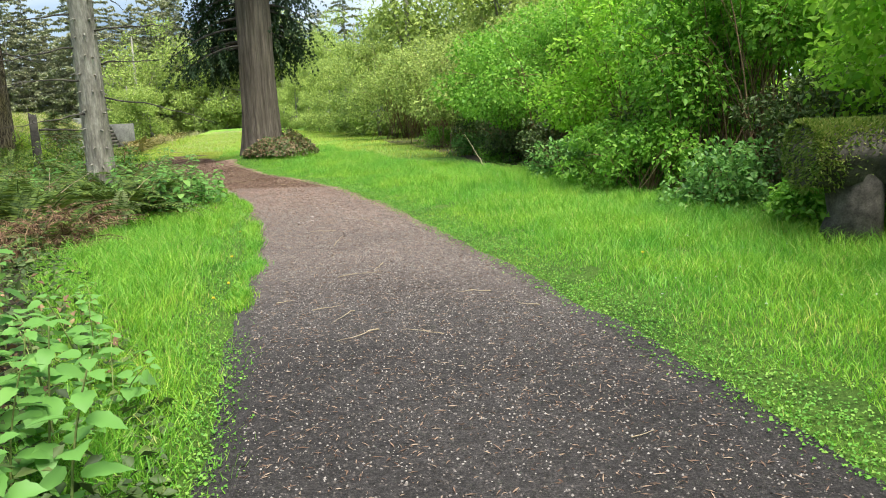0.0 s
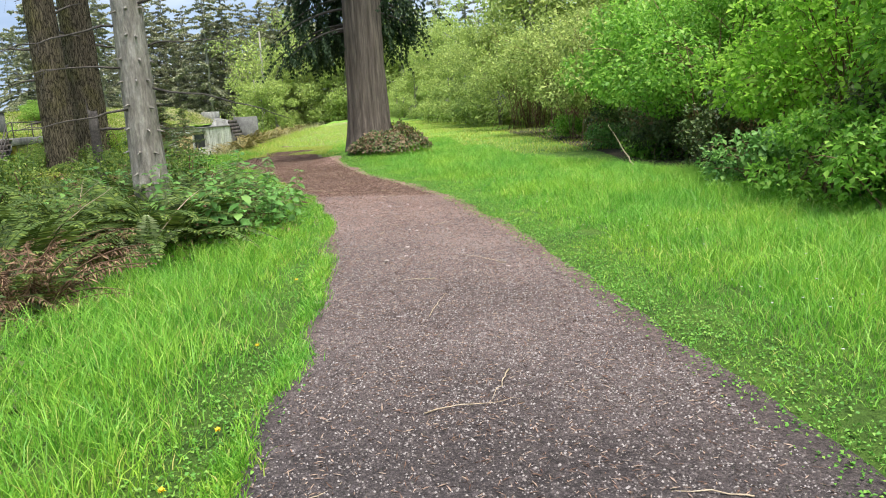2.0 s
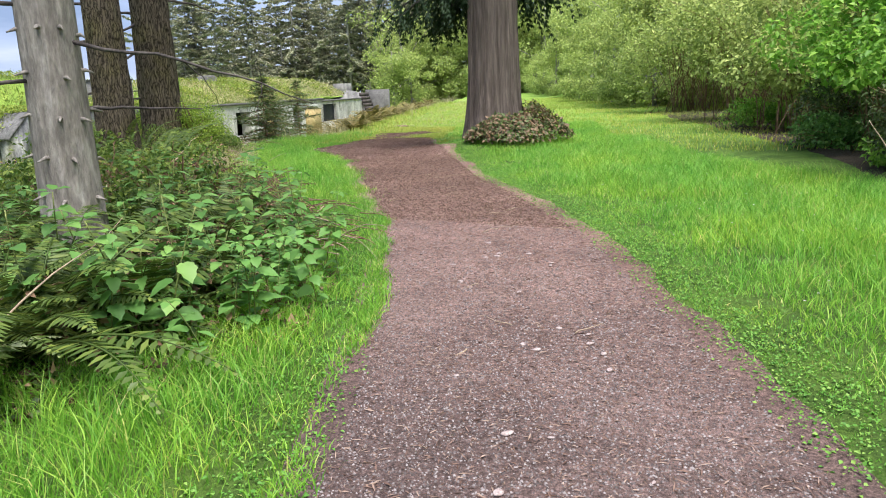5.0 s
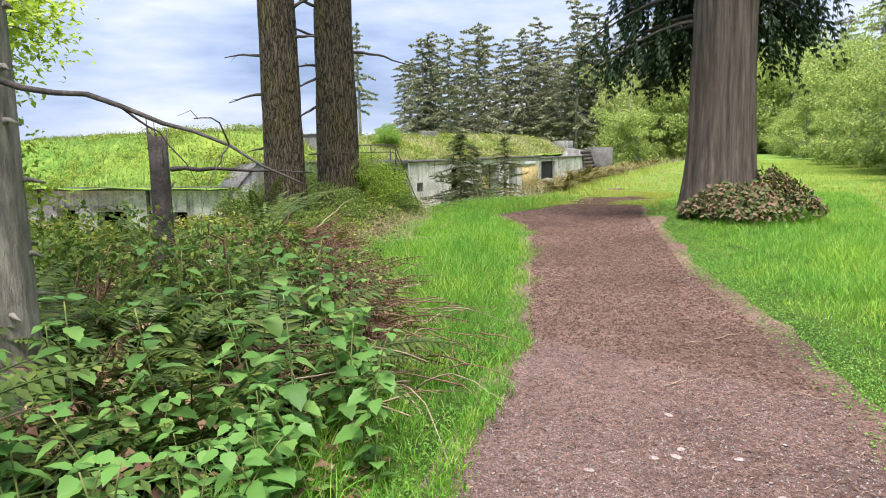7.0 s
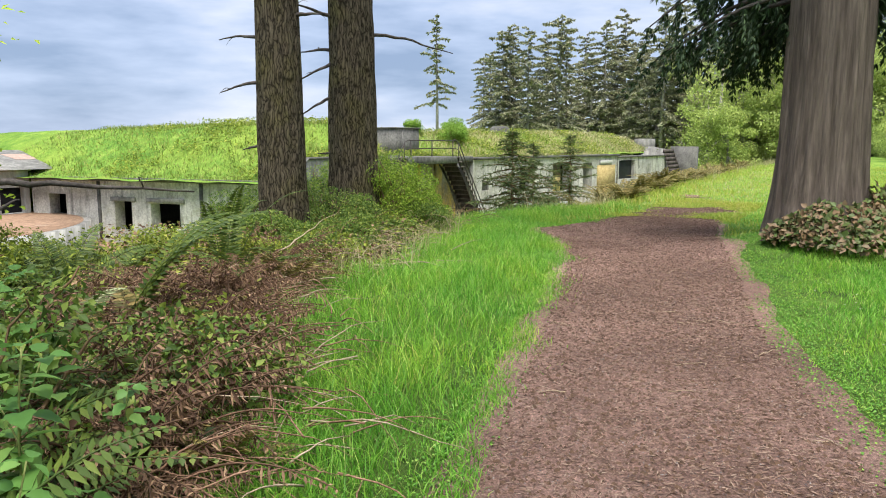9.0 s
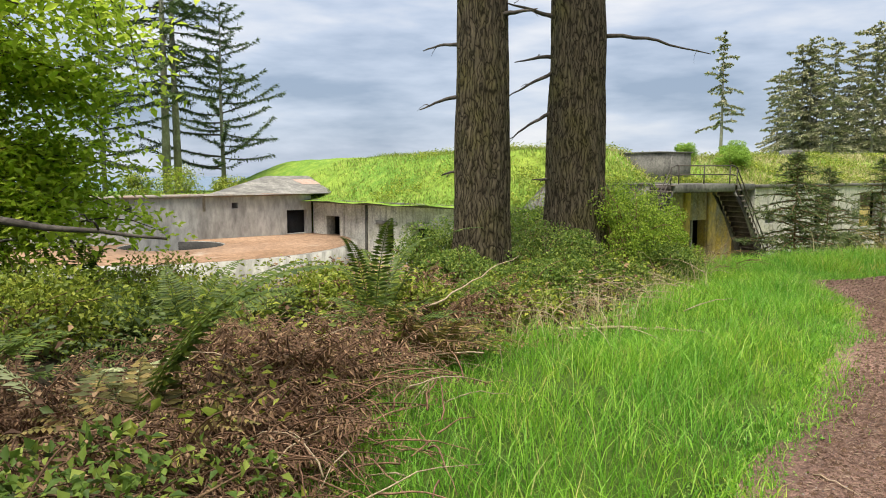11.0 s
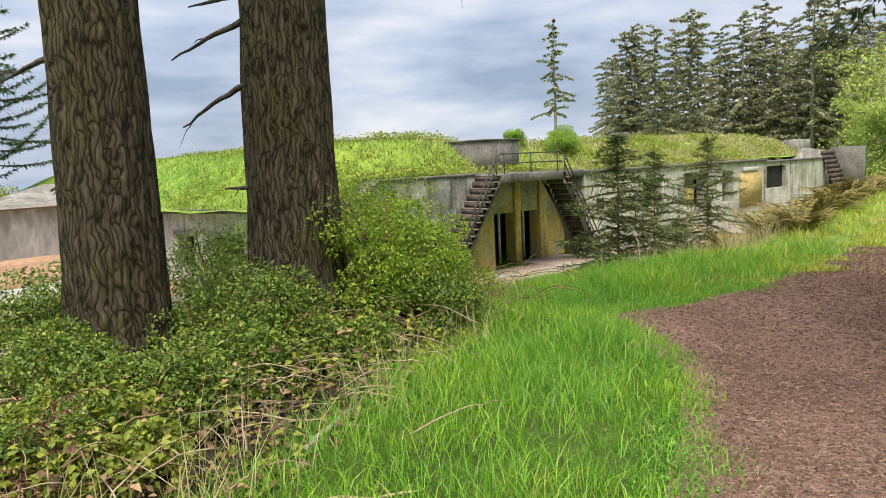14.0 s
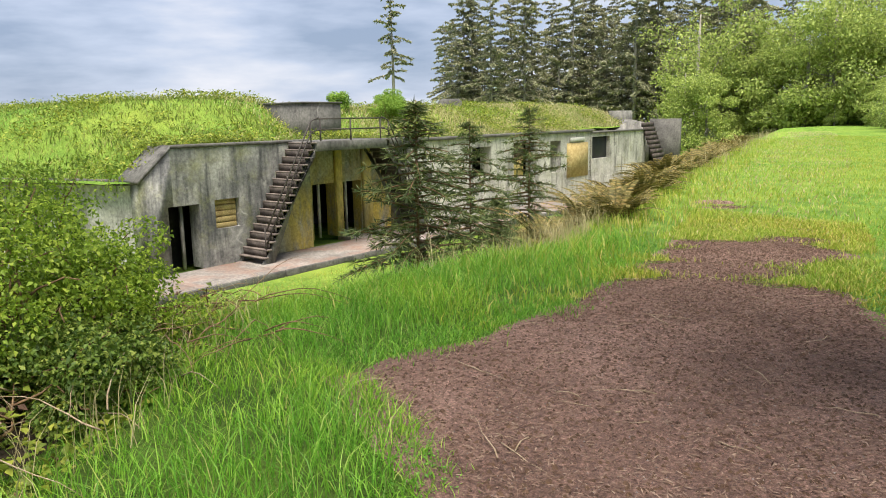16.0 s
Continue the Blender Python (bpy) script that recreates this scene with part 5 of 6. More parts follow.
def branchy_tree():
    """Broadleaf tree that hangs over the undergrowth."""
    T = base("broadleaf_tree", *place(-13.5, 10.4), "leafy broadleaf tree overhanging the undergrowth", "tree")
    trunk("trunk", 6, 0.36, 0.12, M_firbark, T, 0.08, seed=14, lean=(0.01, 0.01), sides=40, rows=70)
    rng = np.random.default_rng(31)
    P, wood = [], []
    for k in range(50):
        z = 0.9 + 4.3 * k / 50
        a = rng.uniform(0, 6.283)
        if z < 3.4 and abs(a - 0.55) < 0.6:
            a += 1.5
        w = np.array([math.cos(a), math.sin(a), rng.uniform(-0.12, 0.22)])
        p, r = limb((0, 0, z), w, rng.uniform(1.3, 2.7) * (0.62 if math.sin(a) > 0.25 and z < 2.3 else 1.0), 0.04, 0.18, 0.10, 12, 300 + k)
        wood.append(tube(p, r, 5))
        P.append(p[3:])
        for q in range(5):
            i = int(rng.integers(4, 12))
            p2, r2 = limb(p[i], w + rng.normal(0, 0.8, 3) * [1, 1, 0.6], rng.uniform(0.5, 1.2), 0.012, 0.3, 0.12, 8, 700 + 9 * k + q)
            wood.append(tube(p2, r2, 4))
            P.append(p2)
    P = np.concatenate(P)
    n = 50000
    c = P[rng.integers(0, len(P), n)] + rng.normal(0, 0.2, (n, 3)) * [1, 1, 0.6]
    ln = rng.uniform(0.055, 0.135, n)
    mesh("crown", *leaves(c, rng.normal(0, 1, (n, 3)) * [1, 1, 0.4] - [0, 0, 0.25], rng.normal(0, 0.3, (n, 3)) + [0, 0, 1], ln, ln * 0.62), M_maple, T)
    tangle(join(wood), M_deadwood, T)


branchy_tree()


# ---- young conifers on the bank ----
def sapling(x, y, h, seed):
    T = base("young_conifer", *place(x, y), "young conifer with feathery dark green branches", "young conifer", "young conifers on the bank")
    rng = np.random.default_rng(seed)
    mesh("trunk", *tube([(0, 0, -0.1), (0.01, 0, h * 0.5), (0, 0.02, h)], [0.035, 0.02, 0.005], 6), M_cane, T)
    crown, wood = crown_conifer(h * 0.98, 0.12, 0.36 * h + 0.35, 100, 0.16, rng, per=17, droop=0.2, top=0.05, wide=0.12)
    mesh("crown", *crown, M_sapling, T)
    tangle(wood, M_cane, T)


for k, (x, y, h) in enumerate([(-17.2, 24.9, 3.1), (-20.2, 28.7, 4.1), (-21.4, 31.8, 4.2), (-19.4, 26.4, 1.9), (-20.9, 30.2, 2.3)]):
    sapling(x, y, h, 500 + k)


# ---- woods ----
def far_conifer(seed, h, c0, radius, count, label, material, size=0.5, per=20, droop=0.2, top=0.3, wide=0.5):
    T = base("conifer", 0, 0, 0, label, "conifer tree", "woods beyond the bunker")
    rng = np.random.default_rng(seed)
    mesh("trunk", *tube([(0, 0, -1), (0.1, 0, h * 0.5), (0, 0.1, h * 0.99)], [0.012 * h + 0.05, 0.008 * h, 0.02], 8), M_alder, T, smooth=True)
    crown, wood = crown_conifer(h, c0, radius, count, size, rng, per=per, droop=droop, top=top, wide=wide, span=(0.15, 1.4))
    mesh("crown", *crown, material, T)
    tangle(wood, M_deadwood, T)
    return T


def far_broadleaf(seed, h, r, label, material, n=9000, size=0.29):
    T = base("broadleaf_tree", 0, 0, 0, label, "tree", "woods beyond the verge")
    rng = np.random.default_rng(seed)
    m = 34
    d = unit(rng.normal(0, 1, (m, 3)))
    centres = d * (rng.random((m, 1)) ** 0.5) * [r, r, h * 0.5] + [0, 0, h * 0.47]
    centres[:9] = np.c_[rng.uniform(-0.75 * r, 0.75 * r, (9, 2)), rng.uniform(0.05, 0.2, 9) * h]
    radii = rng.uniform(0.16, 0.30, (m, 1)) * h * 0.6 * np.ones((1, 3))
    mesh("crown", *leaf_cloud(centres, radii, n, size, rng, 0.6, 0.6), material, T)
    wood = [tube([(0, 0, -0.5), (0.1, 0.1, h * 0.4), (0, 0.2, h * 0.8)], [0.02 * h, 0.012 * h, 0.004 * h], 7)]
    for c in centres[:14]:
        wood.append(tube([(0, 0.05, h * 0.3), c * [0.5, 0.5, 0.85], c], [0.006 * h, 0.004 * h, 0.002 * h], 5))
    mesh("trunk", *join(wood), M_alder, T, smooth=True)
    return T


# Far conifers carry their haze in the needle colour.
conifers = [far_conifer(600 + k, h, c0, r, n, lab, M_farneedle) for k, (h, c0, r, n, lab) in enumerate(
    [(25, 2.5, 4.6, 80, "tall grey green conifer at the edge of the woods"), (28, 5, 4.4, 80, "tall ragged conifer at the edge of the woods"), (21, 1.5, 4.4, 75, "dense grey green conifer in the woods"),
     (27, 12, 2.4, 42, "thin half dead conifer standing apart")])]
conifers.append(far_conifer(604, 21, 5.5, 3.4, 64, "tall sparse wind swept pine behind the gun platform", M_needle, 0.36, 20, 0.05, 0.3, 0.2))
conifers.append(far_conifer(605, 11, 1.6, 3.0, 56, "short bushy pine behind the gun platform", M_needle, 0.36, 20, -0.1, 0.3, 0.2))
conifers.append(far_conifer(606, 14, 1.6, 4.4, 62, "spreading wind swept pine behind the gun platform", M_needle, 0.36, 20, -0.2, 0.25, 0.2))
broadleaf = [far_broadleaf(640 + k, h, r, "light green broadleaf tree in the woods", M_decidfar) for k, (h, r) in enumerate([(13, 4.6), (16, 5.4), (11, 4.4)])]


def put(kinds, spots, seed, tall=(0.8, 1.15)):
    g = np.random.default_rng(seed)
    for k, (x, y) in enumerate(spots):
        kind = kinds[k % len(kinds)]
        s = g.uniform(*tall)
        copy_thing(kind, pose(x, y, float(height(x, y)), 0, 0, g.uniform(0, 360)) @ Matrix.Diagonal((s, s, s, 1)))


def polar(cx, cy, yaw, far):
    """A spot by bearing (degrees to the left of +y) and distance from a point of the walk."""
    return cx - far * math.sin(radians(yaw)), cy + far * math.cos(radians(yaw))


g_wood = np.random.default_rng(77)
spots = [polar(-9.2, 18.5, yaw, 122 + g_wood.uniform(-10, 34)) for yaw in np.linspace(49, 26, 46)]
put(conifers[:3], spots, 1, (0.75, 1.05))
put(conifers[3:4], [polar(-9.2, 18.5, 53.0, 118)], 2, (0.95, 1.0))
put(broadleaf, [polar(-9.2, 18.5, yaw, 104 + g_wood.uniform(-10, 14)) for yaw in np.linspace(31, 16, 20)], 3, (0.9, 1.5))
put(broadleaf[2:], [polar(-9.2, 18.5, yaw, 100 + g_wood.uniform(-6, 6)) for yaw in np.linspace(30, 18, 16)], 31, (0.3, 0.5))
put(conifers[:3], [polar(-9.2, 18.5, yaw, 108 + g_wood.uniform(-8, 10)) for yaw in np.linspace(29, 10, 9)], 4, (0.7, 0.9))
# woods behind the shrubs
put(broadleaf, [(-6 + g_wood.uniform(-2, 2), 46), (-3, 52), (1, 47), (-12, 62), (-18, 74), (-24, 84), (-30, 96), (-38, 108), (-4, 64), (-10, 78), (4, 58), (8, 40), (12, 30), (13, 20), (14, 9), (14, 0), (-52, 138), (-62, 150),
                (-46, 128), (-70, 158), (-34, 122), (6, 30), (10, 50), (-1, 40), (12, -8), (6, -18), (-14, -16), (-22, -8)], 5, (0.8, 1.2))
put(conifers[:3], [(3, 62), (-2, 74), (10, 44), (15, 36), (17, 14), (-8, 90), (18, 2), (9, 24), (8, -14), (-4, -22), (-18, -18), (-28, -12)], 6, (0.7, 0.95))
put([broadleaf[2]], [(-9.5, 45), (-11.5, 49), (-14, 54), (-17, 60), (-20, 66.5), (-6.5, 41.5), (-23, 73), (-27, 81), (-32, 91), (-37, 102), (-43, 114), (-50, 125), (-57, 134), (-66, 140), (-4, 44), (-2, 48)], 9, (0.4, 0.62))
# wind swept pines behind the gun platform
put([conifers[5], conifers[4], conifers[4], conifers[6]], [(-55.0, 6.6), (-55.8, 10.2), (-56.4, 10.9), (-58, 13.8)], 7, (0.9, 1.05))
for k, t in enumerate(conifers + broadleaf):
    x, y = polar(0, 0, 32 + 1.3 * k, 170 + 3 * k)
    t.matrix_basis = pose(x, y, float(height(x, y)))
# bushes round the emplacement and on the roof
for k, (x, y, r, h, dz) in enumerate([(-50.0, 11.2, 1.5, 1.6, 0), (-51, 9.0, 1.3, 1.2, 0), (-52, 14, 1.2, 1.0, 0), (-47.5, 5.0, 1.2, 0.8, 0)]):
    shrub("bank_bush", x, y, r, h, 2200, 0.13, M_bramble, 120 + k, "dark green bush behind the concrete breast wall", "bush", "bushes behind the breast wall", 8, 0.1)
for k, (a, b, r, h) in enumerate([(14.9, 3.6, 0.85, 1.1), (15.9, 4.2, 0.9, 1.2), (13.9, 6.0, 0.7, 0.9)]):
    p = FM @ Vector((a, b, 0))
    z = float(roof_height(np.array(a), np.array(b)))
    shrub("roof_bush", p.x, p.y, r, h, 5200, 0.075, M_decid, 140 + k, "leafy green bush growing on the bunker roof", "bush", "bushes on the roof", 8, 0.1, dz=z - float(height(p.x, p.y)))


# ---- undergrowth ----
EDGE_Y = [-6, 0.9, 3.2, 4.9, 6.4, 7.6, 8.7, 9.6, 10.7, 11.6, 12.5, 13.2, 14.2, 15.3, 16.8, 17.8, 19.2, 20.7, 21.6, 24]
EDGE_X = [1.6, -0.44, -1.6, -2.9, -4.0, -4.8, -5.2, -4.75, -4.65, -5.1, -6.0, -6.8, -8.4, -10.6, -10.9, -11.7, -12.9, -14.5, -15.4, -16.3]


def in_edge(y):
    return np.interp(y, EDGE_Y, EDGE_X)


def serrated(length, width):
    """Outline of one nettle leaf along +x, folded at its rib; toothed edge."""
    s = np.linspace(0, 1, 8)
    w = width * np.sin(np.pi * np.clip(s * 0.93 + 0.07, 0, 1) ** 0.75) * 0.5
    tooth = 1 + 0.10 * np.where(np.arange(8) % 2, 1, -1)
    rib = np.stack([s * length, 0 * s, -0.25 * length * s ** 2], 1)
    lft = rib + np.stack([0.05 * length * tooth - 0.05 * length, w * tooth, 0.22 * w], 1)
    rgt = rib + np.stack([0.05 * length * tooth - 0.05 * length, -w * tooth, 0.22 * w], 1)
    v = np.concatenate([rib, lft, rgt])
    i = np.arange(7)
    return v, [np.concatenate([np.stack([i, i + 1, 9 + i, 8 + i], 1), np.stack([i + 1, i, 16 + i, 17 + i], 1)])]


def nettle(seed, h, single=False):
    N = base("nettle", 0, 0, 0, "fresh green nettle with broad toothed leaves", "nettle", "nettle patch")
    rng = np.random.default_rng(seed)
    bend = rng.normal(0, 0.08, 2)
    z = np.linspace(0, 1, 7)
    stem = np.stack([bend[0] * z ** 2, bend[1] * z ** 2, z * h], 1)
    mesh("stem", *tube(np.vstack([[[0, 0, -0.06]], stem]), [0.006, 0.003], 5), M_stem, N)
    pieces = []
    tiers = int(h / 0.085)
    for k in range(tiers):
        f = (k + 1) / tiers
        foot = np.array([bend[0] * f ** 2, bend[1] * f ** 2, f * h])
        size = 0.10 * (0.55 + 0.75 * math.sin(math.pi * min(f * 0.8 + 0.12, 1)))
        for q in range(2 if k < tiers - 1 else 4):
            a = k * 1.571 + q * (3.1416 if k < tiers - 1 else 1.571) + rng.uniform(-0.4, 0.4)
            v, f4 = serrated(size * rng.uniform(0.8, 1.15), size * rng.uniform(0.62, 0.8))
            m = Matrix.Translation(foot) @ Matrix.Rotation(a, 4, "Z") @ Matrix.Rotation(rng.uniform(-0.35, 0.35), 4, "Y") @ Matrix.Rotation(rng.normal(0, 0.2), 4, "X") @ Matrix.Translation((0.025, 0, 0))
            R = np.array(m)
            pieces.append((v @ R[:3, :3].T + R[:3, 3], f4))
    if single:
        for piece in pieces:
            mesh("leaf", *piece, M_nettle, N)
    else:
        mesh("foliage", *join(pieces), M_nettle, N)
    return N


def frond(length, rng, arch, pinna, n=26, curl=0.06, wide=0.031, hang=0.12):
    """One frond rising along +x: rib tube and leaflets in pairs."""
    s = np.linspace(0, 1, n)
    sway = rng.normal(0, 0.25) if curl > 0.2 else 0.0
    rib = np.stack([length * (s * math.cos(arch) + 0.15 * s ** 2), 0.04 * length * np.sin(2 * s + rng.uniform(0, 6)) + sway * length * s ** 2, length * (s * math.sin(arch) - 0.42 * s ** 2.4)], 1)
    d = unit(np.gradient(rib, axis=0))
    side = unit(np.cross(d, [0, 0, 1.0]))
    k = np.arange(2, n)
    ln = pinna * np.sin(np.pi * (0.12 + 0.88 * s[k]) ** 0.8) + 0.012
    parts = []
    for sg in (1, -1):
        w = side[k] * sg + d[k] * 0.35 + rng.normal(0, curl, (len(k), 3)) - [0, 0, hang]
        parts.append(leaves(rib[k], w, np.cross(side[k], d[k]), ln, np.full(len(k), length * wide), 0.1))
    parts.append(tube(rib, [0.006, 0.002], 4))
    return join(parts)


def fern(name, seed, count, length, material, label, category, arch=(0.6, 1.15), pinna=0.11, group="", curl=0.06, wide=0.031, hang=0.12, toward=None, n=26):
    F = base(name, 0, 0, 0, label, category, group)
    rng = np.random.default_rng(seed)
    for k in range(count):
        v, f = frond(length * rng.uniform(0.7, 1.15), rng, rng.uniform(*arch), pinna, n, curl, wide, hang)
        a = k * 6.283 / count + rng.uniform(-0.3, 0.3) if toward is None else toward + rng.normal(0, 0.35)
        R = np.array(Matrix.Rotation(a, 3, "Z"))
        mesh("frond", v @ R.T, f, material, F)
    return F


def scatter(kinds, spots, seed, size=(0.85, 1.2), sink=0.02, tilt=8):
    g = np.random.default_rng(seed)
    for k, (x, y) in enumerate(spots):
        s = g.uniform(*size)
        m = pose(x, y, float(height(x, y)) - sink, g.normal(0, tilt), g.normal(0, tilt), g.uniform(0, 360)) @ Matrix.Diagonal((s, s, s, 1))
        if k < len(kinds):
            kinds[k].matrix_basis = m
        else:
            copy_thing(kinds[k % len(kinds)], m)


def zone(n, y0, y1, near, far, seed, gap=0.0):
    """n spots left of the verge's edge, between near and far metres from it."""
    g = np.random.default_rng(seed)
    y = g.uniform(y0, y1, n)
    return [(float(in_edge(v) - g.uniform(near, far)), float(v)) for v in y]


nettles = [nettle(20 + k, h) for k, h in enumerate((0.55, 0.7, 0.8, 0.9, 0.62))]
scatter(nettles, zone(150, 9.2, 12.6, 0.0, 2.6, 1) + zone(45, 0.6, 4.4, 0.4, 1.9, 2), 11, (0.66, 1.08))
front_nettles = [nettle(26 + k, h, True) for k, h in enumerate((0.5, 0.6, 0.72))]
scatter(front_nettles, zone(20, 9.6, 12.3, -0.2, 0.6, 3) + zone(26, 0.6, 4.2, 0.0, 0.7, 24), 18, (0.7, 1.1))
ferns = [fern("sword_fern", 30 + k, 17, 0.9, M_fern, "arching dark green sword fern", "fern", (0.7, 1.3), 0.11, "ferns in the undergrowth", 0.07, 0.021, 0.12, None, 34) for k in range(3)]
scatter(ferns, zone(28, 6.8, 9.6, 0.3, 2.8, 4) + zone(16, 9.6, 12.4, 0.2, 2.4, 26) + [(-11.6, 13.4), (-12.3, 14.0), (-12.0, 12.8)] + [(-10.95, 15.0), (-9.9, 12.2), (-7.2, 9.8), (-7.9, 10.6), (-7.0, 11.2), (-8.4, 11.2), (-6.7, 9.4), (-7.4, 12.4), (-6.9, 12.0), (-7.6, 9.2), (-8.8, 10.2)]
        , 12, (0.8, 1.35))
bankferns = [fern("sword_fern", 33 + k, 24, 1.0, M_brownfern, "large browning sword fern on the bank", "fern", (0.75, 1.35), 0.12, "ferns along the bank") for k in range(3)]
scatter([copy_thing(f, f.matrix_basis) for f in bankferns], [(-8.7, 13.3), (-9.3, 13.9), (-8.2, 12.6), (-10.3, 15.2), (-9.3, 12.9), (-10.2, 14.3), (-8.8, 12.3), (-7.6, 13.0), (-8.0, 13.3), (-7.0, 12.7), (-6.7, 13.0)], 17, (0.65, 0.92))
scatter(bankferns, [(-17.7, 28.6), (-18.0, 29.6), (-18.5, 30.9), (-17.3, 27.9), (-18.9, 32.2), (-19.6, 34.2), (-20.2, 35.4), (-20.8, 36.9), (-21.2, 38.2), (-20.0, 33.4), (-22.3, 40.6), (-23.2, 42.6), (-24.2, 44.8), (-25.6, 48), (-27, 51),
                    (-28.6, 54.5), (-30.4, 58), (-32, 62), (-18.3, 30.2), (-19.2, 33.0), (-20.5, 36.2), (-21.8, 39.6), (-16.9, 27.2)]
        + [(float(np.interp(v, CREST_Y, CREST_X)) - 0.5 - 0.9 * (k % 2), float(v)) for k, v in enumerate(np.arange(28.4, 56, 0.62))], 19, (0.8, 1.3), 0.05)
tallfern = fern("sword_fern", 37, 7, 1.75, M_fern, "tall upright dark sword fern", "fern", (1.2, 1.45), 0.11, "ferns in the undergrowth", 0.06, 0.016, 0.12, None, 40)
scatter([tallfern], [(-11.3, 14.97), (-13.6, 12.2)], 13, (0.9, 1.0), 0.0, 3)
arching = fern("sword_fern", 38, 4, 2.05, M_fern, "sword fern with a few long arching fronds", "fern", (1.1, 1.24), 0.15, "ferns in the undergrowth", 0.05, 0.018, 0.12, 1.57, 44)
arching.matrix_basis = pose(-8.95, 13.15, 0.1)
pale = fern("pale_fern", 39, 3, 0.95, M_palefern, "bleached pale fern frond leaning over grass", "fern", (1.0, 1.25), 0.10)
scatter([pale], [(-5.15, 8.75), (-9.2, 12.9)], 14, (1.1, 1.15))
deadferns = [fern("dead_fern", 44 + k, 20, 0.66, M_deadfern, "collapsed heap of brown dead fern", "dead fern", (0.5, 1.4), 0.07, "dead ferns in the undergrowth", 0.55, 0.013, 0.9, None, 34) for k in range(3)]
scatter(deadferns, zone(36, 12.2, 16.2, 0.45, 1.9, 6) + zone(22, 12.0, 14.2, 0.45, 1.2, 7) + zone(46, 11.2, 14.0, 0.7, 3.4, 28) + zone(8, 9.6, 12.0, 0.5, 2.2, 10) + zone(8, 6.2, 9.0, 0.1, 1.6, 8)
        + [(-17.5, 25.2), (-17.9, 26.2), (-18.2, 27.6), (-19.0, 32.2)], 15, (0.8, 1.3))

for k, (x, y, r, h) in enumerate([(-13.2, 16.3, 0.55, 0.5), (-14.4, 16.5, 0.65, 0.8), (-13.6, 17.7, 0.75, 0.75), (-14.2, 19.1, 0.8, 1.3), (-15.6, 19.7, 0.95, 1.65), (-15.2, 18.0, 0.85, 1.1), (-14.7, 20.05, 0.62, 0.9),
                                  (-13.7, 19.2, 0.6, 0.5), (-12.8, 17.5, 0.55, 0.4), (-12.3, 16.8, 0.6, 0.42), (-13.1, 18.3, 0.5, 0.36), (-13.8, 19.6, 0.5, 0.4), (-11.9, 16.1, 0.55, 0.36), (-16.2, 18.9, 0.9, 1.9)]):
    shrub("bramble_bush", x, y, r, h, 12000, 0.035, M_bush if k in (3, 4, 6, 13) else M_thorn, 160 + k, "dense green bramble bush round the fir trunks", "bush", "brambles round the firs", 34, 0.08)
for k, (x, y, r, h) in enumerate([(-7.6, 13.2, 0.7, 0.55), (-7.1, 12.1, 0.75, 0.95), (-7.5, 11.3, 0.8, 1.0), (-8.3, 10.4, 0.9, 1.05), (-9.8, 11.2, 0.9, 1.0), (-11.4, 12.2, 0.8, 0.65), (-8.2, 9.4, 1.0, 1.0), (-11.8, 16.4, 0.6, 0.4), (-12.2, 13.4, 0.7, 0.42), (-11.8, 15.4, 0.6, 0.36), (-12.6, 14.8, 0.7, 0.4), (-12.8, 11.9, 0.9, 0.6), (-13.8, 12.8, 0.8, 0.45), (-12.0, 10.6, 0.9, 0.9), (-14.4, 11.8, 1.0, 0.7)]):
    shrub("bramble_bush", x, y, r, h, 3600, 0.05, M_thorn if y < 13.4 and x > -10.5 else M_bramble, 180 + k, "loose green bramble among ferns and nettles", "bush", "brambles in the undergrowth", 24, 0.1)


def sticks(name, n, spots, length, seed, material, label, rise=0.35):
    rng = np.random.default_rng(seed)
    parts = []
    for k in range(n):
        x, y = spots[k % len(spots)]
        x, y = x + rng.normal(0, 0.35), y + rng.normal(0, 0.35)
        a = rng.uniform(0, 6.283)
        p, r = limb((x, y, float(height(x, y)) + rng.uniform(0, 0.25)), (math.cos(a), math.sin(a), rng.uniform(-0.05, rise * 2)), length * rng.uniform(0.5, 1.3), 0.006, 0.35, 0.10, 8, seed * 1000 + k)
        parts.append(tube(p, r, 4))
    return tagged(mesh(name, *join(parts), material), label, "brushwood", kind="stuff")


sticks("brushwood", 1500, zone(60, 12.2, 16.0, 0.3, 1.7, 25), 0.6, 9, M_redstem, "tangle of thin reddish dead bracken stems", 0.3)
sticks("brushwood", 700, zone(80, 11.8, 19.5, 0.1, 2.2, 21), 0.7, 5, M_twig, "tangle of dry tan stems in the undergrowth")
sticks("brushwood", 260, zone(50, 5.6, 9.4, 0.4, 2.6, 22), 0.9, 6, M_cane, "tangle of brown dead stems beside the spruce", 0.5)
sticks("brushwood", 120, [(-13.2, 17.6), (-13.7, 19.0), (-14.2, 20.2), (-12.8, 16.6), (-14.6, 20.8)], 0.9, 8, M_cane, "dry bramble canes below the firs", 0.5)


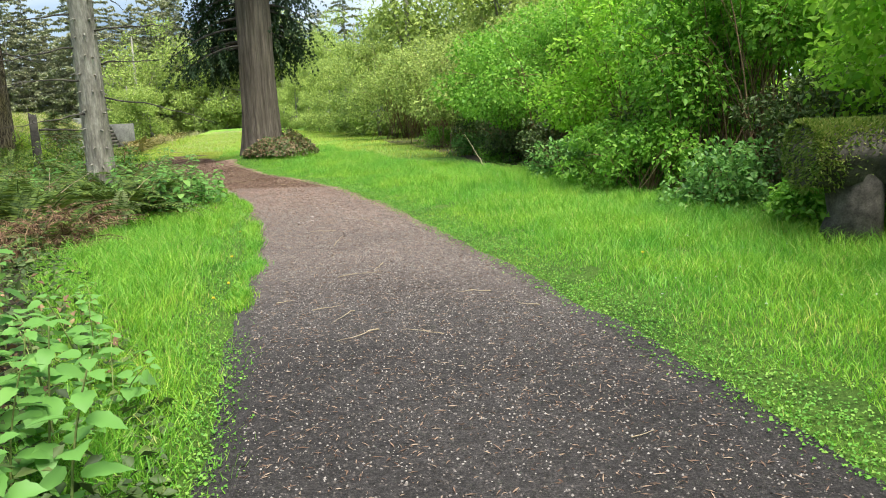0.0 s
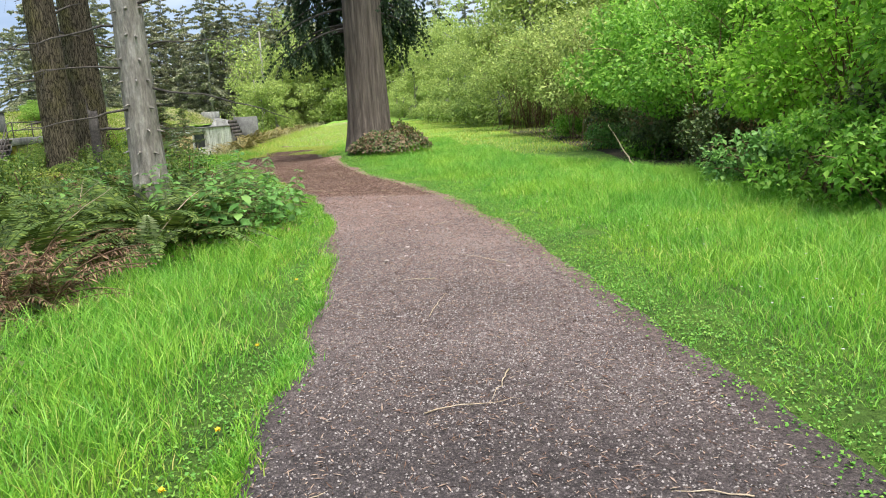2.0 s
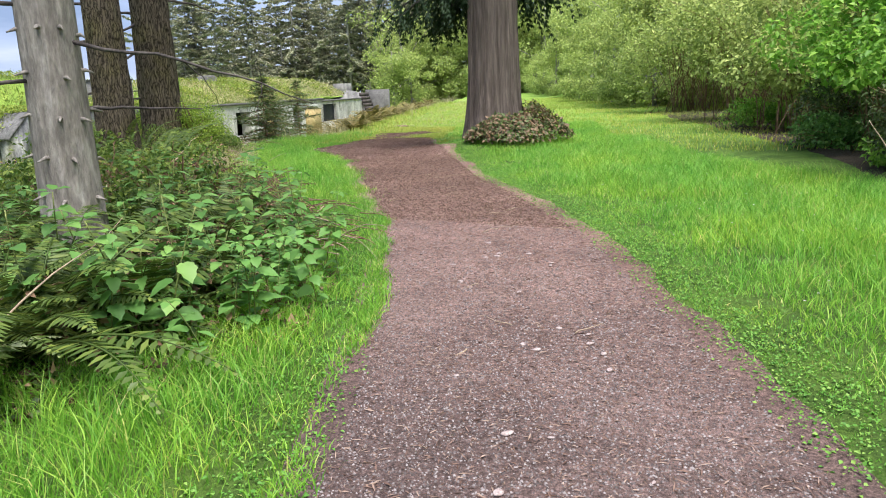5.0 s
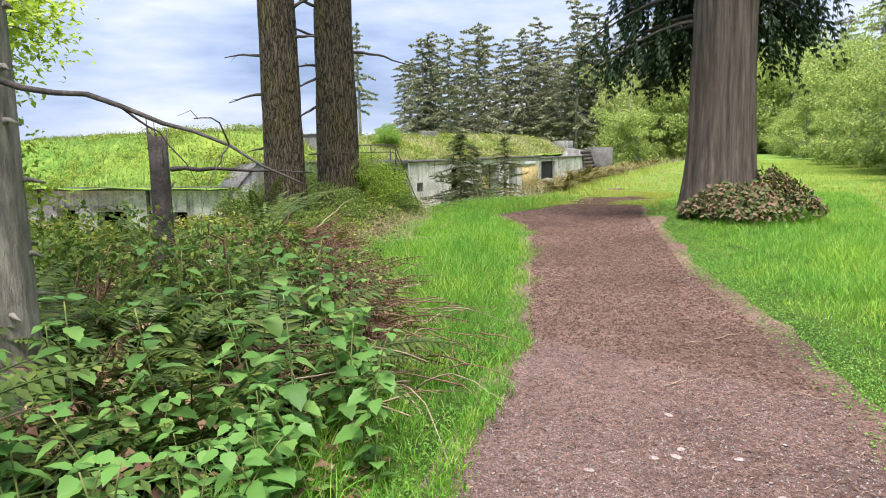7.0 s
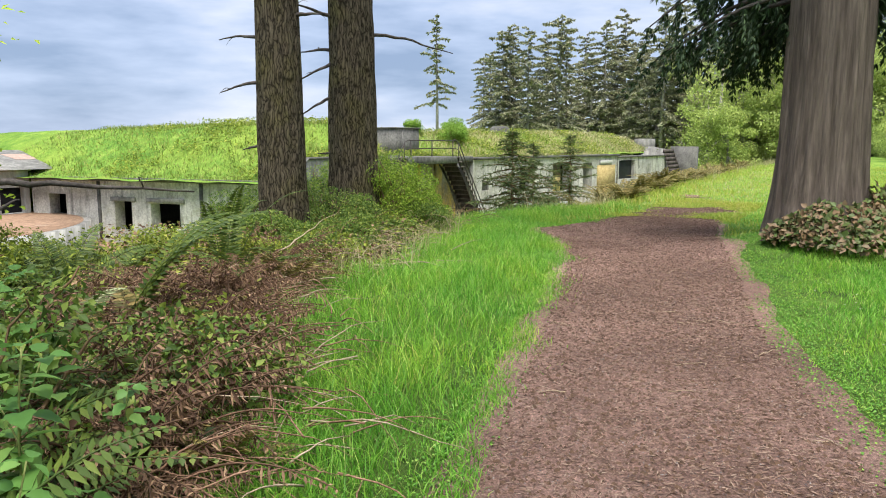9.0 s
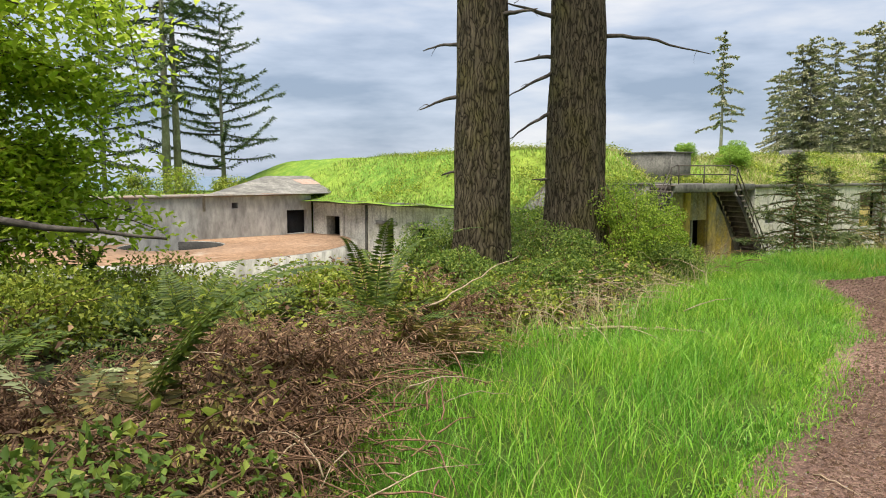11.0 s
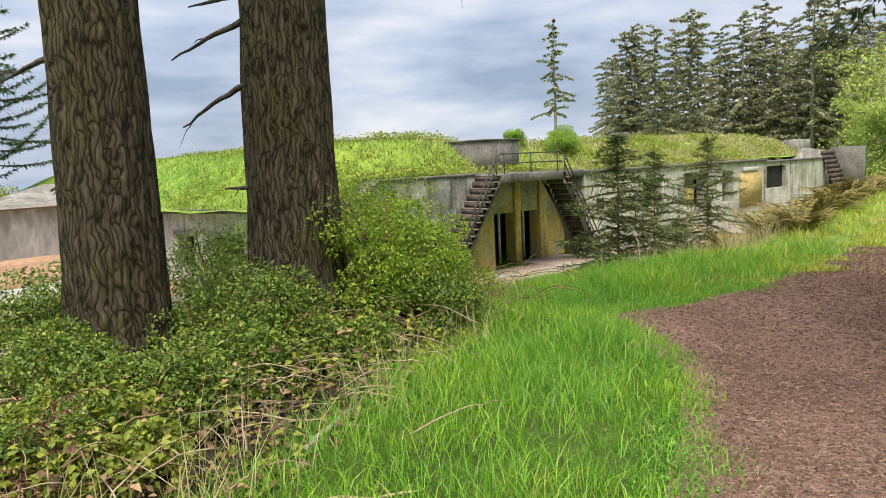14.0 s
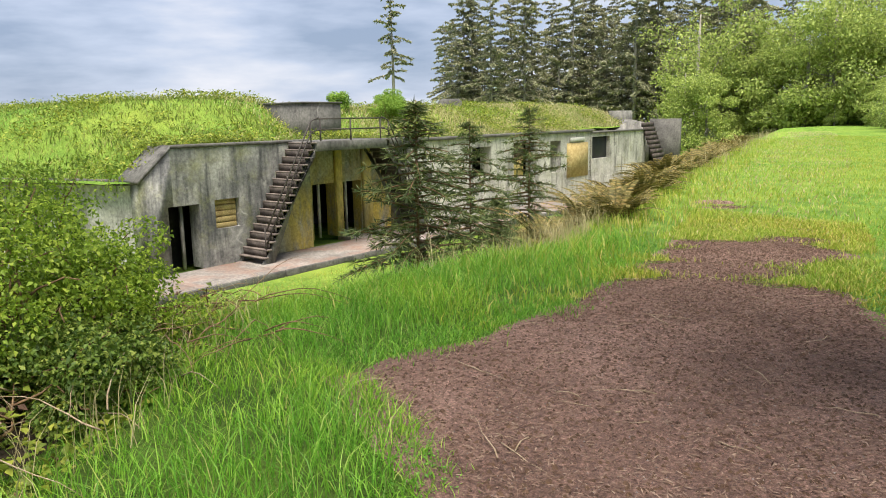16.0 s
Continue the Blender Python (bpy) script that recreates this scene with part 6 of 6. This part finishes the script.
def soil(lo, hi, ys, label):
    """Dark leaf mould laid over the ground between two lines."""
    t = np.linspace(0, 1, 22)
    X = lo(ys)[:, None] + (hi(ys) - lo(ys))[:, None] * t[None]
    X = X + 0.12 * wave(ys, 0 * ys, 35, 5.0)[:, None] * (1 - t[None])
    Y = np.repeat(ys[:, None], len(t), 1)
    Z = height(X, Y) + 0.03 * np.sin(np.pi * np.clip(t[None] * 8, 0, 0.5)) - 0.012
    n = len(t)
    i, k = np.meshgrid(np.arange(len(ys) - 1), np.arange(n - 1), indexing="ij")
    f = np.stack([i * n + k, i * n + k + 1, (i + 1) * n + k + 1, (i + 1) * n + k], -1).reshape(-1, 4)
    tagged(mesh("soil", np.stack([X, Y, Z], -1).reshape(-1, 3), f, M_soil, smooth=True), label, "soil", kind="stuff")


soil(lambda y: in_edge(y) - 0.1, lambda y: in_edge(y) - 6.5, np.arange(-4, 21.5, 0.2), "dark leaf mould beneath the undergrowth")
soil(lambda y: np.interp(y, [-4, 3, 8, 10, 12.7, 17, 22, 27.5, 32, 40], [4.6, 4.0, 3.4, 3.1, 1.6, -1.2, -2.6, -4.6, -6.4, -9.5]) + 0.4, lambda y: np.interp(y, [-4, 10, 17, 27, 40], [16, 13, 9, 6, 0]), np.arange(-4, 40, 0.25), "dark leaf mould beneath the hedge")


def carpet():
    """Low mixed leaves under everything left of the verge."""
    rng = np.random.default_rng(51)
    n = 60000
    y = rng.uniform(-3, 22, n)
    x = in_edge(y) + 0.15 - rng.random(n) ** 1.25 * 6.0
    keep = np.abs(x + 20) < 40
    x, y = x[keep], y[keep]
    lift = rng.random(len(x)) ** 1.4 * np.clip((in_edge(y) - x + 0.2) / 0.8, 0.12, 1) * (0.42 + 0.2 * wave(x, y, 53, 1.4))
    p = np.stack([x, y, height(x, y) + lift], 1)
    ln = rng.uniform(0.03, 0.085, len(x))
    up = rng.normal(0, 0.45, (len(x), 3)) + [0, 0, 1]
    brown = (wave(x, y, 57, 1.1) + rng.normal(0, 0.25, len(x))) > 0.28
    # Leaves below y 13.3 take the leaf colour that has shade put in.
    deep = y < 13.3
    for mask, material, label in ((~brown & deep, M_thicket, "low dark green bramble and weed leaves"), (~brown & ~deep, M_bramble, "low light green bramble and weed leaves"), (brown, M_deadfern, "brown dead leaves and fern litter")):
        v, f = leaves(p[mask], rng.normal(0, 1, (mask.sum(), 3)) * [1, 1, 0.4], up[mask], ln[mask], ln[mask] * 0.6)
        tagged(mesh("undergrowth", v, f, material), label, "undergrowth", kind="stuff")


carpet()


# ---- grass ----
def grass(name, n, xs, ys, keep, hgt, width, lean, material, seed, label, tall=None):
    rng = np.random.default_rng(seed)
    x, y = rng.uniform(*xs, n), rng.uniform(*ys, n)
    ok = keep(x, y, rng)
    x, y = x[ok], y[ok]
    h = rng.uniform(*hgt, len(x)) * (1 + 0.45 * wave(x, y, seed + 1, 1.7))
    if tall:
        h = h * tall(x, y)
    v, f = blades(np.stack([x, y, height(x, y) - 0.015], 1), h, width * rng.uniform(0.6, 1.3, len(x)), lean, rng)
    return tagged(mesh(name, v, f, material), label, "grass", kind="stuff")


def path_left(y):
    return np.interp(y, LEFT_Y, LEFT_X)


def path_right(y):
    return np.interp(y, RIGHT_Y, RIGHT_X)


def verge(n, y0, y1, span, side, hgt, width, seed, label, tall, soft):
    """Tufted blades beside the path, thickest near its edge; side -1 towards the undergrowth, +1 towards the hedge."""
    rng = np.random.default_rng(seed)
    y = y0 + (y1 - y0) * rng.random(n) ** 1.25
    reach = span(y)
    d = reach * rng.random(n) ** 1.15 - 0.08
    tuft = rng.integers(0, n // 9, n)
    tx, ty = rng.normal(0, 1, n // 9), rng.normal(0, 1, n // 9)
    edge = path_left(y) + np.where(y > 15, 0.3, 0.05) if side < 0 else path_right(y)
    x = edge + side * d + 0.04 * tx[tuft]
    y = y + 0.04 * ty[tuft]
    d = side * (x - edge)
    ok = (rng.random(n) < np.clip((d + 0.06) / soft(y) + 0.05, 0, 1)) & (wave(x, y, seed + 5, 4.0) + 0.8 * wave(x, y, seed + 6, 11.0) > -0.62)
    x, y, d = x[ok], y[ok], d[ok]
    h = rng.uniform(*hgt, len(x)) * (1 + 0.5 * wave(x, y, seed + 1, 1.7) + 0.35 * wave(x, y, seed + 2, 6.0)) * tall(d)
    v, f = blades(np.stack([x, y, height(x, y) - 0.015], 1), h, width * rng.uniform(0.6, 1.3, len(x)), 0.9, rng)
    tagged(mesh("verge_grass", v, f, M_grass), label, "grass", kind="stuff")


verge(125000, 0.5, 26.5, lambda y: np.clip(path_left(y) - in_edge(y) + 0.6, 0.5, 4.0), -1, (0.09, 0.24), 0.006, 61, "lush bright green verge grass beside the path",
      lambda d: np.clip(d / 0.8, 0.25, 1.1), lambda y: np.where(y > 15, 1.1, 0.75))
verge(300000, 1.0, 30.0, lambda y: np.full(len(y), 5.2), 1, (0.08, 0.19), 0.006, 63, "lush bright green verge grass beside the shrubs",
      lambda d: np.clip(d / 1.5, 0.28, 1.35), lambda y: np.full(len(y), 0.4))
grass("meadow_grass", 190000, (-30, 4), (22, 70),
      lambda x, y, r: (x > np.interp(y, CREST_Y, CREST_X) - 2.5) & (x < np.interp(y, CREST_Y, CREST_X) + 22) & ~((x > path_left(y)) & (x < path_right(y)) & (worn(x, y) > r.normal(0.02, 0.07, len(x)))), (0.06, 0.15), 0.016, 0.6, M_lawn, 65,
      "short mown grass on the track and verge", lambda x, y: np.where(x < np.interp(y, CREST_Y, CREST_X) + 1.2, 1.4, 0.8))
grass("bank_grass", 60000, (-34, -14), (18, 50),
      lambda x, y, r: (x < np.interp(y, CREST_Y, CREST_X) + 0.2) & (x > -31.0 - (y - 26) * 0.19 + 2.35), (0.06, 0.2), 0.014, 0.6, M_lawn, 67,
      "light green grass on the bank below the path", lambda x, y: np.where(x > np.interp(y, CREST_Y, CREST_X) - 3, 1.5, 0.7))
grass("dry_grass", 4200, (-16, -9), (14.5, 21.5), lambda x, y, r: (x < in_edge(y) + 0.45) & (x > in_edge(y) - 0.5), (0.25, 0.55), 0.005, 0.5, M_drygrass, 69, "dry straw coloured grass at the verge")
grass("dry_grass", 2600, (-19, -15), (23.5, 28), lambda x, y, r: (x < np.interp(y, CREST_Y, CREST_X) - 0.6) & (x > np.interp(y, CREST_Y, CREST_X) - 2.8), (0.3, 0.6), 0.006, 0.5, M_drygrass, 70, "dry straw coloured stems on the bank")
grass("dry_grass", 7000, (-40, -19), (33, 75), lambda x, y, r: (x < np.interp(y, CREST_Y, CREST_X) + 0.8) & (x > np.interp(y, CREST_Y, CREST_X) - 1.6), (0.3, 0.7), 0.012, 0.5, M_drygrass, 71, "dry straw coloured grass along the bank")

grass("dry_stems", 1500, (-6.6, -4.4), (6.4, 8.2), lambda x, y, r: (x < in_edge(y) - 0.25), (0.2, 0.5), 0.008, 0.35, M_deadfern, 72, "clump of orange brown dead stems beside the spruce")


def weeds():
    """Clover and small weeds creeping over the path's edges."""
    rng = np.random.default_rng(81)
    n = 60000
    y = rng.uniform(-1, 27, n)
    side = rng.random(n) < 0.6
    d = np.maximum(rng.normal(0.24, 0.24, n), rng.uniform(-0.14, 0.1, n))
    x = np.where(side, path_right(y) + d, path_left(y) - d * 0.8)
    lump = wave(x, y, 83, 2.2) + rng.normal(0, 0.2, n)
    ok = lump > -0.25
    x, y = x[ok], y[ok]
    p = np.stack([x, y, height(x, y) + rng.uniform(0.004, 0.035, len(x))], 1)
    ln = rng.uniform(0.010, 0.024, len(x))
    v, f = leaves(p, rng.normal(0, 1, (len(x), 3)) * [1, 1, 0.3], rng.normal(0, 0.35, (len(x), 3)) + [0, 0, 1], ln, ln * 0.8)
    tagged(mesh("clover", v, f, M_weed), "small clover and weeds along the path edge", "clover", kind="stuff")
    n = 42000
    y = rng.uniform(5, 25.5, n)
    x = path_left(y) + rng.normal(0, 1, n) * np.interp(y, [12, 17], [0.07, 0.24])
    ok = wave(x, y, 86, 3.1) + 0.6 * wave(x, y, 87, 8.0) > (x - path_left(y)) * np.interp(y, [12, 17], [6.0, 2.2]) + rng.normal(0, 0.3, n)
    x, y = x[ok], y[ok]
    v, f = blades(np.stack([x, y, height(x, y)], 1), rng.uniform(0.025, 0.09, len(x)), np.full(len(x), 0.007), 0.8, rng)
    tagged(mesh("edge_grass", v, f, M_grass), "short tufts of grass creeping onto the path", "grass", kind="stuff")
    n = 60000
    y = rng.uniform(20.5, 30, n)
    x = rng.uniform(0, 1, n) * (path_right(y) + 0.6 - path_left(y)) + path_left(y) - 0.3
    ok = worn(x, y) < rng.normal(0.0, 0.12, n)
    x, y = x[ok], y[ok]
    v, f = blades(np.stack([x, y, height(x, y)], 1), rng.uniform(0.03, 0.09, len(x)), np.full(len(x), 0.012), 0.7, rng)
    tagged(mesh("patchy_grass", v, f, M_lawn), "patchy short grass spreading over bare dirt", "grass", kind="stuff")


weeds()
grass("dry_grass", 60000, (-46, -12), (26.5, 80),
      lambda x, y, r: (np.abs(x - np.interp(y, [27, 40, 72, 102], [-14.0, -18.6, -31.5, -44.5])) < 1.7 + 0.5 * wave(x, y, 74, 0.7)) & (r.random(len(x)) < 0.75) & (worn(x, y) < 0.05), (0.05, 0.13), 0.02, 0.8, M_drygrass, 73, "short straw coloured grass worn along the track")


# ---- litter on the path ----
def path_spots(n, y0, y1, rng, lo=0.03, hi=0.97):
    y = rng.uniform(y0, y1, n)
    x = path_left(y) + (path_right(y) - path_left(y)) * rng.uniform(lo, hi, n)
    ok = worn(x, y) > -0.02
    x, y = x[ok], y[ok]
    return np.stack([x, y, height(x, y) + 0.019 + 0.010 * wave(x, y, 21, 3) + 0.004 * wave(x, y, 22, 14)], 1)


def gravel():
    rng = np.random.default_rng(91)
    p = np.concatenate([path_spots(60000, 0.5, 30, rng), path_spots(125000, 1.5, 14, rng)])
    n = len(p)
    near = rng.random(n) < np.interp(p[:, 1], [0, 4, 7, 10, 15, 27], [0.2, 0.3, 1, 0.9, 0.4, 0.35])
    p = p[near]
    n = len(p)
    octa = np.array([[1, 0, -0.2], [0, 1, -0.2], [-1, 0, -0.2], [0, -1, -0.2], [0, 0, 0.75]], float)
    s = 0.0022 + 0.006 * rng.random((n, 1, 1)) ** 2.2
    v = p[:, None] + octa[None] * s * rng.uniform(0.6, 1.3, (n, 5, 1))
    tri = np.array([[0, 1, 4], [1, 2, 4], [2, 3, 4], [3, 0, 4]])
    f = (np.arange(n)[:, None, None] * 5 + tri[None]).reshape(-1, 3)
    tagged(mesh("gravel", v.reshape(-1, 3), f, M_stone), "fine grey and pale cinder gravel on the path", "gravel", kind="stuff")
    p = path_spots(26000, 14, 31, rng)
    m = len(p)
    s = 0.005 + 0.018 * rng.random((m, 1, 1)) ** 2
    v = p[:, None] + octa[None] * s * rng.uniform(0.5, 1.4, (m, 5, 1)) * [1, 1, 0.8]
    f = (np.arange(m)[:, None, None] * 5 + tri[None]).reshape(-1, 3)
    tagged(mesh("bark_crumbs", v.reshape(-1, 3), f, M_cone), "dark bark crumbs and soil clods on the dirt", "bark crumbs", kind="stuff")
    p = np.concatenate([path_spots(100000, -0.5, 32, rng), path_spots(75000, 14, 29, rng)])
    n = len(p)
    p = p[rng.random(n) < np.interp(p[:, 1], [0, 8, 13, 19, 28], [0.2, 0.35, 0.6, 1, 1])]
    n = len(p)
    d = rng.normal(0, 1, (n, 3)) * [1, 1, 0.12]
    ln = rng.uniform(0.012, 0.06, n)
    v, f = leaves(p + [0, 0, 0.003], d, rng.normal(0, 0.3, (n, 3)) + [0, 0, 1], ln, rng.uniform(0.003, 0.008, n), 0.3)
    tagged(mesh("bark_litter", v, f, M_chip), "brown needles and bark chips strewn over the path", "litter", kind="stuff")


gravel()


def pebble(x, y, size, yaw, seed):
    """A worn flat stone half sunk in the path."""
    g = np.random.default_rng(seed)
    bm = bmesh.new()
    bmesh.ops.create_icosphere(bm, subdivisions=2, radius=1)
    v = np.array([p.co[:] for p in bm.verts])
    f = np.array([[p.index for p in q.verts] for q in bm.faces])
    bm.free()
    v = v * (1 + 0.12 * np.sin(3 * v[:, :1] + seed) + 0.08 * np.sin(5 * v[:, 1:2] + 2 * seed)) * [size, size * g.uniform(0.55, 0.8), size * 0.3]
    ob = tagged(mesh("pebble", v, f, M_pebble, smooth=True), "pale pinkish pebble pressed into the path", "pebble", "pebbles on the path")
    ob.matrix_basis = pose(x, y, float(height(x, y)) + 0.022, 0, 0, yaw)


rng_p = np.random.default_rng(23)
for k, (x, y, z) in enumerate(np.concatenate([path_spots(26, 10.8, 13.6, rng_p, 0.25, 0.8), path_spots(12, 8.5, 10.8, rng_p, 0.2, 0.8)])):
    pebble(x, y, rng_p.uniform(0.010, 0.03), rng_p.uniform(0, 360), k)


def cone():
    rng = np.random.default_rng(6)
    z = np.linspace(0, 1, 9)
    t = np.linspace(0, 2 * np.pi, 10, endpoint=False)
    rows = [np.stack([np.full(10, (q - 0.5) * 0.075), (0.017 * math.sin(math.pi * min(q * 0.85 + 0.12, 1)) + 0.003 * (k % 2)) * np.cos(t + 0.3 * k), 0.014 + (0.017 * math.sin(math.pi * min(q * 0.85 + 0.12, 1)) + 0.003 * (k % 2)) * np.sin(t + 0.3 * k)], 1) for k, q in enumerate(z)]
    i, k = np.meshgrid(np.arange(8), np.arange(10), indexing="ij")
    k2 = (k + 1) % 10
    f = np.stack([i * 10 + k, i * 10 + k2, (i + 1) * 10 + k2, (i + 1) * 10 + k], -1).reshape(-1, 4)
    ob = mesh("fir_cone", np.concatenate(rows), [f, np.arange(10)[None][:, ::-1], np.arange(80, 90)[None]], M_cone)
    return tagged(ob, "dark brown fir cone lying on the dirt", "fir cone", "fir cones on the path")


first = cone()
rng_c = np.random.default_rng(8)
spots = np.concatenate([path_spots(190, 19.5, 27.0, rng_c, 0.12), path_spots(10, 17.5, 21, rng_c)])
for k, (x, y, z) in enumerate(spots):
    s = rng_c.uniform(0.4, 0.85)
    m = pose(x, y, z, rng_c.uniform(-15, 15), 0, rng_c.uniform(0, 360)) @ Matrix.Diagonal((s, s, s, 1))
    if k:
        copy_thing(first, m)
    else:
        first.matrix_basis = m


def fallen_twig(x, y, ln, yaw, seed, r=0.004):
    T = tagged(mesh("fallen_twig", *tube(*limb((0, 0, 0.012), (1, 0, 0), ln, r, 0, 0.16, 9, seed), 5), M_twig), "thin dry fallen twig on the path", "twig", "twigs on the path")
    T.matrix_basis = pose(x, y, float(height(x, y)) + 0.014, 0, 0, yaw)


rng_t = np.random.default_rng(15)
fallen_twig(-1.4, 6.03, 0.5, 25, 1)
fallen_twig(-1.3, 5.0, 0.25, 30, 2)
fallen_twig(-1.65, 5.2, 0.22, 60, 3)
for k, (x, y, z) in enumerate(np.concatenate([path_spots(46, 19, 27, rng_t), path_spots(26, 9, 19, rng_t), path_spots(12, 1, 9, rng_t)])):
    fallen_twig(x, y, rng_t.uniform(0.12, 0.5), rng_t.uniform(0, 360), 20 + k, rng_t.uniform(0.0025, 0.005))


def dandelion(x, y, seed):
    D = base("dandelion", x, y, float(height(x, y)), "small yellow dandelion flower in the grass", "flower", "dandelions in the grass")
    rng = np.random.default_rng(seed)
    h = rng.uniform(0.05, 0.11)
    mesh("stem", *tube([(0, 0, -0.02), (0.004, 0, h)], [0.002, 0.002], 5), M_stem, D)
    n = 60
    a = rng.uniform(0, 6.283, n)
    d = np.stack([np.cos(a), np.sin(a), rng.uniform(0.1, 1.2, n)], 1)
    mesh("petals", *leaves(np.repeat([[0.004, 0, h]], n, 0), d, np.repeat([[0, 0, 1.0]], n, 0), rng.uniform(0.012, 0.02, n), np.full(n, 0.005)), M_yellow, D)


for k, (x, y) in enumerate([(-2.1, 5.1), (-2.2, 5.6), (1.9, 3.4), (2.3, 3.9), (-2.6, 6.6), (1.2, 6.4), (-3.2, 8.2)]):
    dandelion(x, y, k)


def fallen_branch(p, way, length, r, seed, label, material=M_twig):
    q, rad = limb((0, 0, 0), way, length, r, 0.02, 0.1, 12, seed)
    ob = mesh("fallen_branch", *tube(q, rad, 7), material, smooth=True)
    ob.matrix_basis = pose(*p)
    tagged(ob, label, "branch")


fallen_branch((-0.85, 16.4, 0.1), (-0.6, 0.35, 0.9), 1.0, 0.016, 3, "pale dead stick leaning out of the shrubs")
fallen_branch((-11.4, 17.5, 0.08), (-0.75, 0.75, 0.08), 0.9, 0.022, 5, "pale broken branch lying in the grass", M_alder)
fallen_branch((-11.0, 16.6, 0.10), (0.25, 1.0, 0.04), 1.5, 0.02, 7, "long thin dead branch lying in grass")
fallen_branch((-10.6, 15.2, 0.45), (-0.3, 0.8, 0.28), 1.1, 0.010, 9, "thin dry stick poking through the bracken")
for k, (x, y, yaw) in enumerate([(-6.0, 8.0, 40), (-6.2, 9.0, 120), (-6.4, 7.9, 200), (-5.2, 8.9, 80), (-6.8, 9.0, 10)]):
    fallen_branch((x, y, 0.15), (math.cos(radians(yaw)), math.sin(radians(yaw)), 0.7), 1.2, 0.009, 30 + k, "arching dry tan stem beside the spruce")


def daisies():
    """Tiny white flowers in the verge."""
    rng = np.random.default_rng(17)
    n = 420
    y = rng.uniform(2, 24, n)
    x = path_right(y) + rng.uniform(0.5, 4.5, n)
    p = np.stack([x, y, height(x, y) + rng.uniform(0.08, 0.16, n)], 1)
    P = np.repeat(p, 6, 0)
    a = np.tile(np.arange(6) * 1.047, n)
    d = np.stack([np.cos(a), np.sin(a), 0 * a + 0.1], 1)
    v, f = leaves(P, d, np.repeat([[0, 0, 1.0]], 6 * n, 0), np.full(6 * n, 0.010), np.full(6 * n, 0.007))
    tagged(mesh("daisies", v, f, M_sign), "scattered tiny white flowers in the verge grass", "flowers", kind="stuff")


daisies()
